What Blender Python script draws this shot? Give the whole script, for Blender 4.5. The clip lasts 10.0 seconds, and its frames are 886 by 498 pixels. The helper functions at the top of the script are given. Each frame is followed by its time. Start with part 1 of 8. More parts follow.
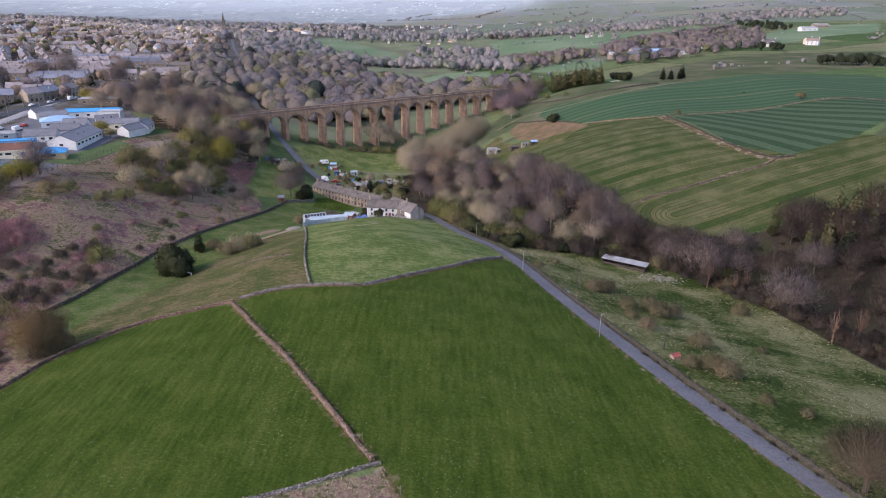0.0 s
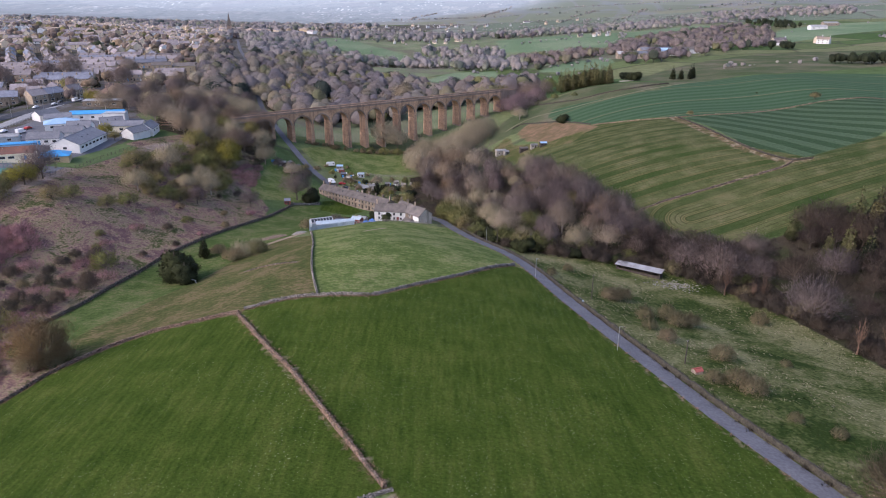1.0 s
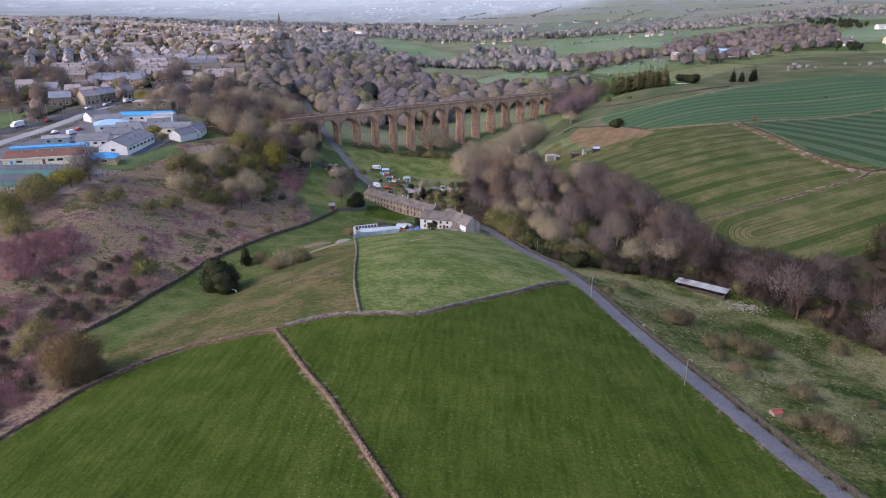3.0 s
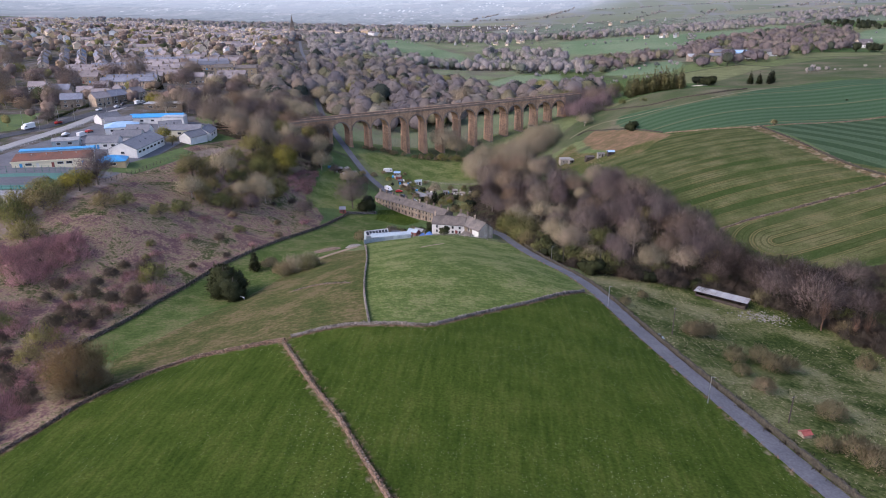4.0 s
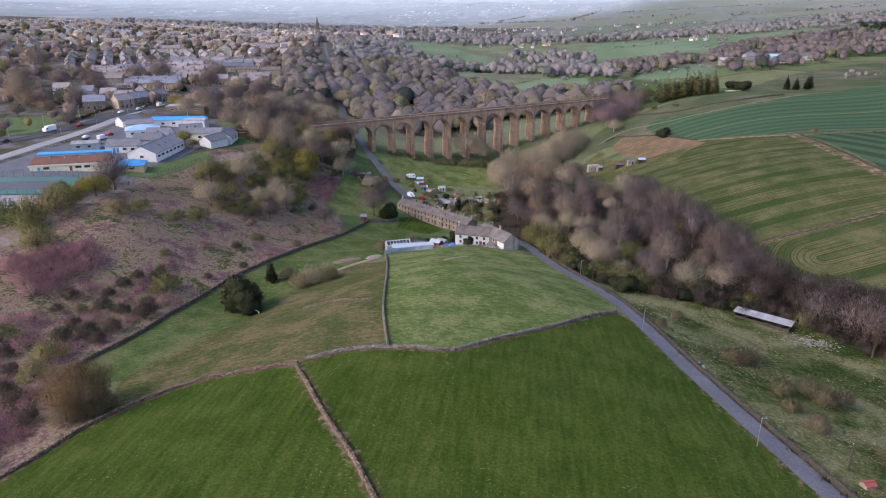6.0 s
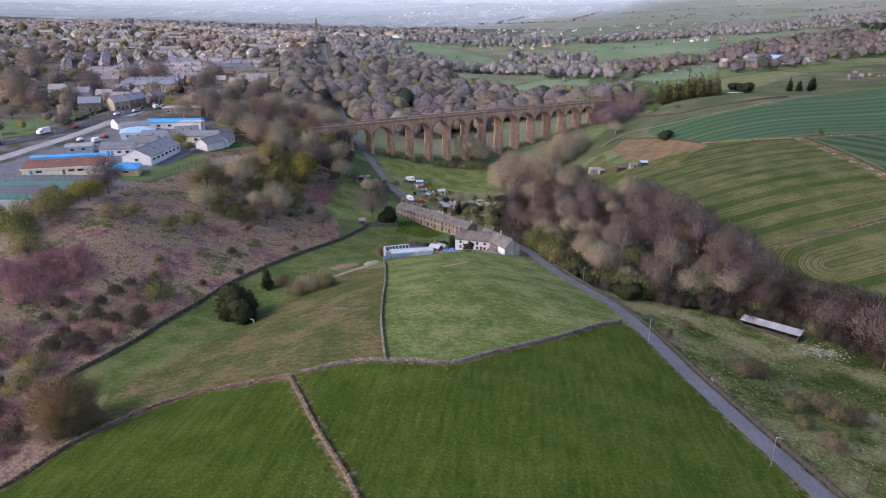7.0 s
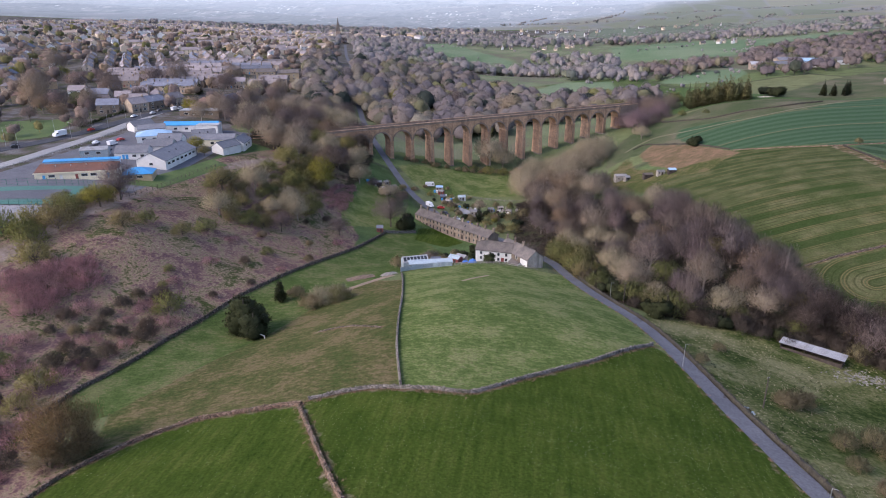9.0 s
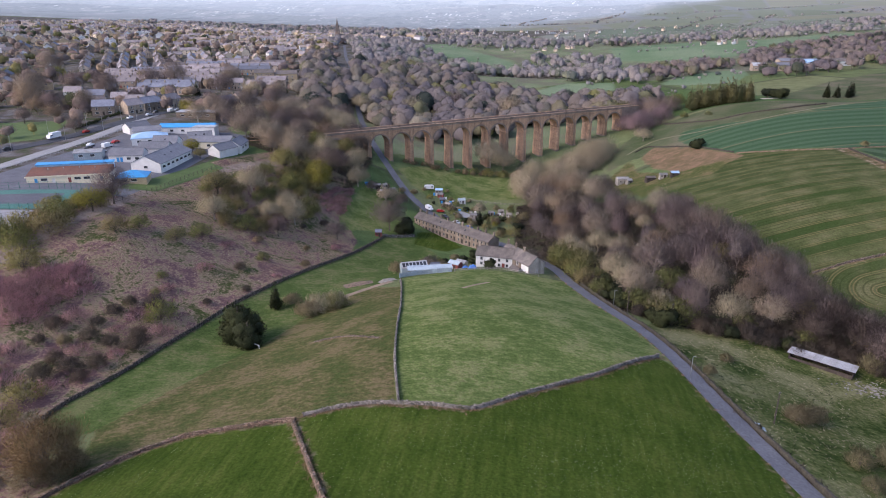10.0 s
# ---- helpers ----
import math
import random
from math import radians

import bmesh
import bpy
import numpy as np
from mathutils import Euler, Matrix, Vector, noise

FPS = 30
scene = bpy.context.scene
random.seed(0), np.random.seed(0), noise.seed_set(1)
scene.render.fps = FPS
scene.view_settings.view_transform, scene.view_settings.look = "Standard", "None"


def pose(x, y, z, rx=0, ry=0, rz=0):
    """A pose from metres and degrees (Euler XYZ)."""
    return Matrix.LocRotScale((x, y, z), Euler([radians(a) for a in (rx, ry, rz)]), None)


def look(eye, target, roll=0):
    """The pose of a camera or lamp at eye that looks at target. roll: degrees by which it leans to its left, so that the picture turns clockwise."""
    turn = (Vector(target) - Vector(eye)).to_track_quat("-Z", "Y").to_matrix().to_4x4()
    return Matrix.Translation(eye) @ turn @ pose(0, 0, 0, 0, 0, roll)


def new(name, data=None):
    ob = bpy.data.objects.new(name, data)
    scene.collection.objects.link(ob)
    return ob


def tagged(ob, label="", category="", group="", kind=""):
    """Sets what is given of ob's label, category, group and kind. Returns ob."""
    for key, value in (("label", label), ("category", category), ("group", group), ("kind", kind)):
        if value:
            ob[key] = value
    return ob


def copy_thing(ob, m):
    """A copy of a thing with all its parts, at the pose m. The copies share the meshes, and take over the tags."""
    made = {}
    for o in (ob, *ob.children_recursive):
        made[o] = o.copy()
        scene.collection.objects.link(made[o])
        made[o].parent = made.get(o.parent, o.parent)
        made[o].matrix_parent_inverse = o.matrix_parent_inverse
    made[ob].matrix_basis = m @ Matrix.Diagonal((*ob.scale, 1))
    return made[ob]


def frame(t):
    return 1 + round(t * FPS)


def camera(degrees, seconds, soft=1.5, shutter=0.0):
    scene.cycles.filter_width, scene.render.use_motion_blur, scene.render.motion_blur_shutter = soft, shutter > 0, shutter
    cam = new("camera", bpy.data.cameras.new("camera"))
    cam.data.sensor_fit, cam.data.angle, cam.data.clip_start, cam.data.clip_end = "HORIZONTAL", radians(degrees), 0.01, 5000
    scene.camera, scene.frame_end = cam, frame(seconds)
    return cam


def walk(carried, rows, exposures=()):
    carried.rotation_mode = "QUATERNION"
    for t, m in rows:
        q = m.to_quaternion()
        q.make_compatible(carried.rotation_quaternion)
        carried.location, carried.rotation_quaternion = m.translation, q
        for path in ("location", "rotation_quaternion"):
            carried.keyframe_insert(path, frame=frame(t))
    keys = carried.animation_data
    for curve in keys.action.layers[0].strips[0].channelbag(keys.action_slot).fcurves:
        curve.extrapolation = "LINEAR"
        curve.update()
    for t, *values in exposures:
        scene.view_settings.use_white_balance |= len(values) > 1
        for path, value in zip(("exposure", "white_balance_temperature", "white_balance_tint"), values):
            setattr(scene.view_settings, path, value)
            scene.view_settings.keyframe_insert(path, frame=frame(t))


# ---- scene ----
# camera: a slow forward flight over the ridge, turning a little to its left
cam = camera(66, 10.0, 1.0)
PATH = [
    (0.0, -0.00, 0.00, 100.00, -0.000, -20.596, -0.379),
    (0.5, -0.80, 3.09, 100.15, -0.001, -20.615, -0.322),
    (1.0, -1.52, 6.15, 100.28, 0.421, -20.664, -0.193),
    (1.5, -2.06, 9.16, 100.37, 2.017, -20.685, -0.122),
    (2.0, -2.54, 12.15, 100.43, 2.595, -20.703, -0.058),
    (2.5, -2.98, 15.13, 100.47, 3.733, -20.717, 0.029),
    (4.0, -4.08, 23.63, 100.29, 5.221, -20.592, 0.139),
    (4.5, -4.46, 26.40, 100.29, 7.247, -20.541, 0.165),
    (5.0, -4.86, 29.16, 100.29, 7.257, -20.501, 0.130),
    (5.5, -5.24, 31.90, 100.29, 7.262, -20.476, 0.081),
    (7.0, -6.40, 40.08, 100.27, 7.215, -20.407, 0.040),
    (7.5, -6.77, 42.76, 100.29, 7.188, -20.373, 0.017),
    (8.0, -7.14, 45.43, 100.32, 7.916, -20.348, 0.026),
    (8.5, -7.54, 48.06, 100.35, 7.897, -20.346, 0.009),
    (9.0, -7.97, 50.68, 100.38, 8.957, -20.338, 0.019),
    (9.5, -8.40, 53.33, 100.41, 8.952, -20.320, -0.012),
    (10.0, -8.82, 56.00, 100.44, 8.937, -20.311, -0.037),
]
walk(cam, [(t, pose(x, y, z, 90 + pitch, roll, yaw)) for t, x, y, z, yaw, pitch, roll in PATH])

# light: bright overcast with a soft, slightly warm sun low on the left
SUN_UP, SUN_AZ = 38.0, 238.0
world = bpy.data.worlds.new("world")
scene.world = world
world.use_nodes = True
sky = world.node_tree.nodes.new("ShaderNodeTexSky")
sky.sky_type, sky.sun_disc = "NISHITA", False
sky.sun_elevation, sky.sun_rotation = radians(SUN_UP), radians(SUN_AZ)
sky.dust_density, sky.air_density = 2.0, 1.0
back = world.node_tree.nodes["Background"]
grey = world.node_tree.nodes.new("ShaderNodeHueSaturation")  # cloud takes most of the blue out of the sky
grey.inputs["Saturation"].default_value = 1.0
world.node_tree.links.new(sky.outputs[0], grey.inputs["Color"])
world.node_tree.links.new(grey.outputs[0], back.inputs[0])
back.inputs[1].default_value = 0.15
sun = new("sun", bpy.data.lights.new("sun", "SUN"))
sun.data.energy, sun.data.angle, sun.data.color = 1.15, radians(22), (1.0, 0.92, 0.83)
az, up = radians(SUN_AZ), radians(SUN_UP)
sun.matrix_world = look((0, 0, 300), (-300 * math.sin(az) * math.cos(up), -300 * math.cos(az) * math.cos(up), 300 - 300 * math.sin(up)))
scene.view_settings.exposure = 1.02
scene.view_settings.use_white_balance = True
scene.view_settings.white_balance_temperature, scene.view_settings.white_balance_tint = 6200, 22

# ---- landform: coarse heights on two regular grids, with knolls and dips on them ----
NEAR = [
    (33, 26, 23, 27, 32, 31, 27, 28, 30, 33),
    (26, 18, 12, 22, 32, 29, 28, 19, 21, 34),
    (29, 22, 9, 21, 29, 27, 21, 7, 14, 24),
    (27, 28, 11, 6, 36, 23, -1, 6, 22, 31),
    (29, 34, 24, -1, 19, -2, 5, 19, 30, 47),
    (32, 27, 23, -8, -10, 1, 29, 38, 36, 51),
    (31, 29, 27, -8, -14, -3, 25, 37, 33, 49),
    (36, 29, 19, -1, -16, -5, 24, 35, 34, 42),
    (29, 26, 20, 1, -12, 0, 25, 41, 42, 51),
    (30, 17, 4, -1, 11, 4, 15, 34, 27, 40),
]
KNOLLS = [
    (-147, 248, 16, 5.7),
    (-9, 180, 16, -2.3),
    (-94, 224, 16, -2.0),
    (145, 191, 16, 2.1),
    (106, 561, 16, 2.2),
    (-59, 278, 16, 1.3),
    (106, 221, 16, -1.9),
    (-260, 482, 16, -1.8),
    (85, 270, 16, 1.4),
    (-25, 292, 16, 2.5),
]
FAR = [
    (83, 63, 50, 45, 45, 55, 73, 94),
    (85, 72, 56, 30, 28, 57, 76, 94),
    (87, 75, 59, 27, 33, 70, 83, 99),
    (84, 63, 34, -2, 19, 75, 98, 110),
    (75, 47, 18, -6, 26, 86, 112, 118),
    (75, 53, 41, 32, 53, 94, 115, 122),
    (94, 88, 90, 88, 94, 109, 123, 134),
]
FAR_KNOLLS = [
    (-37, 1094, 120, -25.7),
    (0, 700, 120, -18.3),
    (-100, 640, 120, -9.6),
    (-37, 1094, 180, -11.8),
    (-1000, 1300, 400, 8.3),
    (-700, 1000, 260, 7.3),
    (0, 1600, 260, -7.0),
    (0, 2000, 400, -5.6),
    (320, 640, 180, 5.6),
    (1000, 1000, 260, 5.8),
    (-1000, 1300, 260, 5.5),
    (-200, 100, 120, -4.9),
]


def spline(u):
    u = abs(u)
    return np.where(u < 1, 2 / 3 - u * u + u**3 / 2, np.where(u < 2, (2 - u) ** 3 / 6, 0))


def relief(grid, x0, hx, y0, hy, x, y):
    c = np.array(grid, float)
    n, m = c.shape
    bx = spline((np.clip(x, x0, x0 + hx * (m - 1))[:, None] - x0) / hx - np.arange(m))
    by = spline((np.clip(y, y0, y0 + hy * (n - 1))[:, None] - y0) / hy - np.arange(n))
    bx /= bx.sum(1, keepdims=True)
    by /= by.sum(1, keepdims=True)
    return ((by @ c) * bx).sum(1)


def knolls(rows, x, y):
    return sum(h * np.exp(-((x - a) ** 2 + (y - b) ** 2) / (2 * r * r)) for a, b, r, h in rows)


def ease(t):
    t = np.clip(t, 0, 1)
    return t * t * (3 - 2 * t)


def height(x, y):
    """The ground's height at arrays of places."""
    x, y = np.atleast_1d(np.asarray(x, float)), np.atleast_1d(np.asarray(y, float))
    near = relief(NEAR, -255, 56, 15, 62, x, y) + knolls(KNOLLS, x, y)
    far = relief(FAR, -3200, 900, -1000, 900, x, y) + knolls(FAR_KNOLLS, x, y)
    w = ease(np.maximum(np.maximum(abs(x + 3) - 215, abs(y - 295) - 255), 0) / 130)
    return near * (1 - w) + far * w


def zed(x, y):
    return float(height(x, y)[0])


def inside(x, y, ring):
    """True where a place lies inside a ring of corners."""
    hit = np.zeros(np.shape(x), bool)
    for (x1, y1), (x2, y2) in zip(ring, ring[1:] + ring[:1]):
        hit ^= ((y1 > y) != (y2 > y)) & (x < (x2 - x1) * (y - y1) / ((y2 - y1) or 1e-9) + x1)
    return hit


def away(x, y, line):
    """How far places lie from a line of corners."""
    best = np.full(np.shape(x), 1e9)
    for (x1, y1), (x2, y2) in zip(line, line[1:]):
        dx, dy = x2 - x1, y2 - y1
        k = np.clip(((x - x1) * dx + (y - y1) * dy) / (dx * dx + dy * dy), 0, 1)
        best = np.minimum(best, np.hypot(x - x1 - k * dx, y - y1 - k * dy))
    return best


def smooth_line(line, step):
    """A line of corners as evenly spaced places on a smooth curve through them."""
    p = [np.array(q, float) for q in line]
    p = [2 * p[0] - p[1]] + p + [2 * p[-1] - p[-2]]
    out = []
    for a, b, c, d in zip(p, p[1:], p[2:], p[3:]):
        n = max(2, int(np.linalg.norm(c - b) / step))
        for i in range(n):
            t = i / n
            out.append(0.5 * (2 * b + (c - a) * t + (2 * a - 5 * b + 4 * c - d) * t * t + (3 * b - a - 3 * c + d) * t**3))
    return out + [p[-2]]


# ---- materials ----
class Nodes:
    """A short way to write node materials."""

    def __init__(self, name, roughness=0.9, metallic=0.0, specular=0.3):
        self.mat = bpy.data.materials.new(name)
        self.mat.use_nodes = True
        self.tree = self.mat.node_tree
        self.bsdf = self.tree.nodes["Principled BSDF"]
        self.bsdf.inputs["Roughness"].default_value = roughness
        self.bsdf.inputs["Metallic"].default_value = metallic
        self.bsdf.inputs["Specular IOR Level"].default_value = specular
        self.where = self.tree.nodes.new("ShaderNodeNewGeometry").outputs["Position"]
        self.local = self.tree.nodes.new("ShaderNodeTexCoord").outputs["Object"]

    def put(self, socket, value):
        if isinstance(value, bpy.types.NodeSocket):
            self.tree.links.new(value, socket)
        else:
            socket.default_value = (*value, 1.0) if isinstance(value, tuple) and len(value) == 3 and socket.type == "RGBA" else value

    def noise(self, scale, detail=4.0, vector=None, roughness=0.55, distortion=0.0):
        n = self.tree.nodes.new("ShaderNodeTexNoise")
        n.inputs["Scale"].default_value, n.inputs["Detail"].default_value = scale, detail
        n.inputs["Roughness"].default_value, n.inputs["Distortion"].default_value = roughness, distortion
        self.tree.links.new(vector or self.where, n.inputs["Vector"])
        return n.outputs["Fac"]

    def cells(self, scale, vector=None, feature="F1", out="Distance"):
        n = self.tree.nodes.new("ShaderNodeTexVoronoi")
        n.feature = feature
        n.inputs["Scale"].default_value = scale
        self.tree.links.new(vector or self.where, n.inputs["Vector"])
        return n.outputs[out]

    def math(self, op, a, b=0.0, c=0.0):
        n = self.tree.nodes.new("ShaderNodeMath")
        n.operation = op
        for s, v in zip(n.inputs, (a, b, c)):
            self.put(s, v)
        return n.outputs[0]

    def span(self, value, a, b, c=0.0, d=1.0):
        n = self.tree.nodes.new("ShaderNodeMapRange")
        for s, v in zip(n.inputs, (value, a, b, c, d)):
            self.put(s, v)
        return n.outputs[0]

    def mix(self, fac, a, b, blend="MIX"):
        n = self.tree.nodes.new("ShaderNodeMix")
        n.data_type, n.blend_type = "RGBA", blend
        self.put(n.inputs[0], fac), self.put(n.inputs[6], a), self.put(n.inputs[7], b)
        return n.outputs[2]

    def ramp(self, fac, *stops):
        n = self.tree.nodes.new("ShaderNodeValToRGB")
        while len(n.color_ramp.elements) < len(stops):
            n.color_ramp.elements.new(0.5)
        for e, (at, col) in zip(n.color_ramp.elements, stops):
            e.position, e.color = at, (*col, 1)
        self.put(n.inputs[0], fac)
        return n.outputs[0]

    def attribute(self, name):
        n = self.tree.nodes.new("ShaderNodeAttribute")
        n.attribute_name = name
        return n

    def split(self, colour):
        n = self.tree.nodes.new("ShaderNodeSeparateColor")
        self.tree.links.new(colour, n.inputs[0])
        return n.outputs

    def stretch(self, vector, x, y, z, turn=0.0):
        n = self.tree.nodes.new("ShaderNodeMapping")
        n.inputs["Scale"].default_value = (x, y, z)
        n.inputs["Rotation"].default_value = (0, 0, radians(turn))
        self.tree.links.new(vector, n.inputs["Vector"])
        return n.outputs[0]

    def random(self):
        return self.tree.nodes.new("ShaderNodeObjectInfo").outputs["Random"]

    def island(self):
        return self.tree.nodes.new("ShaderNodeNewGeometry").outputs["Random Per Island"]

    def bump(self, value, strength, distance):
        n = self.tree.nodes.new("ShaderNodeBump")
        n.inputs["Strength"].default_value, n.inputs["Distance"].default_value = strength, distance
        self.tree.links.new(value, n.inputs["Height"])
        self.tree.links.new(n.outputs[0], self.bsdf.inputs["Normal"])

    def done(self, colour):
        self.put(self.bsdf.inputs["Base Color"], colour)
        return self.mat

    def thin(self, colour, share):
        """Lets a share of the light through, as leaves and fine sprays do."""
        n, m = self.tree.nodes.new("ShaderNodeBsdfTranslucent"), self.tree.nodes.new("ShaderNodeMixShader")
        self.put(n.inputs["Color"], colour)
        m.inputs[0].default_value = share
        self.tree.links.new(self.bsdf.outputs[0], m.inputs[1])
        self.tree.links.new(n.outputs[0], m.inputs[2])
        self.tree.links.new(m.outputs[0], self.tree.nodes["Material Output"].inputs["Surface"])
        return self.done(colour)


def surface(name, a, b, scale=0.5, fine=6.0, roughness=0.9, metallic=0.0, vary=0.25, bump=0.05, grime=0.35, specular=0.3):
    """A worn surface: two colours in patches, fine grain, and a shade that differs from thing to thing."""
    k = Nodes(name, roughness, metallic, specular)
    col = k.mix(k.span(k.noise(scale, 5.0), 0.32, 0.68), a, b)
    grain = k.noise(fine, 3.0)
    col = k.mix(grime, col, k.ramp(grain, (0.3, (0.25, 0.25, 0.25)), (0.7, (0.85, 0.85, 0.85))), "OVERLAY")
    shade = k.span(k.random(), 0, 1, 1 - vary, 1 + vary)
    n = k.tree.nodes.new("ShaderNodeHueSaturation")
    k.put(n.inputs["Value"], shade), k.put(n.inputs["Color"], col)
    if bump:
        k.bump(grain, 0.5, bump)
    return k.done(n.outputs[0])


def coursed(name, a, b, mortar, long, high, roughness=0.9, vary=0.15):
    """Coursed stone or brick, by the object's own upright."""
    k = Nodes(name, roughness)
    n = k.tree.nodes.new("ShaderNodeTexBrick")
    x = k.tree.nodes.new("ShaderNodeSeparateXYZ")
    k.tree.links.new(k.where, x.inputs[0])
    c = k.tree.nodes.new("ShaderNodeCombineXYZ")
    k.put(c.inputs[0], k.math("ADD", x.outputs[0], x.outputs[1])), k.put(c.inputs[1], x.outputs[2])
    k.tree.links.new(c.outputs[0], n.inputs["Vector"])
    k.put(n.inputs["Color1"], a), k.put(n.inputs["Color2"], b), k.put(n.inputs["Mortar"], mortar)
    n.inputs["Scale"].default_value = 1.0
    n.inputs["Brick Width"].default_value, n.inputs["Row Height"].default_value, n.inputs["Mortar Size"].default_value = long, high, 0.02
    col = k.mix(0.55, n.outputs[0], k.ramp(k.noise(0.22, 6.0), (0.3, (0.32, 0.3, 0.3)), (0.7, (0.78, 0.76, 0.74))), "OVERLAY")
    streak = k.span(k.noise(1.0, 4.0, k.stretch(k.where, 0.5, 0.5, 0.05)), 0.5, 0.72)
    col = k.mix(k.math("MULTIPLY", streak, 0.55), col, (0.06, 0.05, 0.042))
    h = k.tree.nodes.new("ShaderNodeHueSaturation")
    k.put(h.inputs["Value"], k.span(k.random(), 0, 1, 1 - vary, 1 + vary)), k.put(h.inputs["Color"], col)
    k.bump(n.outputs["Fac"], 0.4, -0.03)
    return k.done(h.outputs[0])


def foliage(name, stops, roughness=0.85, tint=0.22):
    """Twigs or leaves: the shade differs from clump to clump and from tree to tree."""
    k = Nodes(name, roughness, 0, 0.15)
    col = k.ramp(k.random(), *stops)
    h = k.tree.nodes.new("ShaderNodeHueSaturation")
    grain = k.span(k.noise(1.6, 6.0, None, 0.75), 0.35, 0.65, 0.78, 1.22)
    k.put(h.inputs["Value"], k.math("MULTIPLY", k.span(k.island(), 0, 1, 1 - tint, 1 + tint), grain)), k.put(h.inputs["Color"], col)
    return k.thin(h.outputs[0], 0.3)


STONE = coursed("sandstone_viaduct", (0.46, 0.285, 0.175), (0.34, 0.215, 0.14), (0.13, 0.095, 0.075), 1.1, 0.45)
STONE_DARK = coursed("weathered_stone", (0.253, 0.19, 0.149), (0.196, 0.149, 0.121), (0.103, 0.0862, 0.0747), 1.0, 0.4)
WALLSTONE = coursed("house_stone", (0.30, 0.24, 0.18), (0.215, 0.175, 0.135), (0.16, 0.13, 0.11), 0.6, 0.25, vary=0.35)
GABLE_STONE = coursed("buff_gable_stone", (0.62, 0.54, 0.44), (0.52, 0.45, 0.37), (0.40, 0.36, 0.31), 0.6, 0.25)
MOSSY = surface("mossy_stone", (0.0525, 0.0455, 0.0315), (0.0315, 0.028, 0.021), 0.9, 3.0, bump=0.12, grime=0.7)


def rubble_stone(name, pale, mid, dark, scale):
    """Rough stones of differing shades with dark gaps between them."""
    k = Nodes(name, 0.95, 0, 0.2)
    v = k.stretch(k.where, 1.0, 1.0, 1.6)
    shade = k.split(k.cells(scale, v, "F1", "Color"))[0]
    col = k.ramp(shade, (0.0, dark), (0.45, mid), (0.8, pale), (1.0, (0.30, 0.24, 0.20)))
    gap = k.span(k.cells(scale, v, "DISTANCE_TO_EDGE"), 0.02, 0.12)
    col = k.mix(gap, (0.02, 0.018, 0.015), col)
    col = k.mix(k.span(k.noise(0.5, 4.0), 0.52, 0.66, 0, 0.6), col, (0.055, 0.06, 0.03))
    k.bump(gap, 0.6, 0.1)
    return k.done(col)


DRYSTONE = rubble_stone("drystone", (0.384, 0.336, 0.294), (0.252, 0.222, 0.196), (0.108, 0.096, 0.0864), 2.4)
FOOTSTONE = rubble_stone("brown_drystone", (0.20, 0.15, 0.12), (0.135, 0.10, 0.08), (0.06, 0.048, 0.04), 2.4)
RUSTSTONE = rubble_stone("rusty_rubble", (0.33, 0.22, 0.155), (0.21, 0.135, 0.095), (0.09, 0.06, 0.045), 2.4)
SLATE = surface("stone_slate", (0.0896, 0.0806, 0.075), (0.152, 0.13, 0.115), 0.35, 2.5, 0.95, vary=0.2, bump=0.05, specular=0.1)
# town slate and stone are lifted paler to stand in for sun and haze
TOWN_SLATE = surface("town_slate", (0.175, 0.153, 0.155), (0.257, 0.224, 0.22), 0.2, 2.5, 0.95, vary=0.35, bump=0.05, specular=0.1)
TOWN_STONE = coursed("town_stone", (0.495, 0.393, 0.292), (0.389, 0.313, 0.23), (0.282, 0.231, 0.191), 0.6, 0.25, vary=0.35)
BLUE_SLATE = surface("blue_slate", (0.118, 0.127, 0.158), (0.178, 0.184, 0.218), 0.3, 2.5, 0.85, vary=0.25)
RED_TILE = surface("red_tile", (0.221, 0.137, 0.104), (0.156, 0.104, 0.0845), 0.4, 2.5, vary=0.3)
FLATROOF = surface("rusty_felt", (0.17, 0.075, 0.05), (0.11, 0.06, 0.045), 0.25, 2.0, vary=0.05)
RENDER_WHITE = surface("white_render", (0.66, 0.65, 0.63), (0.54, 0.53, 0.51), 0.4, 3.0, vary=0.06, grime=0.15, bump=0.01)
OCHRE = surface("yellow_stone", (0.46, 0.356, 0.218), (0.368, 0.287, 0.184), 0.4, 3.0, vary=0.1)
CREAM = surface("cream_paint", (0.70, 0.63, 0.46), (0.62, 0.57, 0.42), 0.4, 3.0, vary=0.05, grime=0.15, bump=0.01)
BLUE_METAL = surface("blue_roofing", (0.035, 0.23, 0.50), (0.06, 0.30, 0.56), 0.3, 2.0, 0.5, vary=0.08, grime=0.15, bump=0.0)
PALE_BLUE = surface("pale_blue_roofing", (0.25, 0.40, 0.58), (0.32, 0.46, 0.60), 0.3, 2.0, 0.5, vary=0.06, grime=0.15, bump=0.0)
GREY_ROOF = surface("grey_school_roof", (0.125, 0.128, 0.145), (0.17, 0.172, 0.185), 0.3, 2.0, 0.9, vary=0.12)
TIN = surface("weathered_tin", (0.36, 0.37, 0.38), (0.24, 0.23, 0.22), 0.4, 2.5, 0.55, vary=0.2)
OLDTIN = surface("rusted_tin", (0.22, 0.215, 0.21), (0.15, 0.14, 0.13), 0.4, 2.5, 0.7, vary=0.3)
SHEETING = surface("pale_sheeting", (0.328, 0.382, 0.413), (0.25, 0.304, 0.335), 0.5, 3.0, 0.5, vary=0.1)
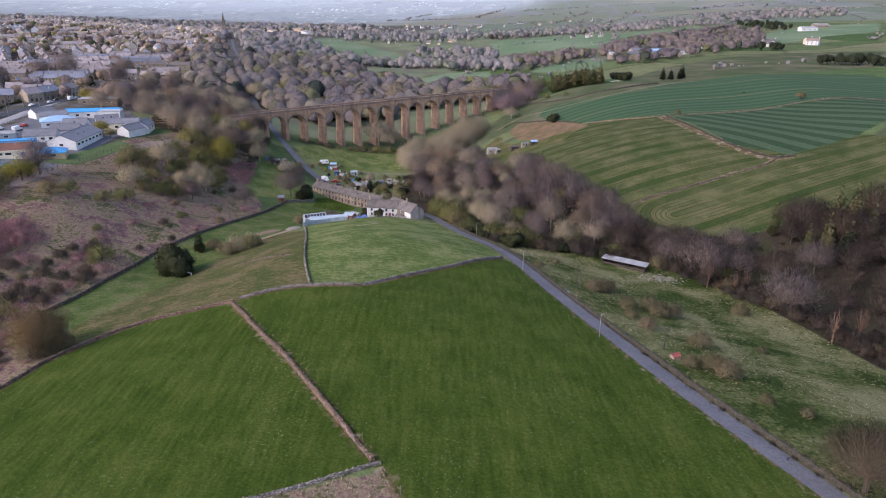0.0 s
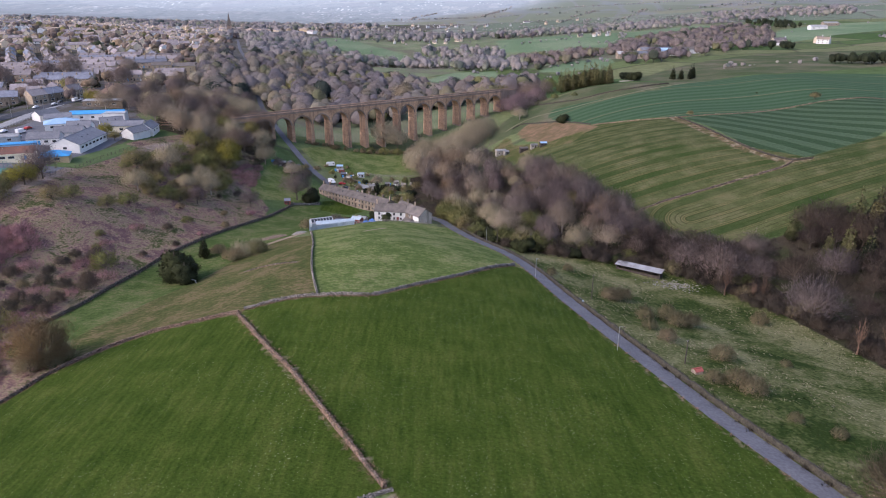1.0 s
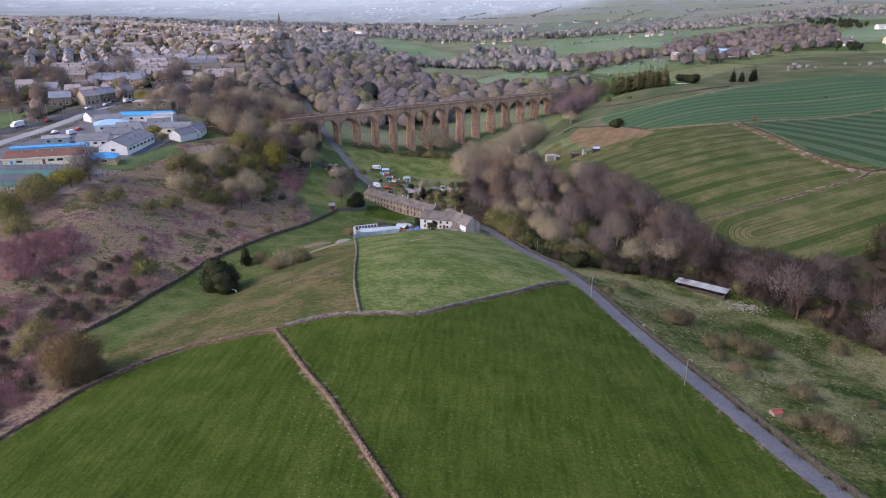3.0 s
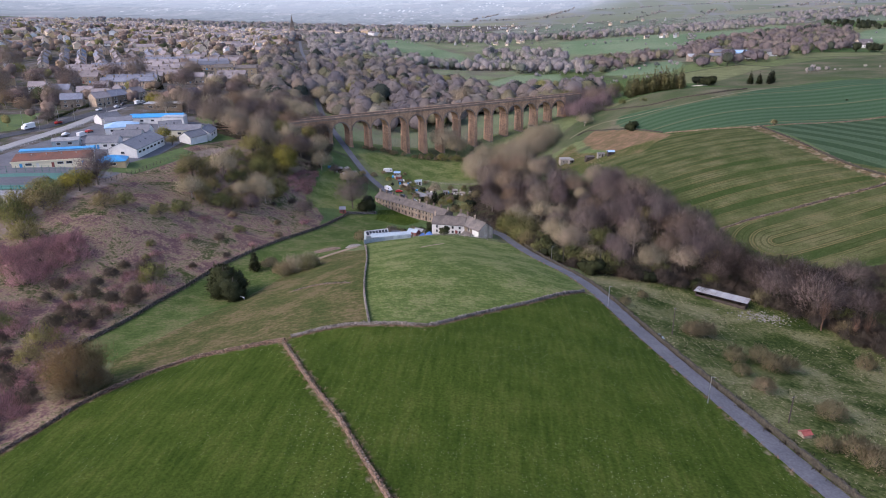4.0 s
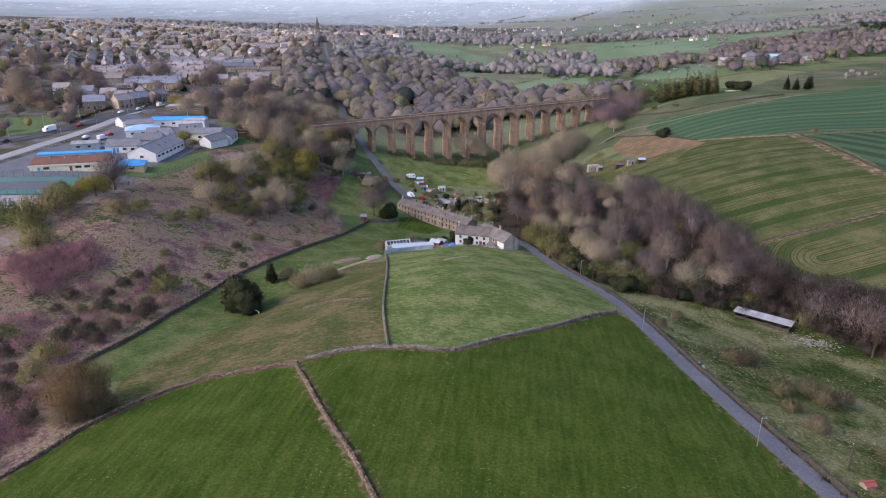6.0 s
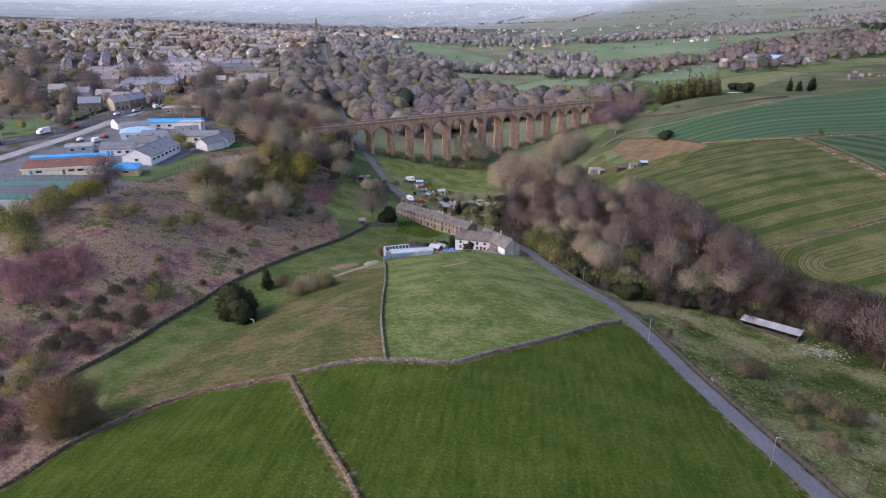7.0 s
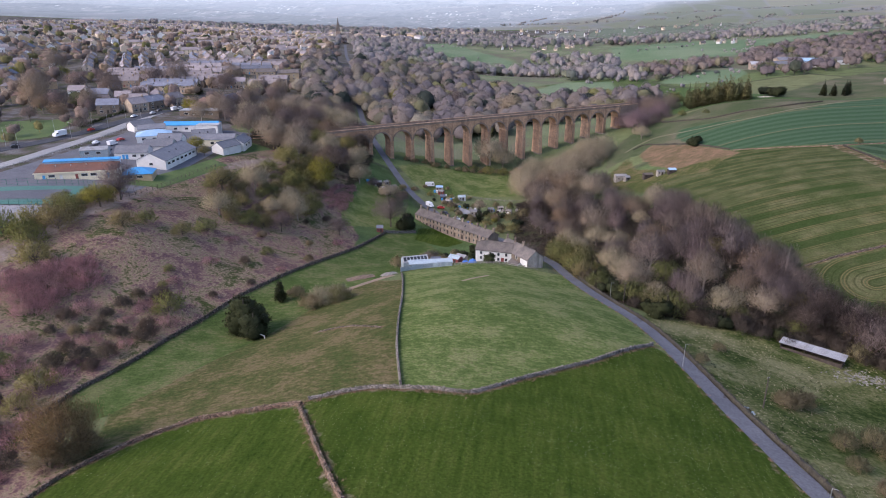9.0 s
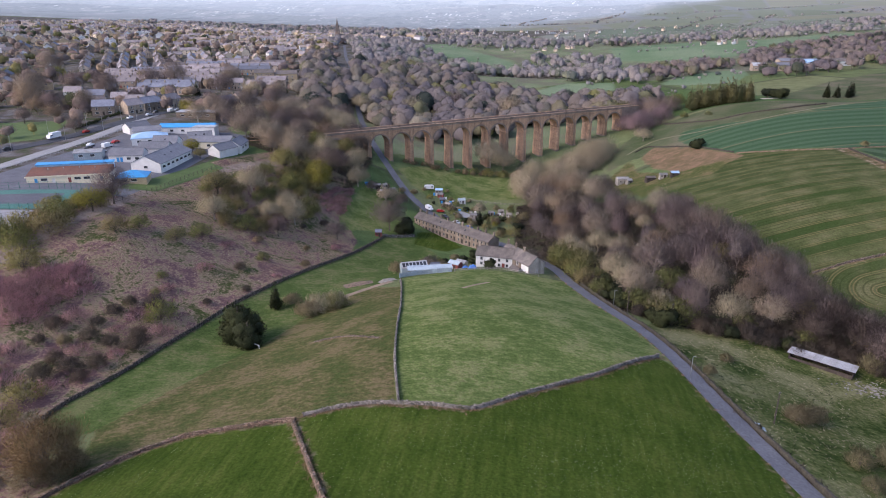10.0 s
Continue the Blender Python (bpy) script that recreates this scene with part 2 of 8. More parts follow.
DARKWOOD = surface("dark_timber", (0.07, 0.055, 0.045), (0.045, 0.036, 0.03), 0.8, 5.0, vary=0.2)
PALEWOOD = surface("grey_timber", (0.30, 0.27, 0.23), (0.20, 0.18, 0.155), 0.8, 5.0, vary=0.2)
REDPAINT = surface("red_paint", (0.26, 0.07, 0.06), (0.19, 0.06, 0.05), 0.8, 4.0, vary=0.15)
DARK_TARMAC = surface("dark_tarmac", (0.05, 0.052, 0.06), (0.075, 0.077, 0.085), 0.15, 2.0, 0.95, vary=0.05, grime=0.3, bump=0.01, specular=0.05)
TARMAC = surface("tarmac", (0.105, 0.106, 0.118), (0.135, 0.135, 0.147), 0.15, 2.0, 0.95, vary=0.05, grime=0.3, bump=0.01, specular=0.05)
CONCRETE = surface("concrete", (0.30, 0.29, 0.28), (0.24, 0.235, 0.23), 0.12, 2.0, 0.9, vary=0.05)
GREENCOURT = surface("green_court", (0.05, 0.14, 0.115), (0.065, 0.165, 0.13), 0.1, 2.0, 0.85, vary=0.03)
GLASS = surface("window_glass", (0.025, 0.03, 0.035), (0.05, 0.055, 0.06), 0.4, 1.0, 0.12, vary=0.5, grime=0.0, bump=0.0, specular=0.6)
BARK = surface("bark", (0.12, 0.095, 0.07), (0.075, 0.06, 0.047), 0.8, 5.0, vary=0.3)
RUSTBARK = surface("ivy_bark", (0.2, 0.12, 0.08), (0.13, 0.085, 0.058), 0.8, 5.0, vary=0.25)
PALEBARK = surface("pale_bark", (0.26, 0.22, 0.18), (0.16, 0.135, 0.11), 0.8, 5.0, vary=0.3)
STEEL = surface("galvanised_steel", (0.34, 0.35, 0.36), (0.26, 0.27, 0.28), 1.0, 4.0, 0.45, 0.7, vary=0.1)
RUBBER = surface("tyre_rubber", (0.02, 0.02, 0.02), (0.03, 0.03, 0.03), 2.0, 8.0, vary=0.1)
TARP = surface("blue_tarpaulin", (0.04, 0.12, 0.38), (0.06, 0.17, 0.45), 0.8, 3.0, 0.5, vary=0.15)
RUBBLE = surface("pale_rubble", (0.216, 0.204, 0.184), (0.136, 0.124, 0.108), 0.8, 2.0, vary=0.35)
EARTH = surface("bare_earth", (0.24, 0.17, 0.12), (0.17, 0.125, 0.09), 0.3, 2.0, vary=0.15)
PATH_EARTH = surface("grassy_path", (0.16, 0.135, 0.085), (0.10, 0.10, 0.05), 0.5, 2.0, vary=0.1)
SPOIL = surface("stony_spoil", (0.20, 0.135, 0.095), (0.10, 0.075, 0.055), 1.2, 4.0, vary=0.1, grime=0.7, bump=0.25)
SAND = surface("pale_sand", (0.62, 0.56, 0.46), (0.52, 0.47, 0.38), 0.4, 2.0, vary=0.05)
GREENGRASS = surface("park_grass", (0.06, 0.095, 0.025), (0.085, 0.12, 0.035), 0.15, 1.5, vary=0.03)
CARPAINT = {}
for tone, rgb in (("white", (0.7, 0.7, 0.7)), ("silver", (0.4, 0.41, 0.42)), ("black", (0.02, 0.02, 0.023)), ("red", (0.35, 0.025, 0.02)), ("blue", (0.03, 0.07, 0.22))):
    CARPAINT[tone] = surface(tone + "_car_paint", rgb, tuple(c * 0.9 for c in rgb), 0.5, 3.0, 0.3, vary=0.03, grime=0.05, bump=0.0, specular=0.5)
TWIGS = foliage("bare_twigs", ((0.0, (0.235, 0.175, 0.128)), (0.2, (0.145, 0.113, 0.103)), (0.38, (0.39, 0.315, 0.225)), (0.52, (0.17, 0.13, 0.115)), (0.68, (0.33, 0.265, 0.19)), (0.84, (0.26, 0.18, 0.115)), (1.0, (0.165, 0.13, 0.12))))
PURPLE_TWIGS = foliage("purple_twigs", ((0.0, (0.188, 0.137, 0.13)), (0.5, (0.164, 0.132, 0.126)), (1.0, (0.215, 0.16, 0.139))))
PALE_TWIGS = foliage("pale_willow_twigs", ((0.0, (0.423, 0.354, 0.228)), (0.5, (0.366, 0.311, 0.206)), (1.0, (0.45, 0.371, 0.261))))
BUDS = foliage("spring_leaves", ((0.0, (0.203, 0.203, 0.0689)), (0.4, (0.155, 0.162, 0.058)), (0.7, (0.22, 0.178, 0.0859)), (1.0, (0.253, 0.235, 0.0759))))
YELLOW_LEAF = foliage("yellow_green_leaves", ((0.0, (0.25, 0.22, 0.045)), (1.0, (0.19, 0.19, 0.04))))
DARK_LEAF = foliage("evergreen_leaves", ((0.0, (0.0308, 0.0367, 0.0171)), (0.5, (0.042, 0.0486, 0.019)), (1.0, (0.0252, 0.0324, 0.019))))
CONIFER_LEAF = foliage("conifer_needles", ((0.0, (0.192, 0.167, 0.0746)), (1.0, (0.124, 0.133, 0.058))))
PINK_TWIGS = foliage("reddish_scrub", ((0.0, (0.408, 0.222, 0.227)), (0.5, (0.326, 0.184, 0.193)), (1.0, (0.384, 0.234, 0.219))))


def woods_mix(name, *stops):
    """Far trees: the tone differs from tree to tree, with the grain of twigs over it."""
    k = Nodes(name, 0.95, 0, 0.1)
    tone = k.ramp(k.attribute("tone").outputs["Fac"], *stops)
    return k.thin(k.mix(0.8, tone, k.ramp(k.noise(1.1, 6.0, None, 0.8), (0.36, (0.28, 0.28, 0.28)), (0.64, (0.72, 0.72, 0.72))), "OVERLAY"), 0.3)


WOODS = woods_mix("far_woods", (0.0, (0.20, 0.183, 0.192)), (0.12, (0.27, 0.215, 0.16)), (0.24, (0.15, 0.136, 0.146)), (0.36, (0.235, 0.195, 0.17)), (0.48, (0.185, 0.165, 0.168)), (0.58, (0.30, 0.265, 0.20)), (0.66, (0.17, 0.15, 0.13)), (0.73, (0.175, 0.172, 0.09)), (0.8, (0.245, 0.20, 0.15)), (0.87, (0.22, 0.215, 0.075)), (0.92, (0.16, 0.145, 0.13)), (0.95, (0.05, 0.06, 0.048)), (1.0, (0.042, 0.052, 0.043)))
TOWN_TREES = woods_mix("town_trees", (0.0, (0.19, 0.144, 0.124)), (0.2, (0.241, 0.182, 0.144)), (0.4, (0.161, 0.124, 0.115)), (0.55, (0.218, 0.163, 0.129)), (0.7, (0.27, 0.201, 0.132)), (0.82, (0.161, 0.146, 0.069)), (0.9, (0.196, 0.178, 0.069)), (0.95, (0.0725, 0.0805, 0.0414)), (1.0, (0.0575, 0.069, 0.0368)))


# ---- making things ----
def mesh(name, verts, faces, materials, smooth=False, index=None):
    me = bpy.data.meshes.new(name)
    me.from_pydata([tuple(v) for v in verts], [], [tuple(f) for f in faces])
    for m in materials if isinstance(materials, (list, tuple)) else [materials]:
        me.materials.append(m)
    if index is not None:
        me.polygons.foreach_set("material_index", np.asarray(index, np.int32))
    if smooth:
        me.polygons.foreach_set("use_smooth", np.ones(len(me.polygons), bool))
    me.update()
    return me


def thing(name, m, label, category, group="", kind=""):
    """An Empty at a thing's base, to which its parts are tied."""
    ob = new(name)
    ob.empty_display_size = 0.5
    ob.matrix_world = m
    return tagged(ob, label, category, group, kind)


def part(name, me, parent, label=""):
    """One mesh under a thing or under a part, in the thing's own measures."""
    if isinstance(me, tuple):
        me = mesh(name, *me)
    ob = new(name, me)
    ob.parent = parent
    return tagged(ob, label) if label else ob


def join(*shapes):
    verts, faces = [], []
    for v, f in shapes:
        n = len(verts)
        verts += [tuple(p) for p in v]
        faces += [tuple(i + n for i in q) for q in f]
    return verts, faces


def block(x0, x1, y0, y1, z0, z1, chamfer=0.0):
    """A box, its upper edges taken off where a chamfer is given."""
    c = chamfer
    if not c:
        v = [(x, y, z) for z in (z0, z1) for x, y in ((x0, y0), (x1, y0), (x1, y1), (x0, y1))]
        return v, [(3, 2, 1, 0), (4, 5, 6, 7), (0, 1, 5, 4), (1, 2, 6, 5), (2, 3, 7, 6), (3, 0, 4, 7)]
    v = [(x, y, z) for z in (z0, z1 - c) for x, y in ((x0, y0), (x1, y0), (x1, y1), (x0, y1))]
    v += [(x, y, z1) for x, y in ((x0 + c, y0 + c), (x1 - c, y0 + c), (x1 - c, y1 - c), (x0 + c, y1 - c))]
    f = [(3, 2, 1, 0), (8, 9, 10, 11)]
    for b in (0, 4):
        f += [(b + i, b + (i + 1) % 4, b + 4 + (i + 1) % 4, b + 4 + i) for i in range(4)]
    return v, f


def tube(points, radii, sides=5):
    """A tapered tube along points."""
    verts, faces = [], []
    for i, (p, r) in enumerate(zip(points, radii)):
        p = Vector(p)
        d = (Vector(points[min(i + 1, len(points) - 1)]) - Vector(points[max(i - 1, 0)])).normalized()
        a = d.orthogonal().normalized()
        b = d.cross(a)
        for k in range(sides):
            t = 2 * math.pi * k / sides
            verts.append(tuple(p + r * (a * math.cos(t) + b * math.sin(t))))
    for i in range(len(points) - 1):
        for k in range(sides):
            n = (k + 1) % sides
            faces.append((i * sides + k, i * sides + n, (i + 1) * sides + n, (i + 1) * sides + k))
    faces.append(tuple(range(len(verts) - sides, len(verts))))
    faces.append(tuple(range(sides))[::-1])
    return verts, faces


def at(x, y, turn=0.0, dz=0.0, size=1.0):
    return pose(x, y, zed(x, y) + dz, 0, 0, turn) @ Matrix.Scale(size, 4)


def ribbon(line, width, lift, step=2.0, crown=0.06):
    """A strip laid over the ground along a line, a little higher in its middle, with edges that go down into the ground."""
    mid = smooth_line(line, step)
    verts, faces = [], []
    for i, p in enumerate(mid):
        d = mid[min(i + 1, len(mid) - 1)] - mid[max(i - 1, 0)]
        n = np.array((-d[1], d[0])) / np.linalg.norm(d)
        zc = zed(*p)
        for k, (o, dz) in enumerate(((-0.5, -0.5), (-0.5, lift), (0, lift + crown), (0.5, lift), (0.5, -0.5))):
            w = width * (1 + 0.04 * math.sin(i * 1.7 + k))
            q = p + n * o * w
            ground = max(zed(*q), zc - 0.25)
            verts.append((q[0], q[1], ground + dz))
    for i in range(len(mid) - 1):
        faces += [(i * 5 + k, i * 5 + k + 1, i * 5 + k + 6, i * 5 + k + 5) for k in range(4)]
    return verts, faces


# ---- the plan: lanes, walls and fields ----
LANE = [(82, 40), (71, 66), (61.3, 87), (50.9, 113.5), (46.4, 127), (41.6, 143), (36.4, 160), (31, 179), (26.6, 199), (22.6, 220), (18.6, 236), (13.2, 250), (7.4, 266), (0.6, 286), (-4, 305), (-12, 328), (-27, 357), (-46, 376), (-64, 392), (-80, 409), (-90, 423), (-101, 442), (-116, 470), (-132, 505), (-152, 565), (-178, 640), (-205, 720), (-241, 843), (-299, 1019), (-370, 1250)]
WALL_MID = [(-54, 160.3), (-41.5, 139.5), (-33, 127), (-25.5, 114.5), (-16, 98.8), (-10.7, 90.2), (-7, 84), (6, 54), (22, 17)]
WALL_WEST = [(-54, 161.3), (-59, 161.4), (-67, 160.7), (-76, 159.3), (-82, 155.5), (-87, 150.5), (-90.5, 145.5), (-93.2, 140), (-95.5, 131), (-99, 120), (-104, 80)]
WALL_CROSS = [(-53, 163), (-46, 165), (-41, 166), (-35, 166), (-29, 166), (-21, 166), (-17, 169), (-11, 175), (-4, 181), (5, 189), (13, 199), (20, 208)]
WALL_NORTH = [(-35, 167), (-40, 186), (-44, 206), (-48, 228), (-54, 256), (-57, 268)]
WALL_FOOT = [(-117, 110), (-116, 156), (-116, 175), (-114, 184), (-112, 195), (-111, 207), (-108.5, 224), (-105.5, 240), (-102, 252), (-96, 276), (-88, 311), (-82, 347)]
WALL_STUB = [(-66, 206), (-58, 205.5), (-47, 199)]
WALL_FIELD = [(130, 398), (133, 351), (138, 324), (149, 306), (160, 304)]
WALL_FIELD_LOW = [(151, 303), (143, 298), (116, 291), (91, 286), (80, 283)]
WALL_FIELD_TOP = [(88, 426), (104, 412), (130, 399), (172, 405), (218, 419), (272, 426), (330, 436)]
WALL_GARDEN = [(-83, 346), (-76, 352), (-70, 358)]

CREST = [(-182, 205), (-174, 232), (-171, 268), (-171, 300), (-168, 326), (-158, 355), (-143, 384)]
RINGS = {
    "lush": [
        [(-53, 160.3), (-67, 160.4), (-76, 159), (-82, 155.2), (-90.2, 145.5), (-93, 140), (-99, 120), (-104, 80), (-95, 5), (-60, 40), (-45, 72), (-26, 82), (-9.5, 89.5), (-16, 98.8), (-33, 127)],
        [(-53, 160.3), (-33, 127), (-16, 98.8), (-7, 84), (6, 54), (28, 5), (92, 5), (61, 87), (50.5, 113.5), (46, 127), (41, 143), (36, 160), (30.6, 179), (26, 199), (20, 208), (5, 189), (-11, 175), (-21, 166), (-35, 166), (-54, 163)],
        [(-70, 365), (-62, 370), (-46, 353), (-52, 342), (-68, 347)],
    ],
    "pasture": [[(-106, 393), (-104, 411), (-91, 411), (-88, 396), (-77, 376), (-80, 354), (-91, 347), (-100, 335), (-104, 350), (-105, 367)], [(-35, 166), (-21, 166), (-11, 175), (5, 189), (20, 208), (26, 199), (22.6, 220), (18.4, 236), (13, 250), (7, 266), (0.6, 284), (-4, 284), (-40, 284), (-57, 272), (-54, 257), (-48, 228), (-44, 206), (-40, 186)], [(-99, 450), (-83, 474), (-51, 483), (-21, 487), (-16, 463), (-22, 446), (-56, 431), (-75, 421), (-85, 430)]],
    "tan": [[(20, 445), (41, 480), (42, 452), (60, 424), (86, 418), (70, 400), (53, 414), (40, 400)], [(-54, 163), (-35, 166), (-40, 186), (-48, 228), (-54, 257), (-66, 262), (-76, 245), (-84, 215), (-92, 190), (-100, 165), (-92, 146), (-82, 156), (-74, 161)]],
    "valley": [
        [(-100, 165), (-84, 215), (-76, 245), (-66, 262), (-56, 275), (-60, 300), (-55, 335), (-70, 356), (-82, 350), (-88, 311), (-96, 276), (-105, 240), (-111, 207), (-116, 175), (-118, 150)],
    ],
    "bank": [[(-45, 72), (-26, 82), (-8, 88), (-3, 78), (4, 60), (-30, 50)], [(-90, 40), (-97, 120), (-92, 143), (-106, 158), (-116, 168), (-116, 175), (-111, 207), (-105, 240), (-96, 276), (-88, 311), (-90, 330), (-108, 362), (-115, 400), (-148, 408), (-166, 366), (-177, 330), (-178, 300), (-178, 262), (-186, 230), (-205, 200), (-200, 100), (-112, 20)]],
    "slope": [[(63, 90), (51.5, 114), (42, 144), (31.5, 179), (26, 205), (20, 236), (26, 251), (55, 246), (76, 238), (95, 222), (104, 200), (108, 176), (111, 150), (118, 110), (150, 40), (90, 30)]],
    "wood": [
        [(-22, 345), (0, 293), (14, 258), (30, 248), (55, 244), (76, 236), (95, 222), (104, 200), (108, 176), (111, 150), (118, 110), (190, 60), (230, 150), (230, 262), (190, 262), (150, 252), (120, 250), (82, 256), (78, 282), (64, 316), (52, 356), (30, 400), (0, 440), (-25, 430)],
        [(-175, 400), (-130, 385), (-108, 380), (-112, 440), (-125, 500), (-165, 560), (-195, 500)],
        [(-150, 565), (-100, 545), (-40, 580), (20, 625), (70, 640), (-60, 720), (-140, 780), (-195, 700)],
        [(-30, 470), (-10, 478), (20, 508), (29, 513), (24, 496), (6, 448), (-14, 436)],
    ],
    "soil": [[(50, 450), (46, 478), (56, 490), (75, 459), (90, 418), (78, 411), (64, 414)]],
    "hay": [[(46, 412), (55, 341), (64, 305), (68, 282), (70, 266), (78, 256), (99, 249), (135, 251), (174, 258), (230, 290), (199, 324), (159, 306), (138, 324), (133, 351), (130, 398), (87, 425)]],
    "mown": [[(133, 396), (172, 404), (218, 418), (272, 425), (250, 360), (199, 324), (159, 306), (138, 324)]],
    "rows": [[(75, 458), (69, 490), (74, 508), (95, 498), (119, 486), (146, 495), (209, 540), (289, 585), (350, 570), (345, 430), (272, 427), (218, 420), (172, 406), (130, 400), (88, 427)]],
    "field": [
        [(-355, 1530), (-340, 1780), (-155, 1320), (-75, 1235), (-70, 1155), (-90, 1120), (-135, 1185), (-195, 1195), (-255, 1250)],
        [(90, 1385), (280, 1485), (380, 1465), (550, 1580), (560, 1430), (375, 1315), (265, 1110), (210, 1080), (90, 1210)],
        [(95, 785), (135, 835), (190, 850), (185, 795), (160, 745), (120, 760)],
        [(-35, 735), (-25, 790), (5, 835), (55, 825), (55, 765), (5, 755), (-15, 720)],
        [(425, 1000), (595, 1290), (735, 1400), (850, 1395), (705, 1155), (590, 1100), (470, 985)],
    ],
    "course": [[(26, 470), (41, 480), (61, 476), (85, 440), (88, 427), (76, 456), (70, 490), (75, 508), (119, 487), (146, 496), (209, 545), (150, 566), (95, 565), (60, 560), (30, 505)], [(140, 590), (220, 690), (285, 745), (340, 785), (400, 800), (490, 810), (600, 760), (520, 600), (415, 640), (350, 610), (295, 590), (210, 560)]],
    "downs": [[(20, 1500), (280, 1700), (600, 1650), (900, 1500), (1600, 1500), (2600, 2400), (2600, 4000), (200, 2900), (-100, 2200)]],
    "moor": [[(-112, 470), (-40, 518), (44, 580), (70, 640), (20, 625), (-40, 580), (-100, 545), (-150, 565), (-165, 545), (-130, 490)], [(-110, 850), (-60, 780), (40, 860), (110, 800), (300, 860), (480, 1200), (700, 1700), (400, 1800), (100, 1560), (-350, 2000), (-900, 2100), (-420, 1250), (-270, 880)]],
    "town": [[(-190, 243), (-172, 300), (-170, 400), (-195, 430), (-200, 560), (-225, 700), (-250, 900), (-330, 1250), (-150, 1700), (60, 2160), (-2600, 2160), (-2200, 600), (-330, 400), (-300, 230)]],
}


def spread(a, b, fine, growth, ends):
    """Grid lines: even between a and b, then wider and wider out to the ends."""
    out = list(np.arange(a, b + 0.01, fine))
    for way, end in ((-1, ends[0]), (1, ends[1])):
        step, p = fine, (a if way < 0 else b)
        while (end - p) * way > 0:
            step *= growth
            p += way * step
            out.append(p)
    return np.array(sorted(out))


def build_ground():
    xs, ys = spread(-135, 135, 1.8, 1.026, (-4900, 4900)), spread(70, 330, 1.8, 1.024, (-900, 4900))
    X, Y = np.meshgrid(xs, ys)
    x, y = X.ravel(), Y.ravel()
    z = height(x, y)
    n, m = len(ys), len(xs)
    i = np.arange(n * m).reshape(n, m)
    faces = np.stack([i[:-1, :-1], i[:-1, 1:], i[1:, 1:], i[1:, :-1]], -1).reshape(-1, 4)
    me = bpy.data.meshes.new("ground")
    me.vertices.add(n * m)
    me.vertices.foreach_set("co", np.stack([x, y, z], 1).ravel())
    me.loops.add(faces.size)
    me.loops.foreach_set("vertex_index", faces.ravel())
    me.polygons.add(len(faces))
    me.polygons.foreach_set("loop_start", np.arange(0, faces.size, 4))
    me.polygons.foreach_set("loop_total", np.full(len(faces), 4))
    me.polygons.foreach_set("use_smooth", np.ones(len(faces), bool))
    me.update(calc_edges=True)
    soft = 1.6 + 1.2 * np.maximum(np.gradient(X, axis=1), np.gradient(Y, axis=0)).ravel()

    def share(ring):
        depth = away(x, y, ring + ring[:1])
        return np.clip(0.5 + np.where(inside(x, y, ring), depth, -depth) / soft, 0, 1)

    cover = {k: np.max([share(ring) for ring in rings], 0).astype(np.float32) for k, rings in RINGS.items()}
    near = np.min([away(x, y, w) for w in (WALL_MID, WALL_WEST, WALL_CROSS, WALL_STUB, WALL_FIELD, WALL_FIELD_LOW, WALL_FIELD_TOP)], 0)
    verge = np.maximum(np.clip(1.35 - near / 1.5, 0, 1) * 0.75, np.clip(1.3 - away(x + 3.5, y, WALL_FIELD) / 3.0, 0, 1) * 0.7)
    verge = np.maximum(verge, np.clip(1.5 - abs(away(x, y, LANE) - 2.6) / 1.2, 0, 1) * (y < 300) * 0.55).astype(np.float32)
    for name, keys in (("cover_a", ("lush", "pasture", "tan", "valley")), ("cover_b", ("bank", "slope", "wood", "soil")), ("cover_c", ("hay", "mown", "rows", "town")), ("cover_d", ("field", "course", "downs", "moor"))):
        layer = me.attributes.new(name, "FLOAT_COLOR", "POINT")
        layer.data.foreach_set("color", np.stack([cover[k] for k in keys], 1).ravel())
    layer = me.attributes.new("crest", "FLOAT", "POINT")
    layer.data.foreach_set("value", np.clip(1.25 - away(x, y, CREST) / 5.0, 0, 1).astype(np.float32))
    layer = me.attributes.new("verge", "FLOAT", "POINT")
    layer.data.foreach_set("value", verge)
    return me


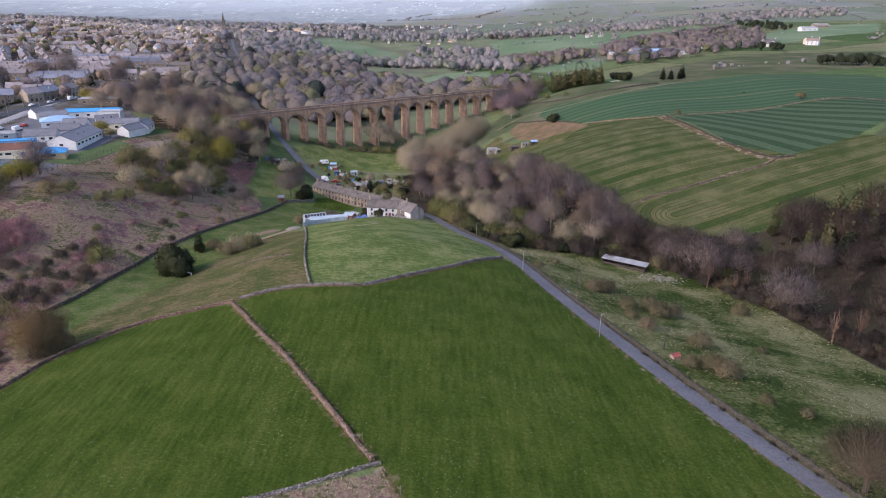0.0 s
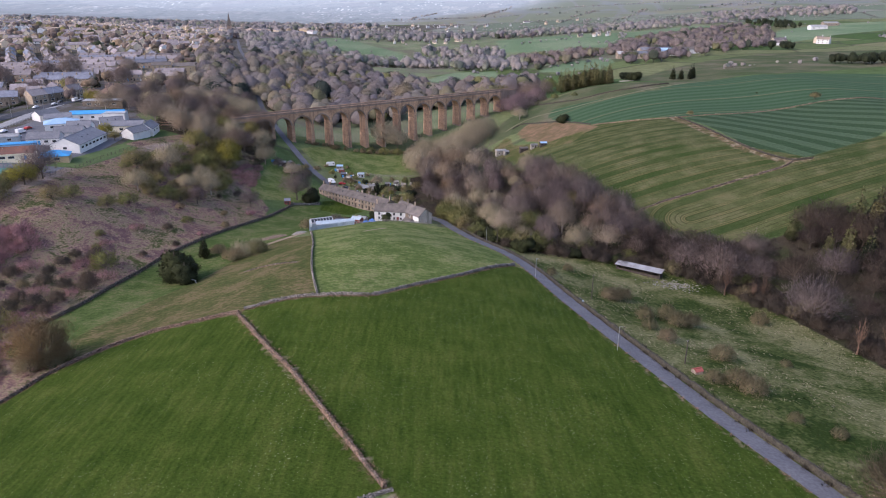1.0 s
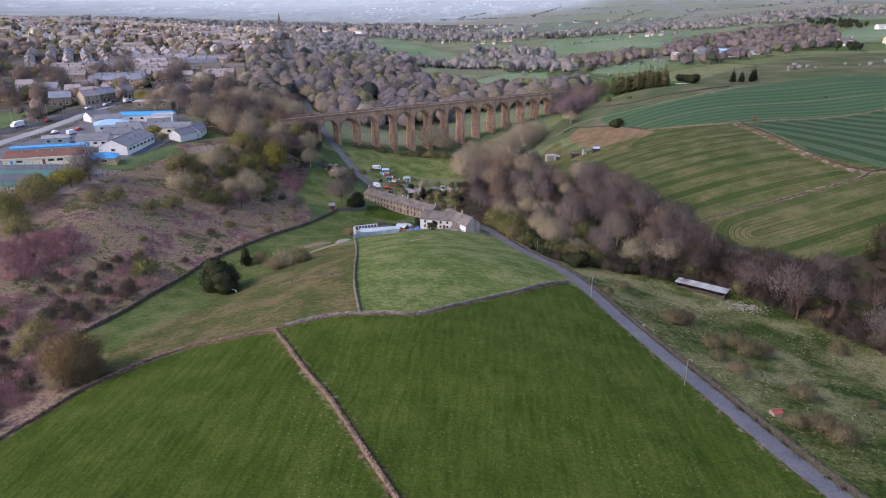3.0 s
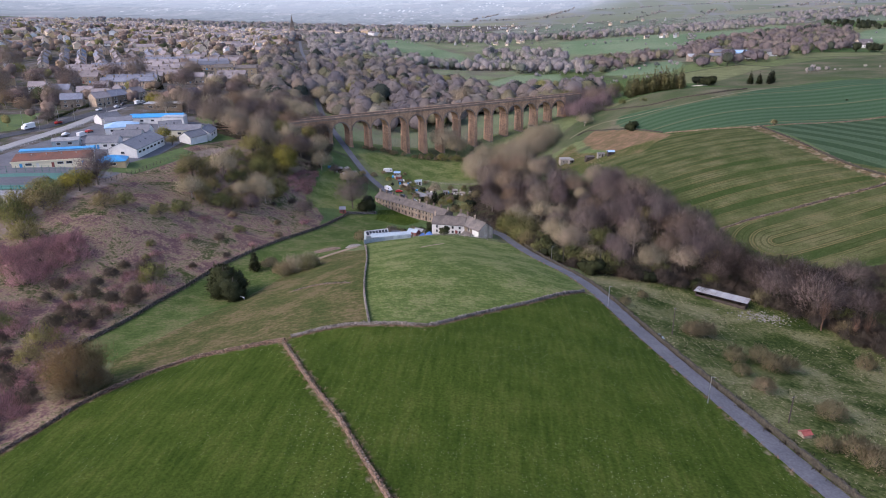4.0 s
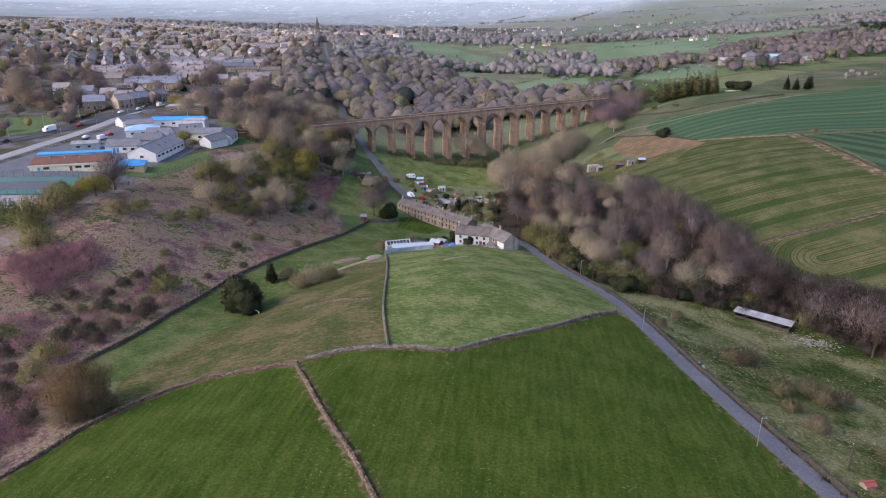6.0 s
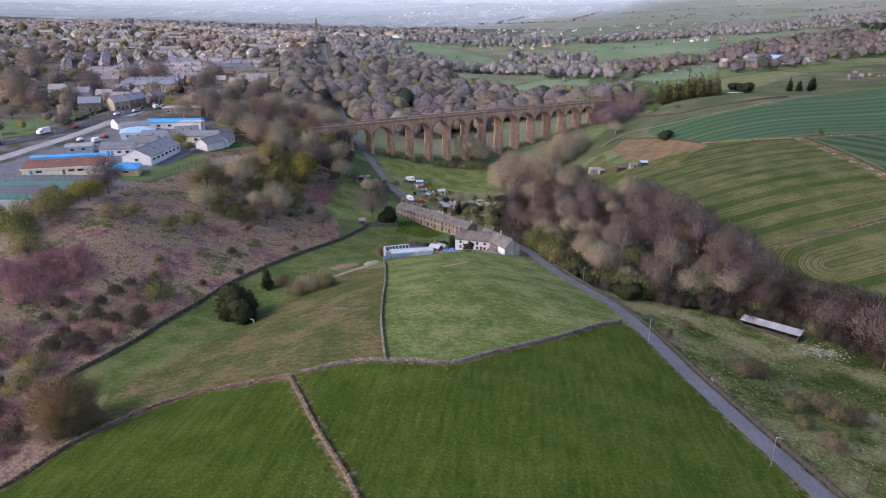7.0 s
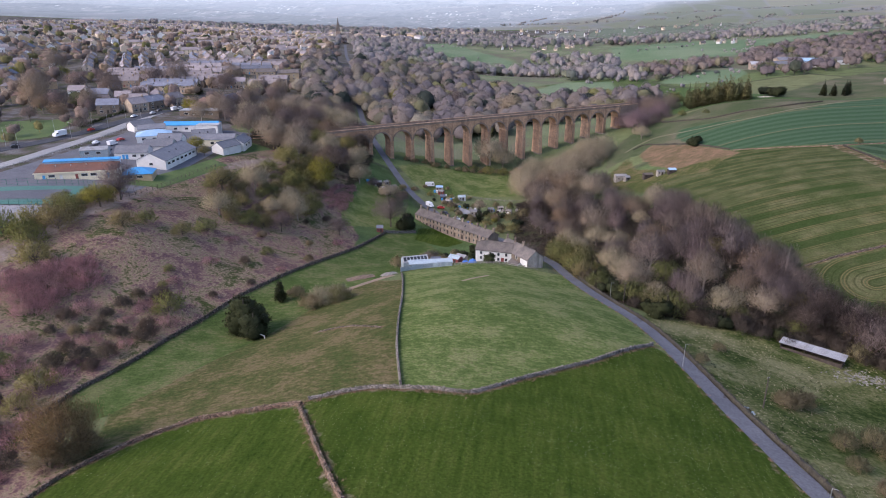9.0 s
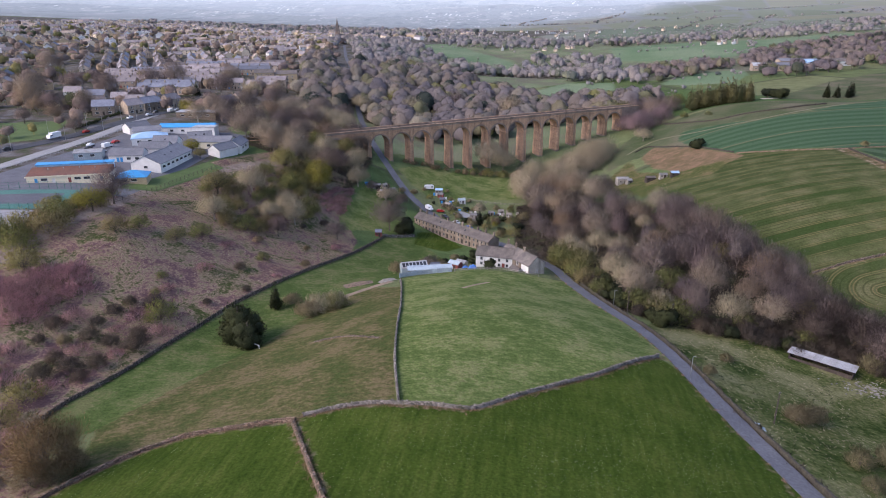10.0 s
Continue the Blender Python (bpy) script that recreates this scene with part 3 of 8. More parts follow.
def ground_material():
    k = Nodes("ground", 1.0, 0, 0.02)
    soft = k.noise(0.25, 5.0)
    big, mid, fine = k.noise(0.02, 4.0), k.noise(0.11, 5.0), k.noise(1.1, 4.0)
    grassy = k.noise(1.0, 4.0, k.stretch(k.where, 0.6, 0.9, 0.5, -20))
    combed = k.noise(1.0, 5.0, k.stretch(k.where, 0.9, 0.09, 0.5, 14))
    a, b, c = k.attribute("cover_a"), k.attribute("cover_b"), k.attribute("cover_c")

    def sharp(w):
        return k.span(k.math("ADD", w, k.math("MULTIPLY", k.math("SUBTRACT", soft, 0.5), 0.7)), 0.38, 0.62)

    def tones(fac, *stops):
        return k.ramp(fac, *stops)

    xyz = k.tree.nodes.new("ShaderNodeSeparateXYZ")
    k.tree.links.new(k.where, xyz.inputs[0])
    px, py = xyz.outputs[0], xyz.outputs[1]

    def rows(ax, ay, period, wobble):
        r = k.math("ADD", k.math("MULTIPLY", px, ax), k.math("MULTIPLY", py, ay))
        r = k.math("ADD", r, k.math("MULTIPLY", mid, wobble))
        return k.math("FRACT", k.math("DIVIDE", r, period))

    fields = k.tree.nodes.new("ShaderNodeTexVoronoi")
    fields.inputs["Scale"].default_value = 0.0085
    k.tree.links.new(k.where, fields.inputs["Vector"])
    patch = k.split(fields.outputs["Color"])[0]
    col = tones(patch, (0.0, (0.05, 0.085, 0.028)), (0.3, (0.10, 0.13, 0.055)), (0.55, (0.135, 0.14, 0.07)), (0.75, (0.065, 0.10, 0.035)), (1.0, (0.15, 0.145, 0.08)))
    parted = k.span(k.cells(0.0085, None, "DISTANCE_TO_EDGE"), 0.025, 0.01)
    col = k.mix(k.math("MULTIPLY", parted, 0.6), col, (0.05, 0.05, 0.035))
    col = k.mix(0.5, col, tones(mid, (0.3, (0.3, 0.3, 0.3)), (0.7, (0.7, 0.7, 0.7))), "OVERLAY")
    sa, sb, sc = k.split(a.outputs["Color"]), k.split(b.outputs["Color"]), k.split(c.outputs["Color"])
    d = k.attribute("cover_d")
    sd = k.split(d.outputs["Color"])
    # the far valley: woodland floor, green fields, a golf course and hill pasture; haze is painted into all but the
    # course
    col = k.mix(sharp(d.outputs["Alpha"]), col, tones(k.noise(0.02, 5.0), (0.4, (0.125, 0.12, 0.085)), (0.5, (0.13, 0.16, 0.085)), (0.6, (0.165, 0.175, 0.11))))
    downs = tones(k.split(k.cells(0.0065, k.stretch(k.where, 1.0, 0.6, 0.0, 15), "F1", "Color"))[0], (0.0, (0.124, 0.151, 0.106)), (0.4, (0.178, 0.189, 0.149)), (0.7, (0.14, 0.167, 0.118)), (1.0, (0.2, 0.2, 0.168)))
    hedge = k.span(k.cells(0.0065, k.stretch(k.where, 1.0, 0.6, 0.0, 15), "DISTANCE_TO_EDGE"), 0.035, 0.014)
    downs = k.mix(k.math("MULTIPLY", hedge, 0.7), downs, (0.085, 0.08, 0.065))
    col = k.mix(sharp(sd[2]), col, downs)
    col = k.mix(sharp(sd[1]), col, tones(k.noise(0.03, 5.0), (0.4, (0.0566, 0.0742, 0.0334)), (0.55, (0.0876, 0.0927, 0.0519)), (0.65, (0.118, 0.108, 0.0717))))
    col = k.mix(sharp(sd[0]), col, tones(k.noise(0.012, 4.0), (0.4, (0.108, 0.16, 0.0865)), (0.6, (0.154, 0.196, 0.117))))
    # built-up ground: gardens, yards and streets
    town = tones(k.noise(0.09, 4.0), (0.35, (0.0548, 0.0644, 0.0322)), (0.5, (0.096, 0.0832, 0.0711)), (0.62, (0.135, 0.129, 0.126)))
    col = k.mix(sharp(c.outputs["Alpha"]), col, town)
    # the striped fields
    fan = k.math("MULTIPLY", k.math("SUBTRACT", py, 335.0), k.math("EXPONENT", k.math("MULTIPLY", k.math("SUBTRACT", px, 90.0), 0.0045)))
    dx, dy = k.math("SUBTRACT", px, 97.0), k.math("SUBTRACT", py, 270.0)
    along = k.math("MINIMUM", k.math("ADD", k.math("MULTIPLY", dx, 0.966), k.math("MULTIPLY", dy, 0.258)), 0.0)
    across = k.math("ADD", k.math("MULTIPLY", dx, -0.258), k.math("MULTIPLY", dy, 0.966))
    loop = k.math("SQRT", k.math("ADD", k.math("MULTIPLY", along, along), k.math("MULTIPLY", across, across)))
    below = k.span(k.math("SUBTRACT", py, k.math("MULTIPLY", px, 0.282)), 260.1, 260.5, 1.0, 0.0)
    turn = k.math("ADD", k.math("MULTIPLY", fan, k.math("SUBTRACT", 1.0, below)), k.math("MULTIPLY", loop, below))
    turn = k.math("ADD", turn, k.math("MULTIPLY", mid, 0.7))
    t1 = k.math("ABSOLUTE", k.math("SUBTRACT", k.math("FRACT", k.math("DIVIDE", turn, 6.2)), 0.5))
    t0 = k.math("ABSOLUTE", k.math("SUBTRACT", k.math("FRACT", k.math("DIVIDE", turn, 12.4)), 0.5))
    line = k.math("MULTIPLY", k.span(t1, 0.03, 0.06), k.span(t1, 0.09, 0.13, 1.0, 0.0))
    hay = tones(k.math("ADD", k.math("MULTIPLY", mid, 0.7), k.math("MULTIPLY", big, 0.3)), (0.40, (0.0474, 0.0597, 0.0216)), (0.5, (0.068, 0.0762, 0.0309)), (0.60, (0.0979, 0.0958, 0.0457)))
    hay = k.mix(k.math("MULTIPLY", k.span(t0, 0.14, 0.36), k.span(k.noise(0.035, 4.0), 0.36, 0.62, 0.95, 0.25)), hay, (0.0294, 0.0484, 0.0145))
    hay = k.mix(k.math("MULTIPLY", line, k.span(k.noise(0.05, 4.0), 0.38, 0.56, 0.1, 0.75)), hay, (0.128, 0.102, 0.048))
    t5 = k.math("ABSOLUTE", k.math("SUBTRACT", k.math("FRACT", k.math("DIVIDE", turn, 2.07)), 0.5))
    hay = k.mix(k.math("MULTIPLY", k.span(t5, 0.3, 0.46), k.span(k.noise(0.06, 5.0, k.stretch(k.where, 0.5, 1.0, 1.0, 8)), 0.44, 0.6, 0.0, 0.6)), hay, (0.026, 0.036, 0.011))
    col = k.mix(sharp(sc[0]), col, hay)
    t2 = rows(0.854, 0.52, 12.5, 0.6)
    mown = k.mix(k.span(t2, 0.47, 0.53), (0.0324, 0.0572, 0.0278), (0.0556, 0.085, 0.047))
    mown = k.mix(0.3, mown, tones(fine, (0.3, (0.3, 0.3, 0.3)), (0.7, (0.7, 0.7, 0.7))), "OVERLAY")
    col = k.mix(sharp(sc[1]), col, mown)
    t3 = rows(-0.12, 0.993, 9.0, 0.8)
    strip = k.mix(k.span(k.math("ABSOLUTE", k.math("SUBTRACT", t3, 0.5)), 0.16, 0.34), (0.0386, 0.0736, 0.0365), (0.053, 0.0901, 0.0488))
    t4 = k.math("ABSOLUTE", k.math("SUBTRACT", rows(-0.12, 0.993, 41.0, 1.5), 0.5))
    strip = k.mix(k.math("MULTIPLY", k.span(t4, 0.0, 0.035, 1.0, 0.0), 0.6), strip, (0.17, 0.14, 0.075))
    col = k.mix(sharp(sc[2]), col, strip)
    # woods, banks and rough slopes
    wood = tones(mid, (0.3, (0.03, 0.025, 0.019)), (0.5, (0.045, 0.037, 0.026)), (0.68, (0.04, 0.048, 0.02)))
    col = k.mix(sharp(sb[2]), col, wood)
    bank = tones(k.math("ADD", k.math("MULTIPLY", k.noise(0.085, 9.0, None, 0.78, 0.6), 0.75), k.math("MULTIPLY", fine, 0.25)), (0.415, (0.048, 0.062, 0.021)), (0.45, (0.10, 0.085, 0.047)), (0.495, (0.21, 0.165, 0.108)), (0.53, (0.165, 0.104, 0.084)), (0.57, (0.105, 0.064, 0.064)))
    bank = k.mix(k.math("MULTIPLY", k.span(k.math("ADD", k.attribute("crest").outputs["Fac"], k.math("MULTIPLY", k.math("SUBTRACT", k.noise(0.3, 5.0), 0.5), 1.2)), 0.35, 0.75), 0.85), bank, tones(soft, (0.4, (0.19, 0.15, 0.12)), (0.6, (0.27, 0.215, 0.185))))
    col = k.mix(sharp(sb[0]), col, bank)
    rough = tones(k.math("ADD", k.math("MULTIPLY", k.noise(0.06, 6.0, None, 0.62, 0.4), 0.7), k.math("MULTIPLY", fine, 0.3)), (0.40, (0.026, 0.042, 0.011)), (0.45, (0.05, 0.067, 0.019)), (0.5, (0.088, 0.096, 0.036)), (0.58, (0.16, 0.152, 0.076)))
    col = k.mix(sharp(sb[1]), col, rough)
    soil = tones(k.math("ADD", k.math("MULTIPLY", mid, 0.5), k.math("MULTIPLY", soft, 0.5)), (0.42, (0.11, 0.085, 0.045)), (0.58, (0.175, 0.115, 0.072)))
    col = k.mix(sharp(b.outputs["Alpha"]), col, soil)
    # pastures
    green = tones(k.math("ADD", k.math("MULTIPLY", mid, 0.6), k.math("MULTIPLY", grassy, 0.4)), (0.41, (0.048, 0.074, 0.021)), (0.5, (0.07, 0.096, 0.03)), (0.58, (0.105, 0.112, 0.047)))
    col = k.mix(sharp(a.outputs["Alpha"]), col, green)
    tan = tones(k.math("ADD", k.math("MULTIPLY", mid, 0.55), k.math("MULTIPLY", grassy, 0.45)), (0.41, (0.05, 0.0645, 0.0206)), (0.5, (0.0796, 0.0774, 0.0303)), (0.58, (0.121, 0.0994, 0.0503)))
    col = k.mix(sharp(sa[2]), col, tan)
    pasture = tones(k.math("ADD", k.math("MULTIPLY", mid, 0.55), k.math("MULTIPLY", grassy, 0.45)), (0.41, (0.0679, 0.097, 0.027)), (0.5, (0.102, 0.13, 0.0414)), (0.58, (0.155, 0.16, 0.0676)))
    col = k.mix(sharp(sa[1]), col, pasture)
    lush = tones(k.math("ADD", k.math("MULTIPLY", mid, 0.5), k.math("MULTIPLY", combed, 0.5)), (0.36, (0.0265, 0.045, 0.0075)), (0.5, (0.0405, 0.062, 0.011)), (0.64, (0.062, 0.079, 0.017)))
    flecks = k.math("MULTIPLY", k.span(k.cells(1.3), 0.16, 0.05), k.span(k.noise(0.09, 4.0, k.stretch(k.where, 1.0, 0.4, 1.0, 12)), 0.5, 0.64))
    lush = k.mix(k.math("MULTIPLY", flecks, 0.85), lush, (0.36, 0.37, 0.26))
    col = k.mix(sharp(sa[0]), col, lush)
    edge = k.span(k.math("ADD", k.attribute("verge").outputs["Fac"], k.math("SUBTRACT", k.noise(0.7, 4.0), 0.5)), 0.35, 0.75)
    col = k.mix(k.math("MULTIPLY", edge, 0.8), col, tones(k.noise(0.35, 4.0), (0.38, (0.085, 0.07, 0.035)), (0.5, (0.145, 0.088, 0.055)), (0.62, (0.25, 0.195, 0.14))))
    tuft = k.noise(1.9, 6.0, None, 0.72)
    col = k.mix(0.55, col, tones(tuft, (0.33, (0.2, 0.2, 0.2)), (0.67, (0.8, 0.8, 0.8))), "OVERLAY")
    k.bump(k.math("ADD", fine, k.math("MULTIPLY", mid, 2.0)), 0.6, 0.35)
    return k.done(col)


GROUND = ground_material()
ground_mesh = build_ground()
ground_mesh.materials.append(GROUND)
ground = tagged(new("ground", ground_mesh), "rolling pasture, woods and moor of a stream valley", "ground", kind="structure")


def far_height(x, y):
    """Height of the hills beyond the far town: the same landform with ridges of its own, a little above the sheet of the ground."""
    x, y = np.atleast_1d(np.asarray(x, float)), np.atleast_1d(np.asarray(y, float))
    ridges = np.array([noise.fractal((a / 620, b / 420, 0), 1.0, 2.0, 4) for a, b in zip(x, y)])
    return height(x, y) + 5 + 26 * np.maximum(ridges + 0.3, 0) * ease((y - 2300) / 900) - 12 * (y < 2180)


def build_backdrop():
    """The hills beyond the far town."""
    xs, ys = np.linspace(-4800, 4800, 241), np.linspace(2150, 4890, 110)
    X, Y = np.meshgrid(xs, ys)
    x, y = X.ravel(), Y.ravel()
    z = far_height(x, y)
    n, m = len(ys), len(xs)
    i = np.arange(n * m).reshape(n, m)
    faces = np.stack([i[:-1, :-1], i[:-1, 1:], i[1:, 1:], i[1:, :-1]], -1).reshape(-1, 4)
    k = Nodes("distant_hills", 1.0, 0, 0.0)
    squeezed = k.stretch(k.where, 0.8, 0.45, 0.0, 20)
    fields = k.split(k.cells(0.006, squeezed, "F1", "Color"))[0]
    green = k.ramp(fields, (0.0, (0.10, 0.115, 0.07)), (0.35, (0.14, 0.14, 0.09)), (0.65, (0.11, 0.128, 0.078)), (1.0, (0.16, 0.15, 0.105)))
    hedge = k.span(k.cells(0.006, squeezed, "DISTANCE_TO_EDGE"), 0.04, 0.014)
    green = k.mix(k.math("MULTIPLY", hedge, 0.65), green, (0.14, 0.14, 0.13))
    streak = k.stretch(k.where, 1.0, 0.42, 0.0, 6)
    # blue-grey tones carry the haze over the far town
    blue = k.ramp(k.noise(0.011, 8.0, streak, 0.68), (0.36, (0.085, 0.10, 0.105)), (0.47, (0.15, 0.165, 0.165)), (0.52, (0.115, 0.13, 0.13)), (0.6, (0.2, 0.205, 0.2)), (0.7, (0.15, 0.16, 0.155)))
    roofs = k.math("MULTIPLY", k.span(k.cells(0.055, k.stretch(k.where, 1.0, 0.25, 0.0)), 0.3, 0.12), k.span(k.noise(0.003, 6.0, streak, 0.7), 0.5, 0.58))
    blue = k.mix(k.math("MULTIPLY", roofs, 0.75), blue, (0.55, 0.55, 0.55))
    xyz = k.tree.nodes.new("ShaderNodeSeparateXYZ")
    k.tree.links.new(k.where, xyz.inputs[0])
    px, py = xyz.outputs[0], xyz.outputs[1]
    # fields reach further back towards the east, where the hill is nearer; haze-blue tones elsewhere
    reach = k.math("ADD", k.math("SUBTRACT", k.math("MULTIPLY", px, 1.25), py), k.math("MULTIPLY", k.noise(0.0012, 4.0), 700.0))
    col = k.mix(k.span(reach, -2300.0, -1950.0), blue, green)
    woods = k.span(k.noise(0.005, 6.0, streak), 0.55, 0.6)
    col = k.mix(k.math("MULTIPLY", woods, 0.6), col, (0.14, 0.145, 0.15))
    # haze painted as a pale blue glow that strengthens with distance
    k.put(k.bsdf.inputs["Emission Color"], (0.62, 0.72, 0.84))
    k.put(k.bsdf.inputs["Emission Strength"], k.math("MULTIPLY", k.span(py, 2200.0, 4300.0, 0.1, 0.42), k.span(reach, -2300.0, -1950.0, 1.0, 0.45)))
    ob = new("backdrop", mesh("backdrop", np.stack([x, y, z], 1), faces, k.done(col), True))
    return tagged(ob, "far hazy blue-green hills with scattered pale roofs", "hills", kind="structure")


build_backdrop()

# ---- lanes and roads ----
tagged(new("road_lane", mesh("road_lane", *ribbon(LANE, 4.3, 0.10), TARMAC)), "narrow grey tarmac lane winding down the hill", "road", kind="structure")
MAIN_ROAD = [(-300, 262), (-284, 300), (-272, 335), (-262, 365), (-256, 405), (-252, 440), (-249, 480), (-247, 530), (-262, 600), (-290, 690)]
SERVICE_ROAD = [(-250, 268), (-246, 311), (-246, 345), (-246, 380), (-248, 420), (-250, 445)]
tagged(new("road_main", mesh("road_main", *ribbon(MAIN_ROAD, 9.0, 0.2, 4.0), DARK_TARMAC)), "dark tarmac main road into the town", "road", kind="structure")
tagged(new("road_service", mesh("road_service", *ribbon(SERVICE_ROAD, 7.0, 0.14, 4.0), CONCRETE)), "pale concrete service road beside the main road", "road", kind="structure")


# ---- dry-stone walls ----
def drystone(line, tall, wide, label, seed, gaps=0.0, mat=None):
    """A wall of rough stones: leaning faces, an uneven top and upright coping stones."""
    rng = random.Random(seed)
    mid = smooth_line(line, 0.9)
    verts, faces = [], []
    rows = []
    for i, p in enumerate(mid):
        d = mid[min(i + 1, len(mid) - 1)] - mid[max(i - 1, 0)]
        n = np.array((-d[1], d[0])) / (np.linalg.norm(d) + 1e-9)
        g = zed(*p)
        fallen = 0.45 + 0.55 * (noise.noise((p[0] * 0.09, p[1] * 0.09, seed)) > -0.25 - gaps) if gaps else 1.0
        h = tall * fallen * rng.uniform(0.82, 1.12)
        s = wide * rng.uniform(0.9, 1.1)
        row = []
        for o, zz in ((-0.62, -0.4), (-0.5 + rng.uniform(-0.06, 0.06), h * 0.55), (-0.33, h), (0.33, h + rng.uniform(-0.08, 0.08)), (0.5 + rng.uniform(-0.06, 0.06), h * 0.55), (0.62, -0.4)):
            q = p + n * o * s
            row.append(len(verts))
            verts.append((q[0], q[1], g + zz))
        rows.append(row)
        if rng.random() < 0.55 and h > tall * 0.7:
            a = rng.uniform(0.16, 0.3)
            b = rng.uniform(0.1, 0.2)
            k = len(verts)
            e = d / (np.linalg.norm(d) + 1e-9)
            for zz, sc in ((h - 0.1, 1.0), (h + rng.uniform(0.12, 0.28), 0.7)):
                for u, w in ((-a, -b), (a, -b), (a, b), (-a, b)):
                    q = p + e * w * sc + n * u * sc
                    verts.append((q[0], q[1], g + zz))
            faces += [(k + 4, k + 5, k + 6, k + 7)] + [(k + j, k + (j + 1) % 4, k + 4 + (j + 1) % 4, k + 4 + j) for j in range(4)]
    for r, q in zip(rows, rows[1:]):
        faces += [(r[j], r[j + 1], q[j + 1], q[j]) for j in range(5)]
    faces += [tuple(rows[0]), tuple(rows[-1][::-1])]
    ob = new("drystone_wall", mesh("drystone_wall", verts, faces, mat or DRYSTONE))
    return tagged(ob, label, "wall", "dry-stone field walls")


drystone(WALL_MID[:6], 0.8, 0.7, "tumbledown stone wall in dead grass between two green fields", 1, 0.15, RUSTSTONE)
drystone(WALL_WEST, 0.75, 0.7, "broken stone wall along the brow of the green field", 2, 0.2, RUSTSTONE)
drystone(WALL_CROSS, 0.75, 0.52, "wavy grey dry-stone wall across the ridge", 3)
drystone(WALL_NORTH, 0.8, 0.52, "straight grey dry-stone wall running down to the farm", 4)
drystone(WALL_FOOT, 1.0, 0.6, "long brown stone wall at the foot of the scrubby bank", 5, mat=FOOTSTONE)
drystone(WALL_STUB, 0.24, 0.5, "short ruined stone wall in tan pasture", 6, 0.4, mat=FOOTSTONE)
drystone(WALL_FIELD, 0.7, 0.7, "dark stone wall beside the mown field", 7, mat=MOSSY)
drystone(WALL_FIELD_LOW, 0.55, 0.6, "low brown stone wall between two hay fields", 8, 0.15, mat=FOOTSTONE)
drystone([(45, 494), (52, 497), (60, 485), (75, 460.5), (87, 429)], 0.6, 0.7, "low mossy wall round the brown field", 21, mat=MOSSY)
drystone([(70, 556), (84, 531), (95, 515), (114, 512), (134, 508.5), (160, 517)], 0.8, 0.9, "dark overgrown wall along the old railway bank", 22, mat=MOSSY)
drystone(WALL_FIELD_TOP, 0.4, 0.6, "low tumbled brown wall under the upper field", 9, 0.3, mat=RUSTSTONE)
drystone(WALL_GARDEN, 1.2, 0.6, "garden wall beside the terrace lawn", 10)
lane_pts = smooth_line(LANE[:14], 4.0)


def beside(off):
    out = []
    for p, q in zip(lane_pts, lane_pts[1:]):
        d = q - p
        n = np.array((d[1], -d[0])) / np.linalg.norm(d)
        out.append(tuple(p + n * off))
    return out


drystone(beside(3.1), 1.15, 0.75, "dark mossy stone wall on the open side of the lane", 11, mat=MOSSY)
drystone([(-44, 76), (-26, 82), (-17, 86), (-9.5, 89.8)], 0.5, 0.6, "low tumbled wall round a corner of rough ground", 12, 0.2)


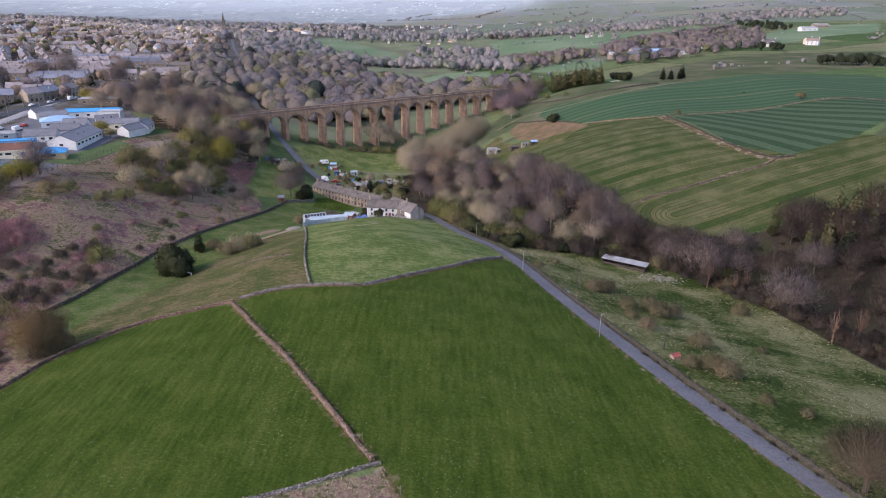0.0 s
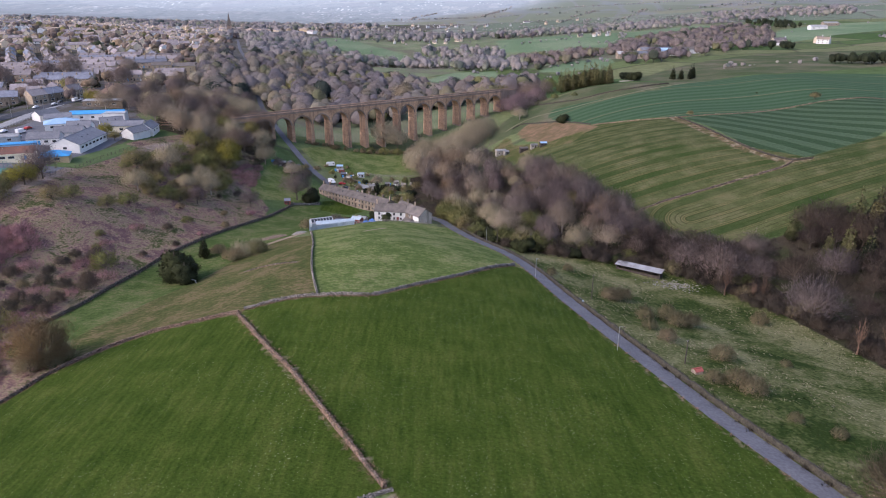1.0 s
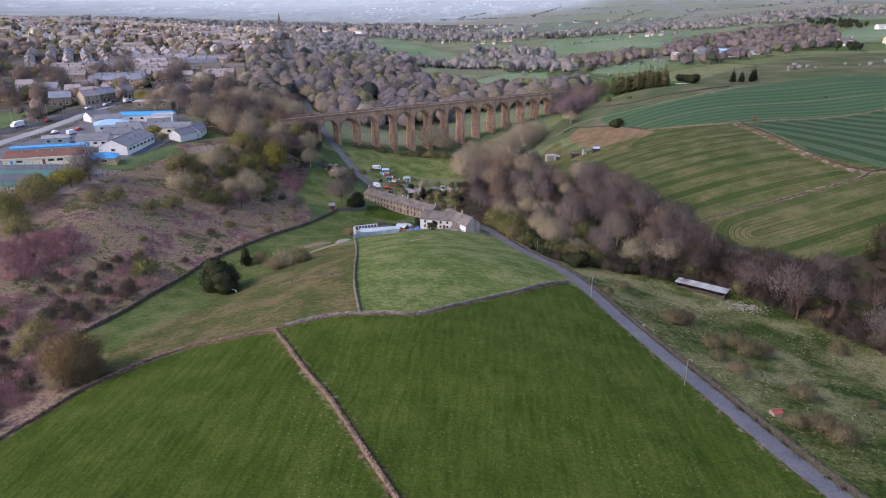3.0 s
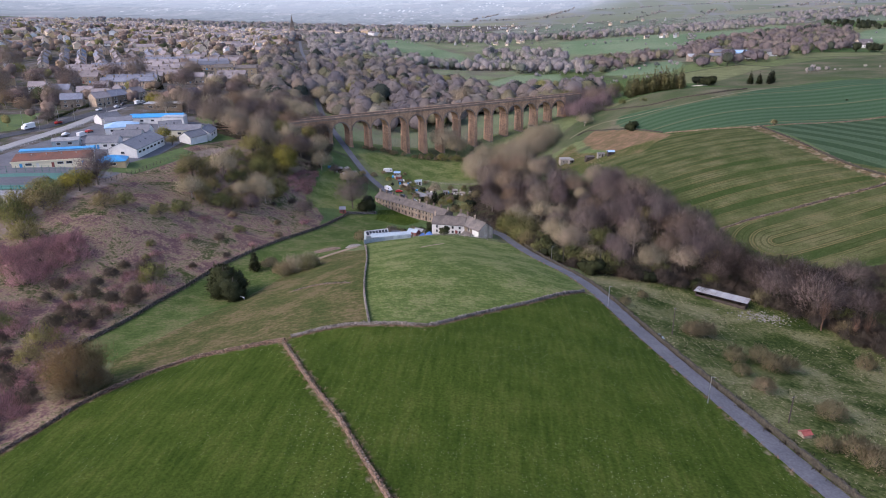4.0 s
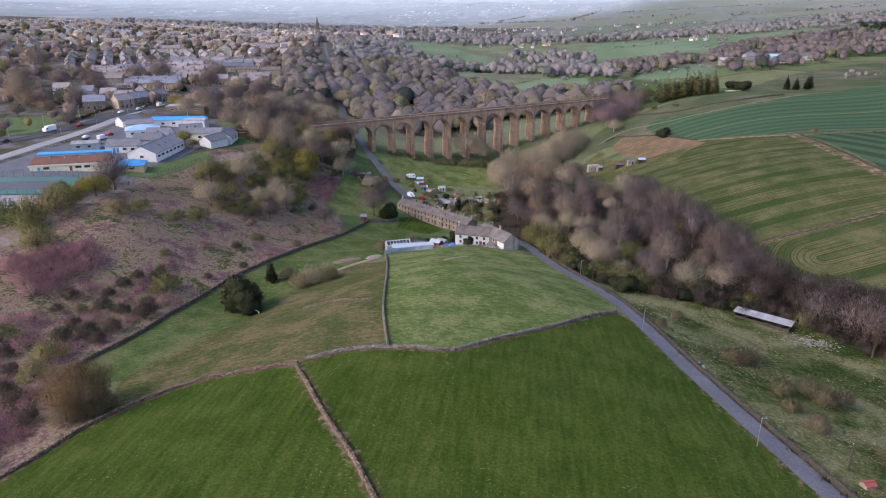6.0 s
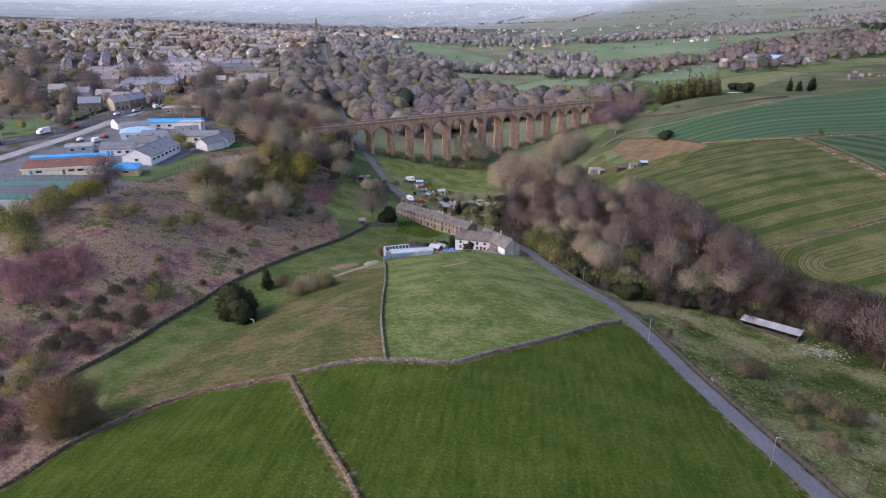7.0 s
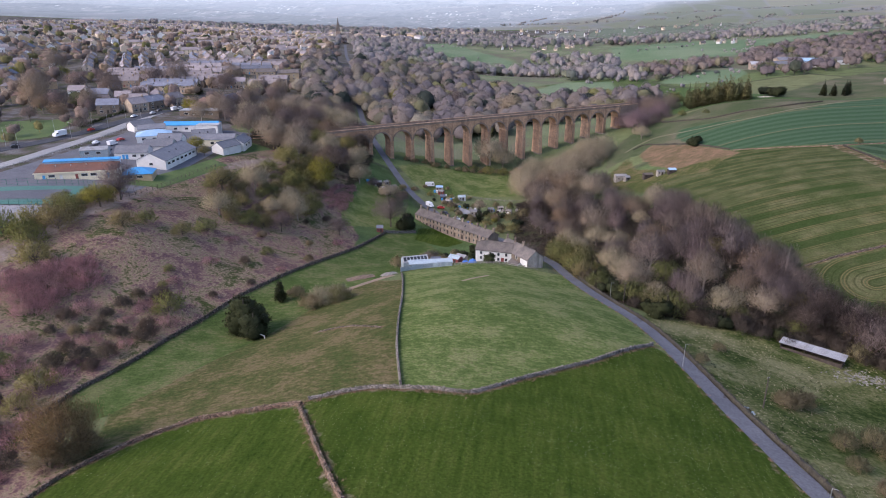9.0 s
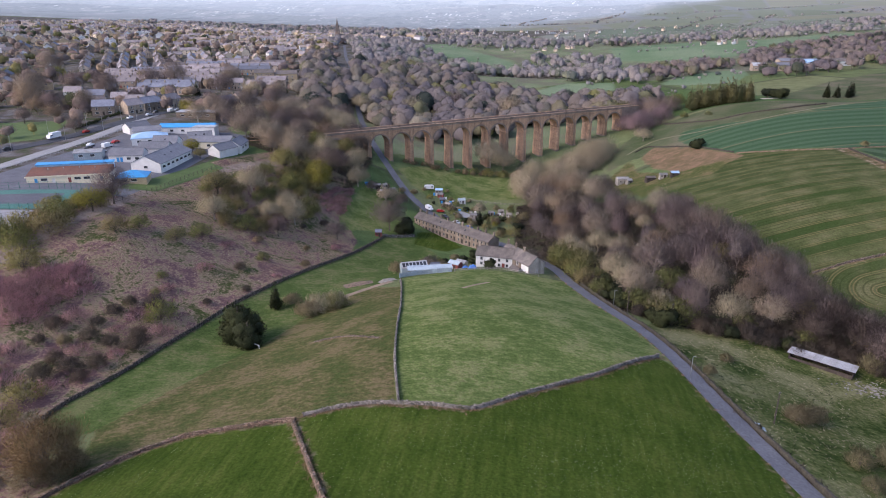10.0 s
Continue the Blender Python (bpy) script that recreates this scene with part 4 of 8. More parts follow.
# ---- viaduct ----
def viaduct():
    ax, ay = -120 + 2.4, 456 - 3.2
    turn = math.degrees(math.atan2(117, 157))
    base = thing("viaduct", pose(ax, ay, 0, 0, 0, turn), "long stone railway viaduct with tall round arches crossing the valley", "viaduct")
    span, half, top, crown = 13.98, 4.0, 24.7, 22.2
    rad = 5.95
    spring = crown - rad
    c, s = math.cos(radians(turn)), math.sin(radians(turn))
    first, last = -3, 14
    for i in range(first, last + 1):
        x = i * span
        g = min(zed(ax + c * x - s * o, ay + s * x + c * o) for o in (-6, 0, 6)) - 1.0
        w, d, b = span / 2 - rad, half - 0.05, min(0.02 * max(spring - g, 0), 0.5)
        if g < spring - 1:
            v = [(x + sx * (w + e), sy * (d + e * 0.8), z) for z, e in ((g, b), (spring, 0)) for sx, sy in ((-1, -1), (1, -1), (1, 1), (-1, 1))]
            f = [(4, 5, 6, 7)] + [(k, (k + 1) % 4, 4 + (k + 1) % 4, 4 + k) for k in range(4)]
            p = part("pier", (v, f, STONE), base)
            part("impost", (*block(x - w - 0.22, x + w + 0.22, -d - 0.22, d + 0.22, spring - 0.25, spring + 0.3, 0.1), STONE), p)
            if spring - g > 6:
                v, f = block(x - w - b - 0.12, x + w + b + 0.12, -d - b - 0.12, d + b + 0.12, g, g + 1.8, 0.1)
                part("plinth", (v, f, STONE_DARK), p)
    n = 14
    for i in range(first, last):
        x0 = i * span + span / 2
        verts, faces = [], []
        edge = [(-span / 2, spring)] + [(-rad * math.cos(math.pi * k / n), spring + rad * math.sin(math.pi * k / n)) for k in range(n + 1)] + [(span / 2, spring)]
        for px, pz in edge:
            for y in (-half, half):
                verts += [(x0 + px, y, pz), (x0 + px, y, top)]
        for k in range(len(edge) - 1):
            a, b = 4 * k, 4 * (k + 1)
            faces += [(a, b, b + 1, a + 1), (b + 2, a + 2, a + 3, b + 3), (b, a, a + 2, b + 2)]
        arch = part("arch", (verts, faces, STONE), base)
        for side, name in ((-1, "arch_ring"), (1, "arch_ring")):
            verts, faces = [], []
            for k in range(n + 1):
                t = math.pi * k / n
                for r in (rad - 0.02, rad + 0.75):
                    for y in (side * half, side * (half + 0.14)):
                        verts.append((x0 - r * math.cos(t), y, spring + r * math.sin(t)))
            for k in range(n):
                a, b = 4 * k, 4 * k + 4
                faces += [(a + 1, a + 3, b + 3, b + 1), (a, a + 1, b + 1, b), (a + 2, b + 2, b + 3, a + 3)]
            part(name, (verts, faces, STONE_DARK), arch)
    x0, x1 = first * span - 30, last * span + 16
    part("deck", (*block(x0, x1, -half + 0.4, half - 0.4, top - 0.6, top + 0.05), EARTH), base, "brown gravel track bed")
    for side in (-1, 1):
        y = side * (half - 0.05)
        part("string_course", (*block(x0, x1, y - 0.35, y + 0.35, top - 0.1, top + 0.28, 0.08), STONE_DARK), base)
        p = part("parapet", (*block(x0, x1, y - 0.22, y + 0.22, top + 0.28, top + 1.15), STONE_DARK), base)
        part("coping", (*block(x0, x1, y - 0.3, y + 0.3, top + 1.15, top + 1.35, 0.08), STONE), p)
    # end abutments, out of which the deck runs
    for xa, xb in ((x0, first * span), (last * span, x1)):
        part("abutment", (*block(xa, xb, -half, half, -6, top), STONE_DARK), base)
    return base


viaduct()


# ---- trees ----
def crown(name, lobes, count, long, wide, material, seed, rise=0.35, core=0.0):
    """A crown of many small blades in uneven lobes; each blade is its own island."""
    rng = np.random.default_rng(seed)
    lobes = np.array(lobes, float)
    weight = lobes[:, 3] ** 2
    pick = rng.choice(len(lobes), count, p=weight / weight.sum())
    d = rng.normal(size=(count, 3))
    d /= np.linalg.norm(d, axis=1, keepdims=True)
    r = lobes[pick, 3] * (0.4 + 0.6 * rng.random(count)) ** 0.7 * rng.uniform(0.75, 1.08, count)
    p = lobes[pick, :3] + d * r[:, None] * np.array([1, 1, 0.85])
    out = d + rng.normal(size=(count, 3)) * 0.55 + np.array([0, 0, rise])
    out /= np.linalg.norm(out, axis=1, keepdims=True)
    side = np.cross(out, rng.normal(size=(count, 3)))
    side /= np.linalg.norm(side, axis=1, keepdims=True) + 1e-9
    ln, wd = long * rng.uniform(0.6, 1.3, (count, 1)), wide * rng.uniform(0.6, 1.3, (count, 1))
    inner = slice(0, count // 5)  # wider sprays fill the inside of the crown
    p[inner] = lobes[pick[inner], :3] + d[inner] * r[inner, None] * 0.78
    wd[inner] *= 1.5
    middle = np.array([0, 0, lobes[:, 2].mean() * 0.8])
    round_out = p - middle
    round_out /= np.linalg.norm(round_out, axis=1, keepdims=True) + 1e-6
    v = np.stack([p - side * wd, p + side * wd, p + out * ln], 1)
    normals = d * 0.25 + round_out * 0.9 + rng.normal(size=(count, 3)) * 0.25 + np.array([0, 0, 0.25])
    if core:
        masses = [mass(c[:3], c[3] * np.array([1, 1, 0.85]) * core, rng, around=middle) for c in lobes]
        v = np.concatenate([v] + [m[0] for m in masses])
        normals = np.concatenate([np.repeat(normals[:, None], 3, 1)] + [m[1] for m in masses])
    return blades_mesh(name, v, normals, material, 0.05)


def spray(name, tips, fork, count, long, wide, material, seed, rise):
    """A bare crown: fine twigs that fan out from boughs, thick towards their ends, with gaps between the boughs."""
    rng = np.random.default_rng(seed)
    tips, fork = np.array(tips, float), np.array(fork, float)
    pick = rng.integers(0, len(tips), count)
    u = 1 - 0.5 * rng.random(count) ** 1.6
    bough = tips[pick] - fork
    size = np.linalg.norm(tips - fork, axis=1).mean()
    p = fork + bough * u[:, None] + rng.normal(size=(count, 3)) * size * 0.11
    way = bough / (np.linalg.norm(bough, axis=1, keepdims=True) + 1e-6)
    out = way + rng.normal(size=(count, 3)) * 0.38 + np.array([0, 0, rise])
    out /= np.linalg.norm(out, axis=1, keepdims=True)
    side = np.cross(out, rng.normal(size=(count, 3)))
    side /= np.linalg.norm(side, axis=1, keepdims=True) + 1e-9
    ln, wd = long * rng.uniform(0.55, 1.25, (count, 1)), wide * rng.uniform(0.6, 1.3, (count, 1))
    middle = fork + np.array([0, 0, 0.25 * (tips[:, 2].max() - fork[2])])
    round_out = p - middle
    round_out /= np.linalg.norm(round_out, axis=1, keepdims=True) + 1e-6
    normals = way * 0.3 + round_out * 0.8 + rng.normal(size=(count, 3)) * 0.16 + np.array([0, 0, 0.18])
    return blades_mesh(name, np.stack([p - side * wd, p + side * wd, p + out * ln], 1), normals, material, 0.05)


def bough_tips(shape, seed, tall, wide, count):
    """Ends of the boughs on an uneven dome, and the fork from which they rise."""
    rng = np.random.default_rng(seed)
    low, full = shape == "low", shape == "full"
    k = np.arange(count)
    t = k * 2.39996 + rng.normal(size=count) * 0.25
    up = np.clip(1.0 - (1.5 if full else 1.1 if low else 1.05) * (k + 0.5) / count + rng.normal(size=count) * 0.05, -0.8 if full else -0.25, 1)
    flat = np.sqrt(1 - up * up)
    bulge = 1 + 0.09 * np.sin(2 * t + seed) + 0.08 * np.sin(3 * t + 2.1 * seed + 2 * up) + rng.normal(size=count) * (0.15 if full else 0.075)
    span = wide * (0.72 if shape == "tall" else 1.0) * bulge
    z0 = tall * (0.3 if low else 0.5 if full else 0.46)
    rise = (tall * 0.95 - z0) * np.clip(bulge, 0.75, 1.12)
    tips = np.stack([span * flat * np.cos(t), span * flat * np.sin(t), z0 + np.where(up > 0, up * rise, up * z0 * 0.9)], 1)
    return tips, np.array([0, 0, tall * (0.05 if low else 0.14 if full else 0.24)])


def boughs(tips, fork, tall, thick, seed):
    """A tapered trunk and the boughs that part from it."""
    rng = random.Random(seed)
    shapes = [tube([(0, 0, -0.6), (0.012 * tall, 0, fork[2] * 0.6), tuple(fork), (0, 0, tall * 0.62)], [thick * 1.3, thick, thick * 0.8, thick * 0.2], 6)]
    for k, tip in enumerate(tips):
        if k % (len(tips) // 26):
            continue
        a, b = Vector(fork) + Vector((0, 0, rng.uniform(-0.04, 0.14) * tall)), Vector(tip)
        m = a.lerp(b, 0.5) + Vector((rng.uniform(-0.05, 0.05), rng.uniform(-0.05, 0.05), 0.03)) * tall
        shapes.append(tube([a, m, b], [thick * 0.42, thick * 0.26, thick * 0.08], 3))
    return join(*shapes)


def sphere_faces(rings, sides):
    """Corners and triangles of a round form, its pole upward."""
    u = np.concatenate([[[0, 0, 1]], [(math.sin(a) * math.cos(b), math.sin(a) * math.sin(b), math.cos(a)) for a in math.pi * (np.arange(rings) + 1) / (rings + 1) for b in 2 * math.pi * np.arange(sides) / sides], [[0, 0, -1]]])
    f = [(0, 1 + k, 1 + (k + 1) % sides) for k in range(sides)]
    for i in range(rings - 1):
        for k in range(sides):
            a, b = 1 + i * sides + k, 1 + i * sides + (k + 1) % sides
            f += [(a, a + sides, b), (b, a + sides, b + sides)]
    last = 1 + rings * sides
    f += [(last, last - sides + (k + 1) % sides, last - sides + k) for k in range(sides)]
    return u, np.array(f)


ROUND, ROUND_FAR, ROUND_TINY = sphere_faces(5, 8), sphere_faces(4, 6), sphere_faces(2, 5)


def mass(middle, size, rng, form=None, around=None):
    """The close-grown inside of a crown: an uneven lump as loose triangles, with its normals."""
    u, f = form or ROUND
    q = u * rng.uniform(0.84, 1.1, (len(u), 1))
    v = np.asarray(middle) + q * size
    n = u + rng.normal(size=u.shape) * 0.14 + np.array([0, 0, 0.25])
    if around is not None:
        w = v - around
        n = 0.12 * n + w / (np.linalg.norm(w, axis=1, keepdims=True) + 1e-6)
    return v[f], n[f]


def blades_mesh(name, v, normals, material, lowest=None, tone=None):
    """Blades as single triangles, each shaded as part of the rounded mass to which it belongs."""
    if normals.ndim == 2:
        normals = np.repeat(normals[:, None], 3, 1)
    normals = normals / (np.linalg.norm(normals, axis=2, keepdims=True) + 1e-6)
    turned = (np.cross(v[:, 1] - v[:, 0], v[:, 2] - v[:, 0]) * normals.mean(1)).sum(1) < 0
    v[turned], normals[turned] = v[turned][:, [1, 0, 2]], normals[turned][:, [1, 0, 2]]
    v = v.reshape(-1, 3)
    if lowest is not None:
        v[:, 2] = np.maximum(v[:, 2], lowest)
    me = bpy.data.meshes.new(name)
    n = len(v)
    me.vertices.add(n)
    me.vertices.foreach_set("co", v.ravel())
    me.loops.add(n)
    me.loops.foreach_set("vertex_index", np.arange(n))
    me.polygons.add(n // 3)
    me.polygons.foreach_set("loop_start", np.arange(0, n, 3))
    me.polygons.foreach_set("loop_total", np.full(n // 3, 3))
    me.polygons.foreach_set("use_smooth", np.ones(n // 3, bool))
    me.update(calc_edges=True)
    me.materials.append(material)
    if tone is not None:
        me.attributes.new("tone", "FLOAT", "POINT").data.foreach_set("value", np.repeat(tone, 3))
    me.normals_split_custom_set_from_vertices(normals.reshape(-1, 3))
    return me


def limbs(lobes, tall, thick, seed, spread_out=0.9):
    """A tapered trunk with limbs that reach into the lobes of the crown, and forked ends."""
    rng = random.Random(seed)
    shapes = [tube([(0, 0, -0.6), (0.02 * tall, 0, tall * 0.2), (0, 0.02 * tall, tall * 0.45), (0, 0, tall * 0.75)], [thick * 1.3, thick, thick * 0.75, thick * 0.25], 6)]
    for cx, cy, cz, r in lobes:
        z0 = rng.uniform(0.22, 0.5) * tall
        a = Vector((0, 0, z0))
        b = Vector((cx, cy, cz))
        m = a.lerp(b, 0.5) + Vector((rng.uniform(-0.3, 0.3), rng.uniform(-0.3, 0.3), -0.25))
        shapes.append(tube([a, m, b], [thick * 0.5, thick * 0.32, thick * 0.16], 4))
        for k in range(2):
            e = b + Vector((rng.uniform(-1, 1), rng.uniform(-1, 1), rng.uniform(0.1, 1))).normalized() * r * spread_out
            shapes.append(tube([m.lerp(b, 0.6), b.lerp(e, 0.5) + Vector((0, 0, 0.2)), e], [thick * 0.18, thick * 0.12, thick * 0.05], 3))
    return join(*shapes)


def lobes_for(kind, seed, tall, wide):
    rng = random.Random(seed)
    out = []
    if kind == "round":
        n = 9
        for i in range(n):
            t, q = 2 * math.pi * (i + rng.random() * 0.6) / (n - 3), rng.uniform(0.3, 0.52)
            if i < n - 3:
                out.append((wide * q * math.cos(t), wide * q * math.sin(t), tall * rng.uniform(0.36, 0.56), wide * rng.uniform(0.46, 0.6)))
            elif i < n - 1:
                out.append((rng.uniform(-0.3, 0.3) * wide, rng.uniform(-0.3, 0.3) * wide, tall * rng.uniform(0.6, 0.7), wide * rng.uniform(0.45, 0.58)))
            else:
                out.append((0, 0, tall * 0.5, wide * 0.78))
    elif kind == "tall":
        for i in range(8):
            z = 0.35 + 0.5 * i / 7
            t = i * 2.4
            q = wide * (0.42 if z < 0.7 else 0.2)
            out.append((0.75 * q * math.cos(t), 0.75 * q * math.sin(t), tall * z, wide * rng.uniform(0.46, 0.58) * (1.2 - 0.5 * z)))
    elif kind == "low":
        for i in range(8):
            t, q = 2 * math.pi * i / 7 + rng.random(), rng.uniform(0.3, 0.62) if i else 0
            out.append((wide * q * math.cos(t), wide * q * math.sin(t), tall * rng.uniform(0.22, 0.58), wide * rng.uniform(0.42, 0.56)))
    elif kind == "cone":
        for i in range(9):
            z = 0.12 + 0.8 * i / 8
            r = wide * (1.0 - z) * 0.95 + 0.25
            for k in range(3 if i < 6 else 1):
                t = i * 1.3 + k * 2.1
                out.append((r * 0.5 * math.cos(t) * (i < 6), r * 0.5 * math.sin(t) * (i < 6), tall * z, max(r * 0.55, 0.4)))
    return out


KINDS = {}
SCRUB_TWIGS = foliage("bush_twigs", ((0.0, (0.25, 0.195, 0.115)), (0.5, (0.20, 0.175, 0.095)), (1.0, (0.285, 0.21, 0.135))))


def tree_kind(key, name, label, category, shape, tall, wide, count, long, blade, leaf, bark, seeds, rise=0.35, thick=0.3):
    """The meshes of a kind of tree, in a few variants."""
    rows = []
    for s in seeds:
        if leaf is DARK_LEAF or shape == "cone":
            lb = lobes_for(shape, s, tall, wide)
            trunk = mesh("trunk", *limbs(lb[:12] if shape != "cone" else lb[:2], tall, thick, s), bark)
            rows.append((trunk, crown("crown", lb, count, long, blade, leaf, s, rise, core=0.0 if shape == "cone" else 0.74)))
            continue
        tips, fork = bough_tips(shape, s, tall, wide, 60 if tall < 6 else 150)
        rows.append((mesh("trunk", *boughs(tips, fork, tall, thick, s), bark), spray("crown", tips, fork, count, long, blade, leaf, s, rise)))
    KINDS[key] = (name, label, category, rows)


tree_kind("bare", "deciduous_tree", "bare brown deciduous tree in early spring", "tree", "round", 13, 6.4, 5000, 1.0, 0.055, TWIGS, PALEBARK, (1, 2, 3, 4))
tree_kind("slim", "slender_tree", "slender bare tree with upright twigs", "tree", "tall", 14, 5.0, 3400, 1.2, 0.045, PURPLE_TWIGS, PALEBARK, (5, 6, 7), 0.8)
tree_kind("purple", "budding_tree", "bare tree with purplish budding twigs", "tree", "round", 12, 6.2, 4600, 1.0, 0.05, PURPLE_TWIGS, BARK, (8, 9, 10), 0.5)
tree_kind("willow", "willow_tree", "pale tan willow in early spring", "tree", "round", 10, 5.6, 4200, 0.9, 0.055, PALE_TWIGS, PALEBARK, (11, 12, 13), 0.6)
tree_kind("bud", "leafing_tree", "tree coming into olive-green leaf", "tree", "round", 9, 5.0, 3000, 0.5, 0.13, BUDS, BARK, (14, 15, 16))
tree_kind("gold", "yellow_tree", "tree with bright yellow-green spring leaf", "tree", "round", 9, 4.6, 2600, 0.5, 0.13, YELLOW_LEAF, BARK, (17, 18))
tree_kind("pine", "evergreen_tree", "dark evergreen tree with dense foliage", "tree", "low", 8, 4.4, 2600, 0.5, 0.14, DARK_LEAF, BARK, (19, 20, 21))
tree_kind("spruce", "conifer", "tall olive-brown pointed conifer", "tree", "cone", 14, 3.2, 1300, 0.7, 0.2, CONIFER_LEAF, BARK, (22, 23), -0.2)
tree_kind("darkspruce", "conifer", "dark green pointed conifer tree", "tree", "cone", 12, 3.2, 1300, 0.7, 0.22, DARK_LEAF, BARK, (24, 25), -0.2)
tree_kind("bush", "shrub", "olive-green shrub on the bank", "shrub", "low", 4.6, 3.4, 1500, 0.5, 0.09, BUDS, BARK, (26, 27, 28), 0.4, 0.1)
tree_kind("scrub", "bramble_bush", "brown leafless bush of tangled twigs", "shrub", "low", 3.0, 2.1, 2400, 0.5, 0.035, SCRUB_TWIGS, BARK, (29, 30, 31), 0.6, 0.06)
tree_kind("thicket", "bramble_bush", "dark brown tangle of bare twigs", "shrub", "low", 3.0, 2.2, 2200, 0.55, 0.035, foliage("thicket_twigs", ((0.0, (0.10, 0.082, 0.06)), (0.5, (0.085, 0.07, 0.06)), (1.0, (0.12, 0.092, 0.066)))), BARK, (36, 37, 38), 0.6, 0.06)
tree_kind("pink", "bramble_bush", "reddish-brown tangle of leafless scrub", "shrub", "low", 2.0, 3.0, 900, 0.9, 0.035, PINK_TWIGS, BARK, (32, 33), 0.8, 0.06)
tree_kind("dark", "holly_bush", "dark green evergreen bush", "shrub", "low", 3.6, 2.6, 900, 0.4, 0.16, DARK_LEAF, BARK, (34, 35), 0.3, 0.1)
CORNER_TWIGS = foliage("tan_twigs", ((0.0, (0.2, 0.135, 0.068)), (1.0, (0.185, 0.125, 0.064))))
tree_kind("corner", "deciduous_tree", "bare round tree with fine tan twigs", "tree", "full", 12.5, 6.4, 19000, 0.55, 0.06, CORNER_TWIGS, BARK, (41,), 0.25)
DUSKY_TWIGS = foliage("dusky_twigs", ((0.0, (0.0659, 0.0488, 0.0411)), (0.4, (0.0778, 0.0563, 0.0503)), (0.7, (0.0936, 0.0687, 0.0487)), (1.0, (0.0591, 0.0456, 0.0396))))
tree_kind("dusky", "deciduous_tree", "dark brown leafless tree at the wood's edge", "tree", "round", 12, 6.0, 3600, 1.1, 0.045, DUSKY_TWIGS, BARK, (51, 52, 53))
tree_kind("near", "deciduous_tree", "spreading brown bare tree beside the lane", "tree", "round", 10, 6.0, 17000, 0.9, 0.02, foliage("fine_brown_twigs", ((0.0, (0.135, 0.1, 0.066)), (1.0, (0.15, 0.11, 0.072)))), BARK, (54,), 0.35, 0.38)
tree_kind("snag", "dead_tree", "tall reddish-brown trunk with broken limbs and few twigs", "tree", "tall", 12, 2.6, 420, 0.9, 0.04, DUSKY_TWIGS, RUSTBARK, (61, 62), 0.5, 0.24)
tree_kind("sallow", "willow_bush", "rounded pale willow bush beside the farm track", "shrub", "low", 5.0, 4.2, 4500, 0.75, 0.03, PALE_TWIGS, PALEBARK, (55,), 0.4, 0.12)
tree_kind("dome", "budding_tree", "broad round tree with purple-brown buds", "tree", "low", 13, 8.6, 9000, 0.8, 0.06, foliage("purple_buds", ((0.0, (0.25, 0.175, 0.185)), (1.0, (0.285, 0.20, 0.20)))), BARK, (71, 72), 0.3)
tree_kind("brown_dome", "deciduous_tree", "broad round brown tree in bud behind the viaduct", "tree", "low", 13, 8.2, 8000, 0.8, 0.06, foliage("brown_buds", ((0.0, (0.285, 0.21, 0.16)), (0.5, (0.25, 0.19, 0.145)), (1.0, (0.23, 0.17, 0.155)))), BARK, (73, 74), 0.3)
tree_kind("sallow_dome", "willow_tree", "dense rounded tan willow in early spring", "tree", "low", 10.5, 6.6, 7000, 0.75, 0.06, PALE_TWIGS, PALEBARK, (75, 76, 77), 0.35)
GROUPS = {"sallow_dome": "willows below the viaduct", "brown_dome": "trees at the viaduct's far end", "dome": "trees at the viaduct's far end", "dusky": "trees of the valley wood", "bare": "trees of the valley wood", "slim": "trees of the valley wood", "purple": "trees of the valley wood", "willow": "willows below the viaduct", "bush": "shrubs on the bank", "scrub": "bushes on the rough slope", "spruce": "conifer stand"}
plant_rng = random.Random(7)


def plant(key, x, y, size=1.0, label="", group=""):
    """One tree or shrub with its trunk and crown, standing on the ground."""
    name, text, category, rows = KINDS[key]
    trunk, leaves = plant_rng.choice(rows)
    tall = size * plant_rng.uniform(0.9, 1.12)
    m = pose(x, y, zed(x, y), 0, 0, plant_rng.uniform(0, 360)) @ Matrix.Diagonal((size, size * plant_rng.uniform(0.9, 1.1), tall, 1))
    ob = thing(name, m, label or text, category, group or GROUPS.get(key, ""))
    part("trunk", trunk, ob)
    part("crown", leaves, ob)
    return ob


def scatter(ring, gap, seed, tries=6000, clear=()):
    """Places spread over a ring, none nearer to one another than the gap."""
    rng = random.Random(seed)
    xs, ys = [p[0] for p in ring], [p[1] for p in ring]
    out = []
    for _ in range(tries):
        x, y = rng.uniform(min(xs), max(xs)), rng.uniform(min(ys), max(ys))
        if not inside(np.array([x]), np.array([y]), ring)[0]:
            continue
        if any((x - a) ** 2 + (y - b) ** 2 < gap * gap for a, b in out):
            continue
        if any(away(np.array([x]), np.array([y]), line)[0] < d for line, d in clear):
            continue
        out.append((x, y))
    return out


def mixed(choices, rng):
    return rng.choices([c[0] for c in choices], [c[1] for c in choices])[0]


def wood(ring, gap, seed, choices, low, high, clear=()):
    rng = random.Random(seed)
    for x, y in scatter(ring, gap, seed, clear=clear):
        plant(mixed(choices, rng), x, y, rng.uniform(low, high))


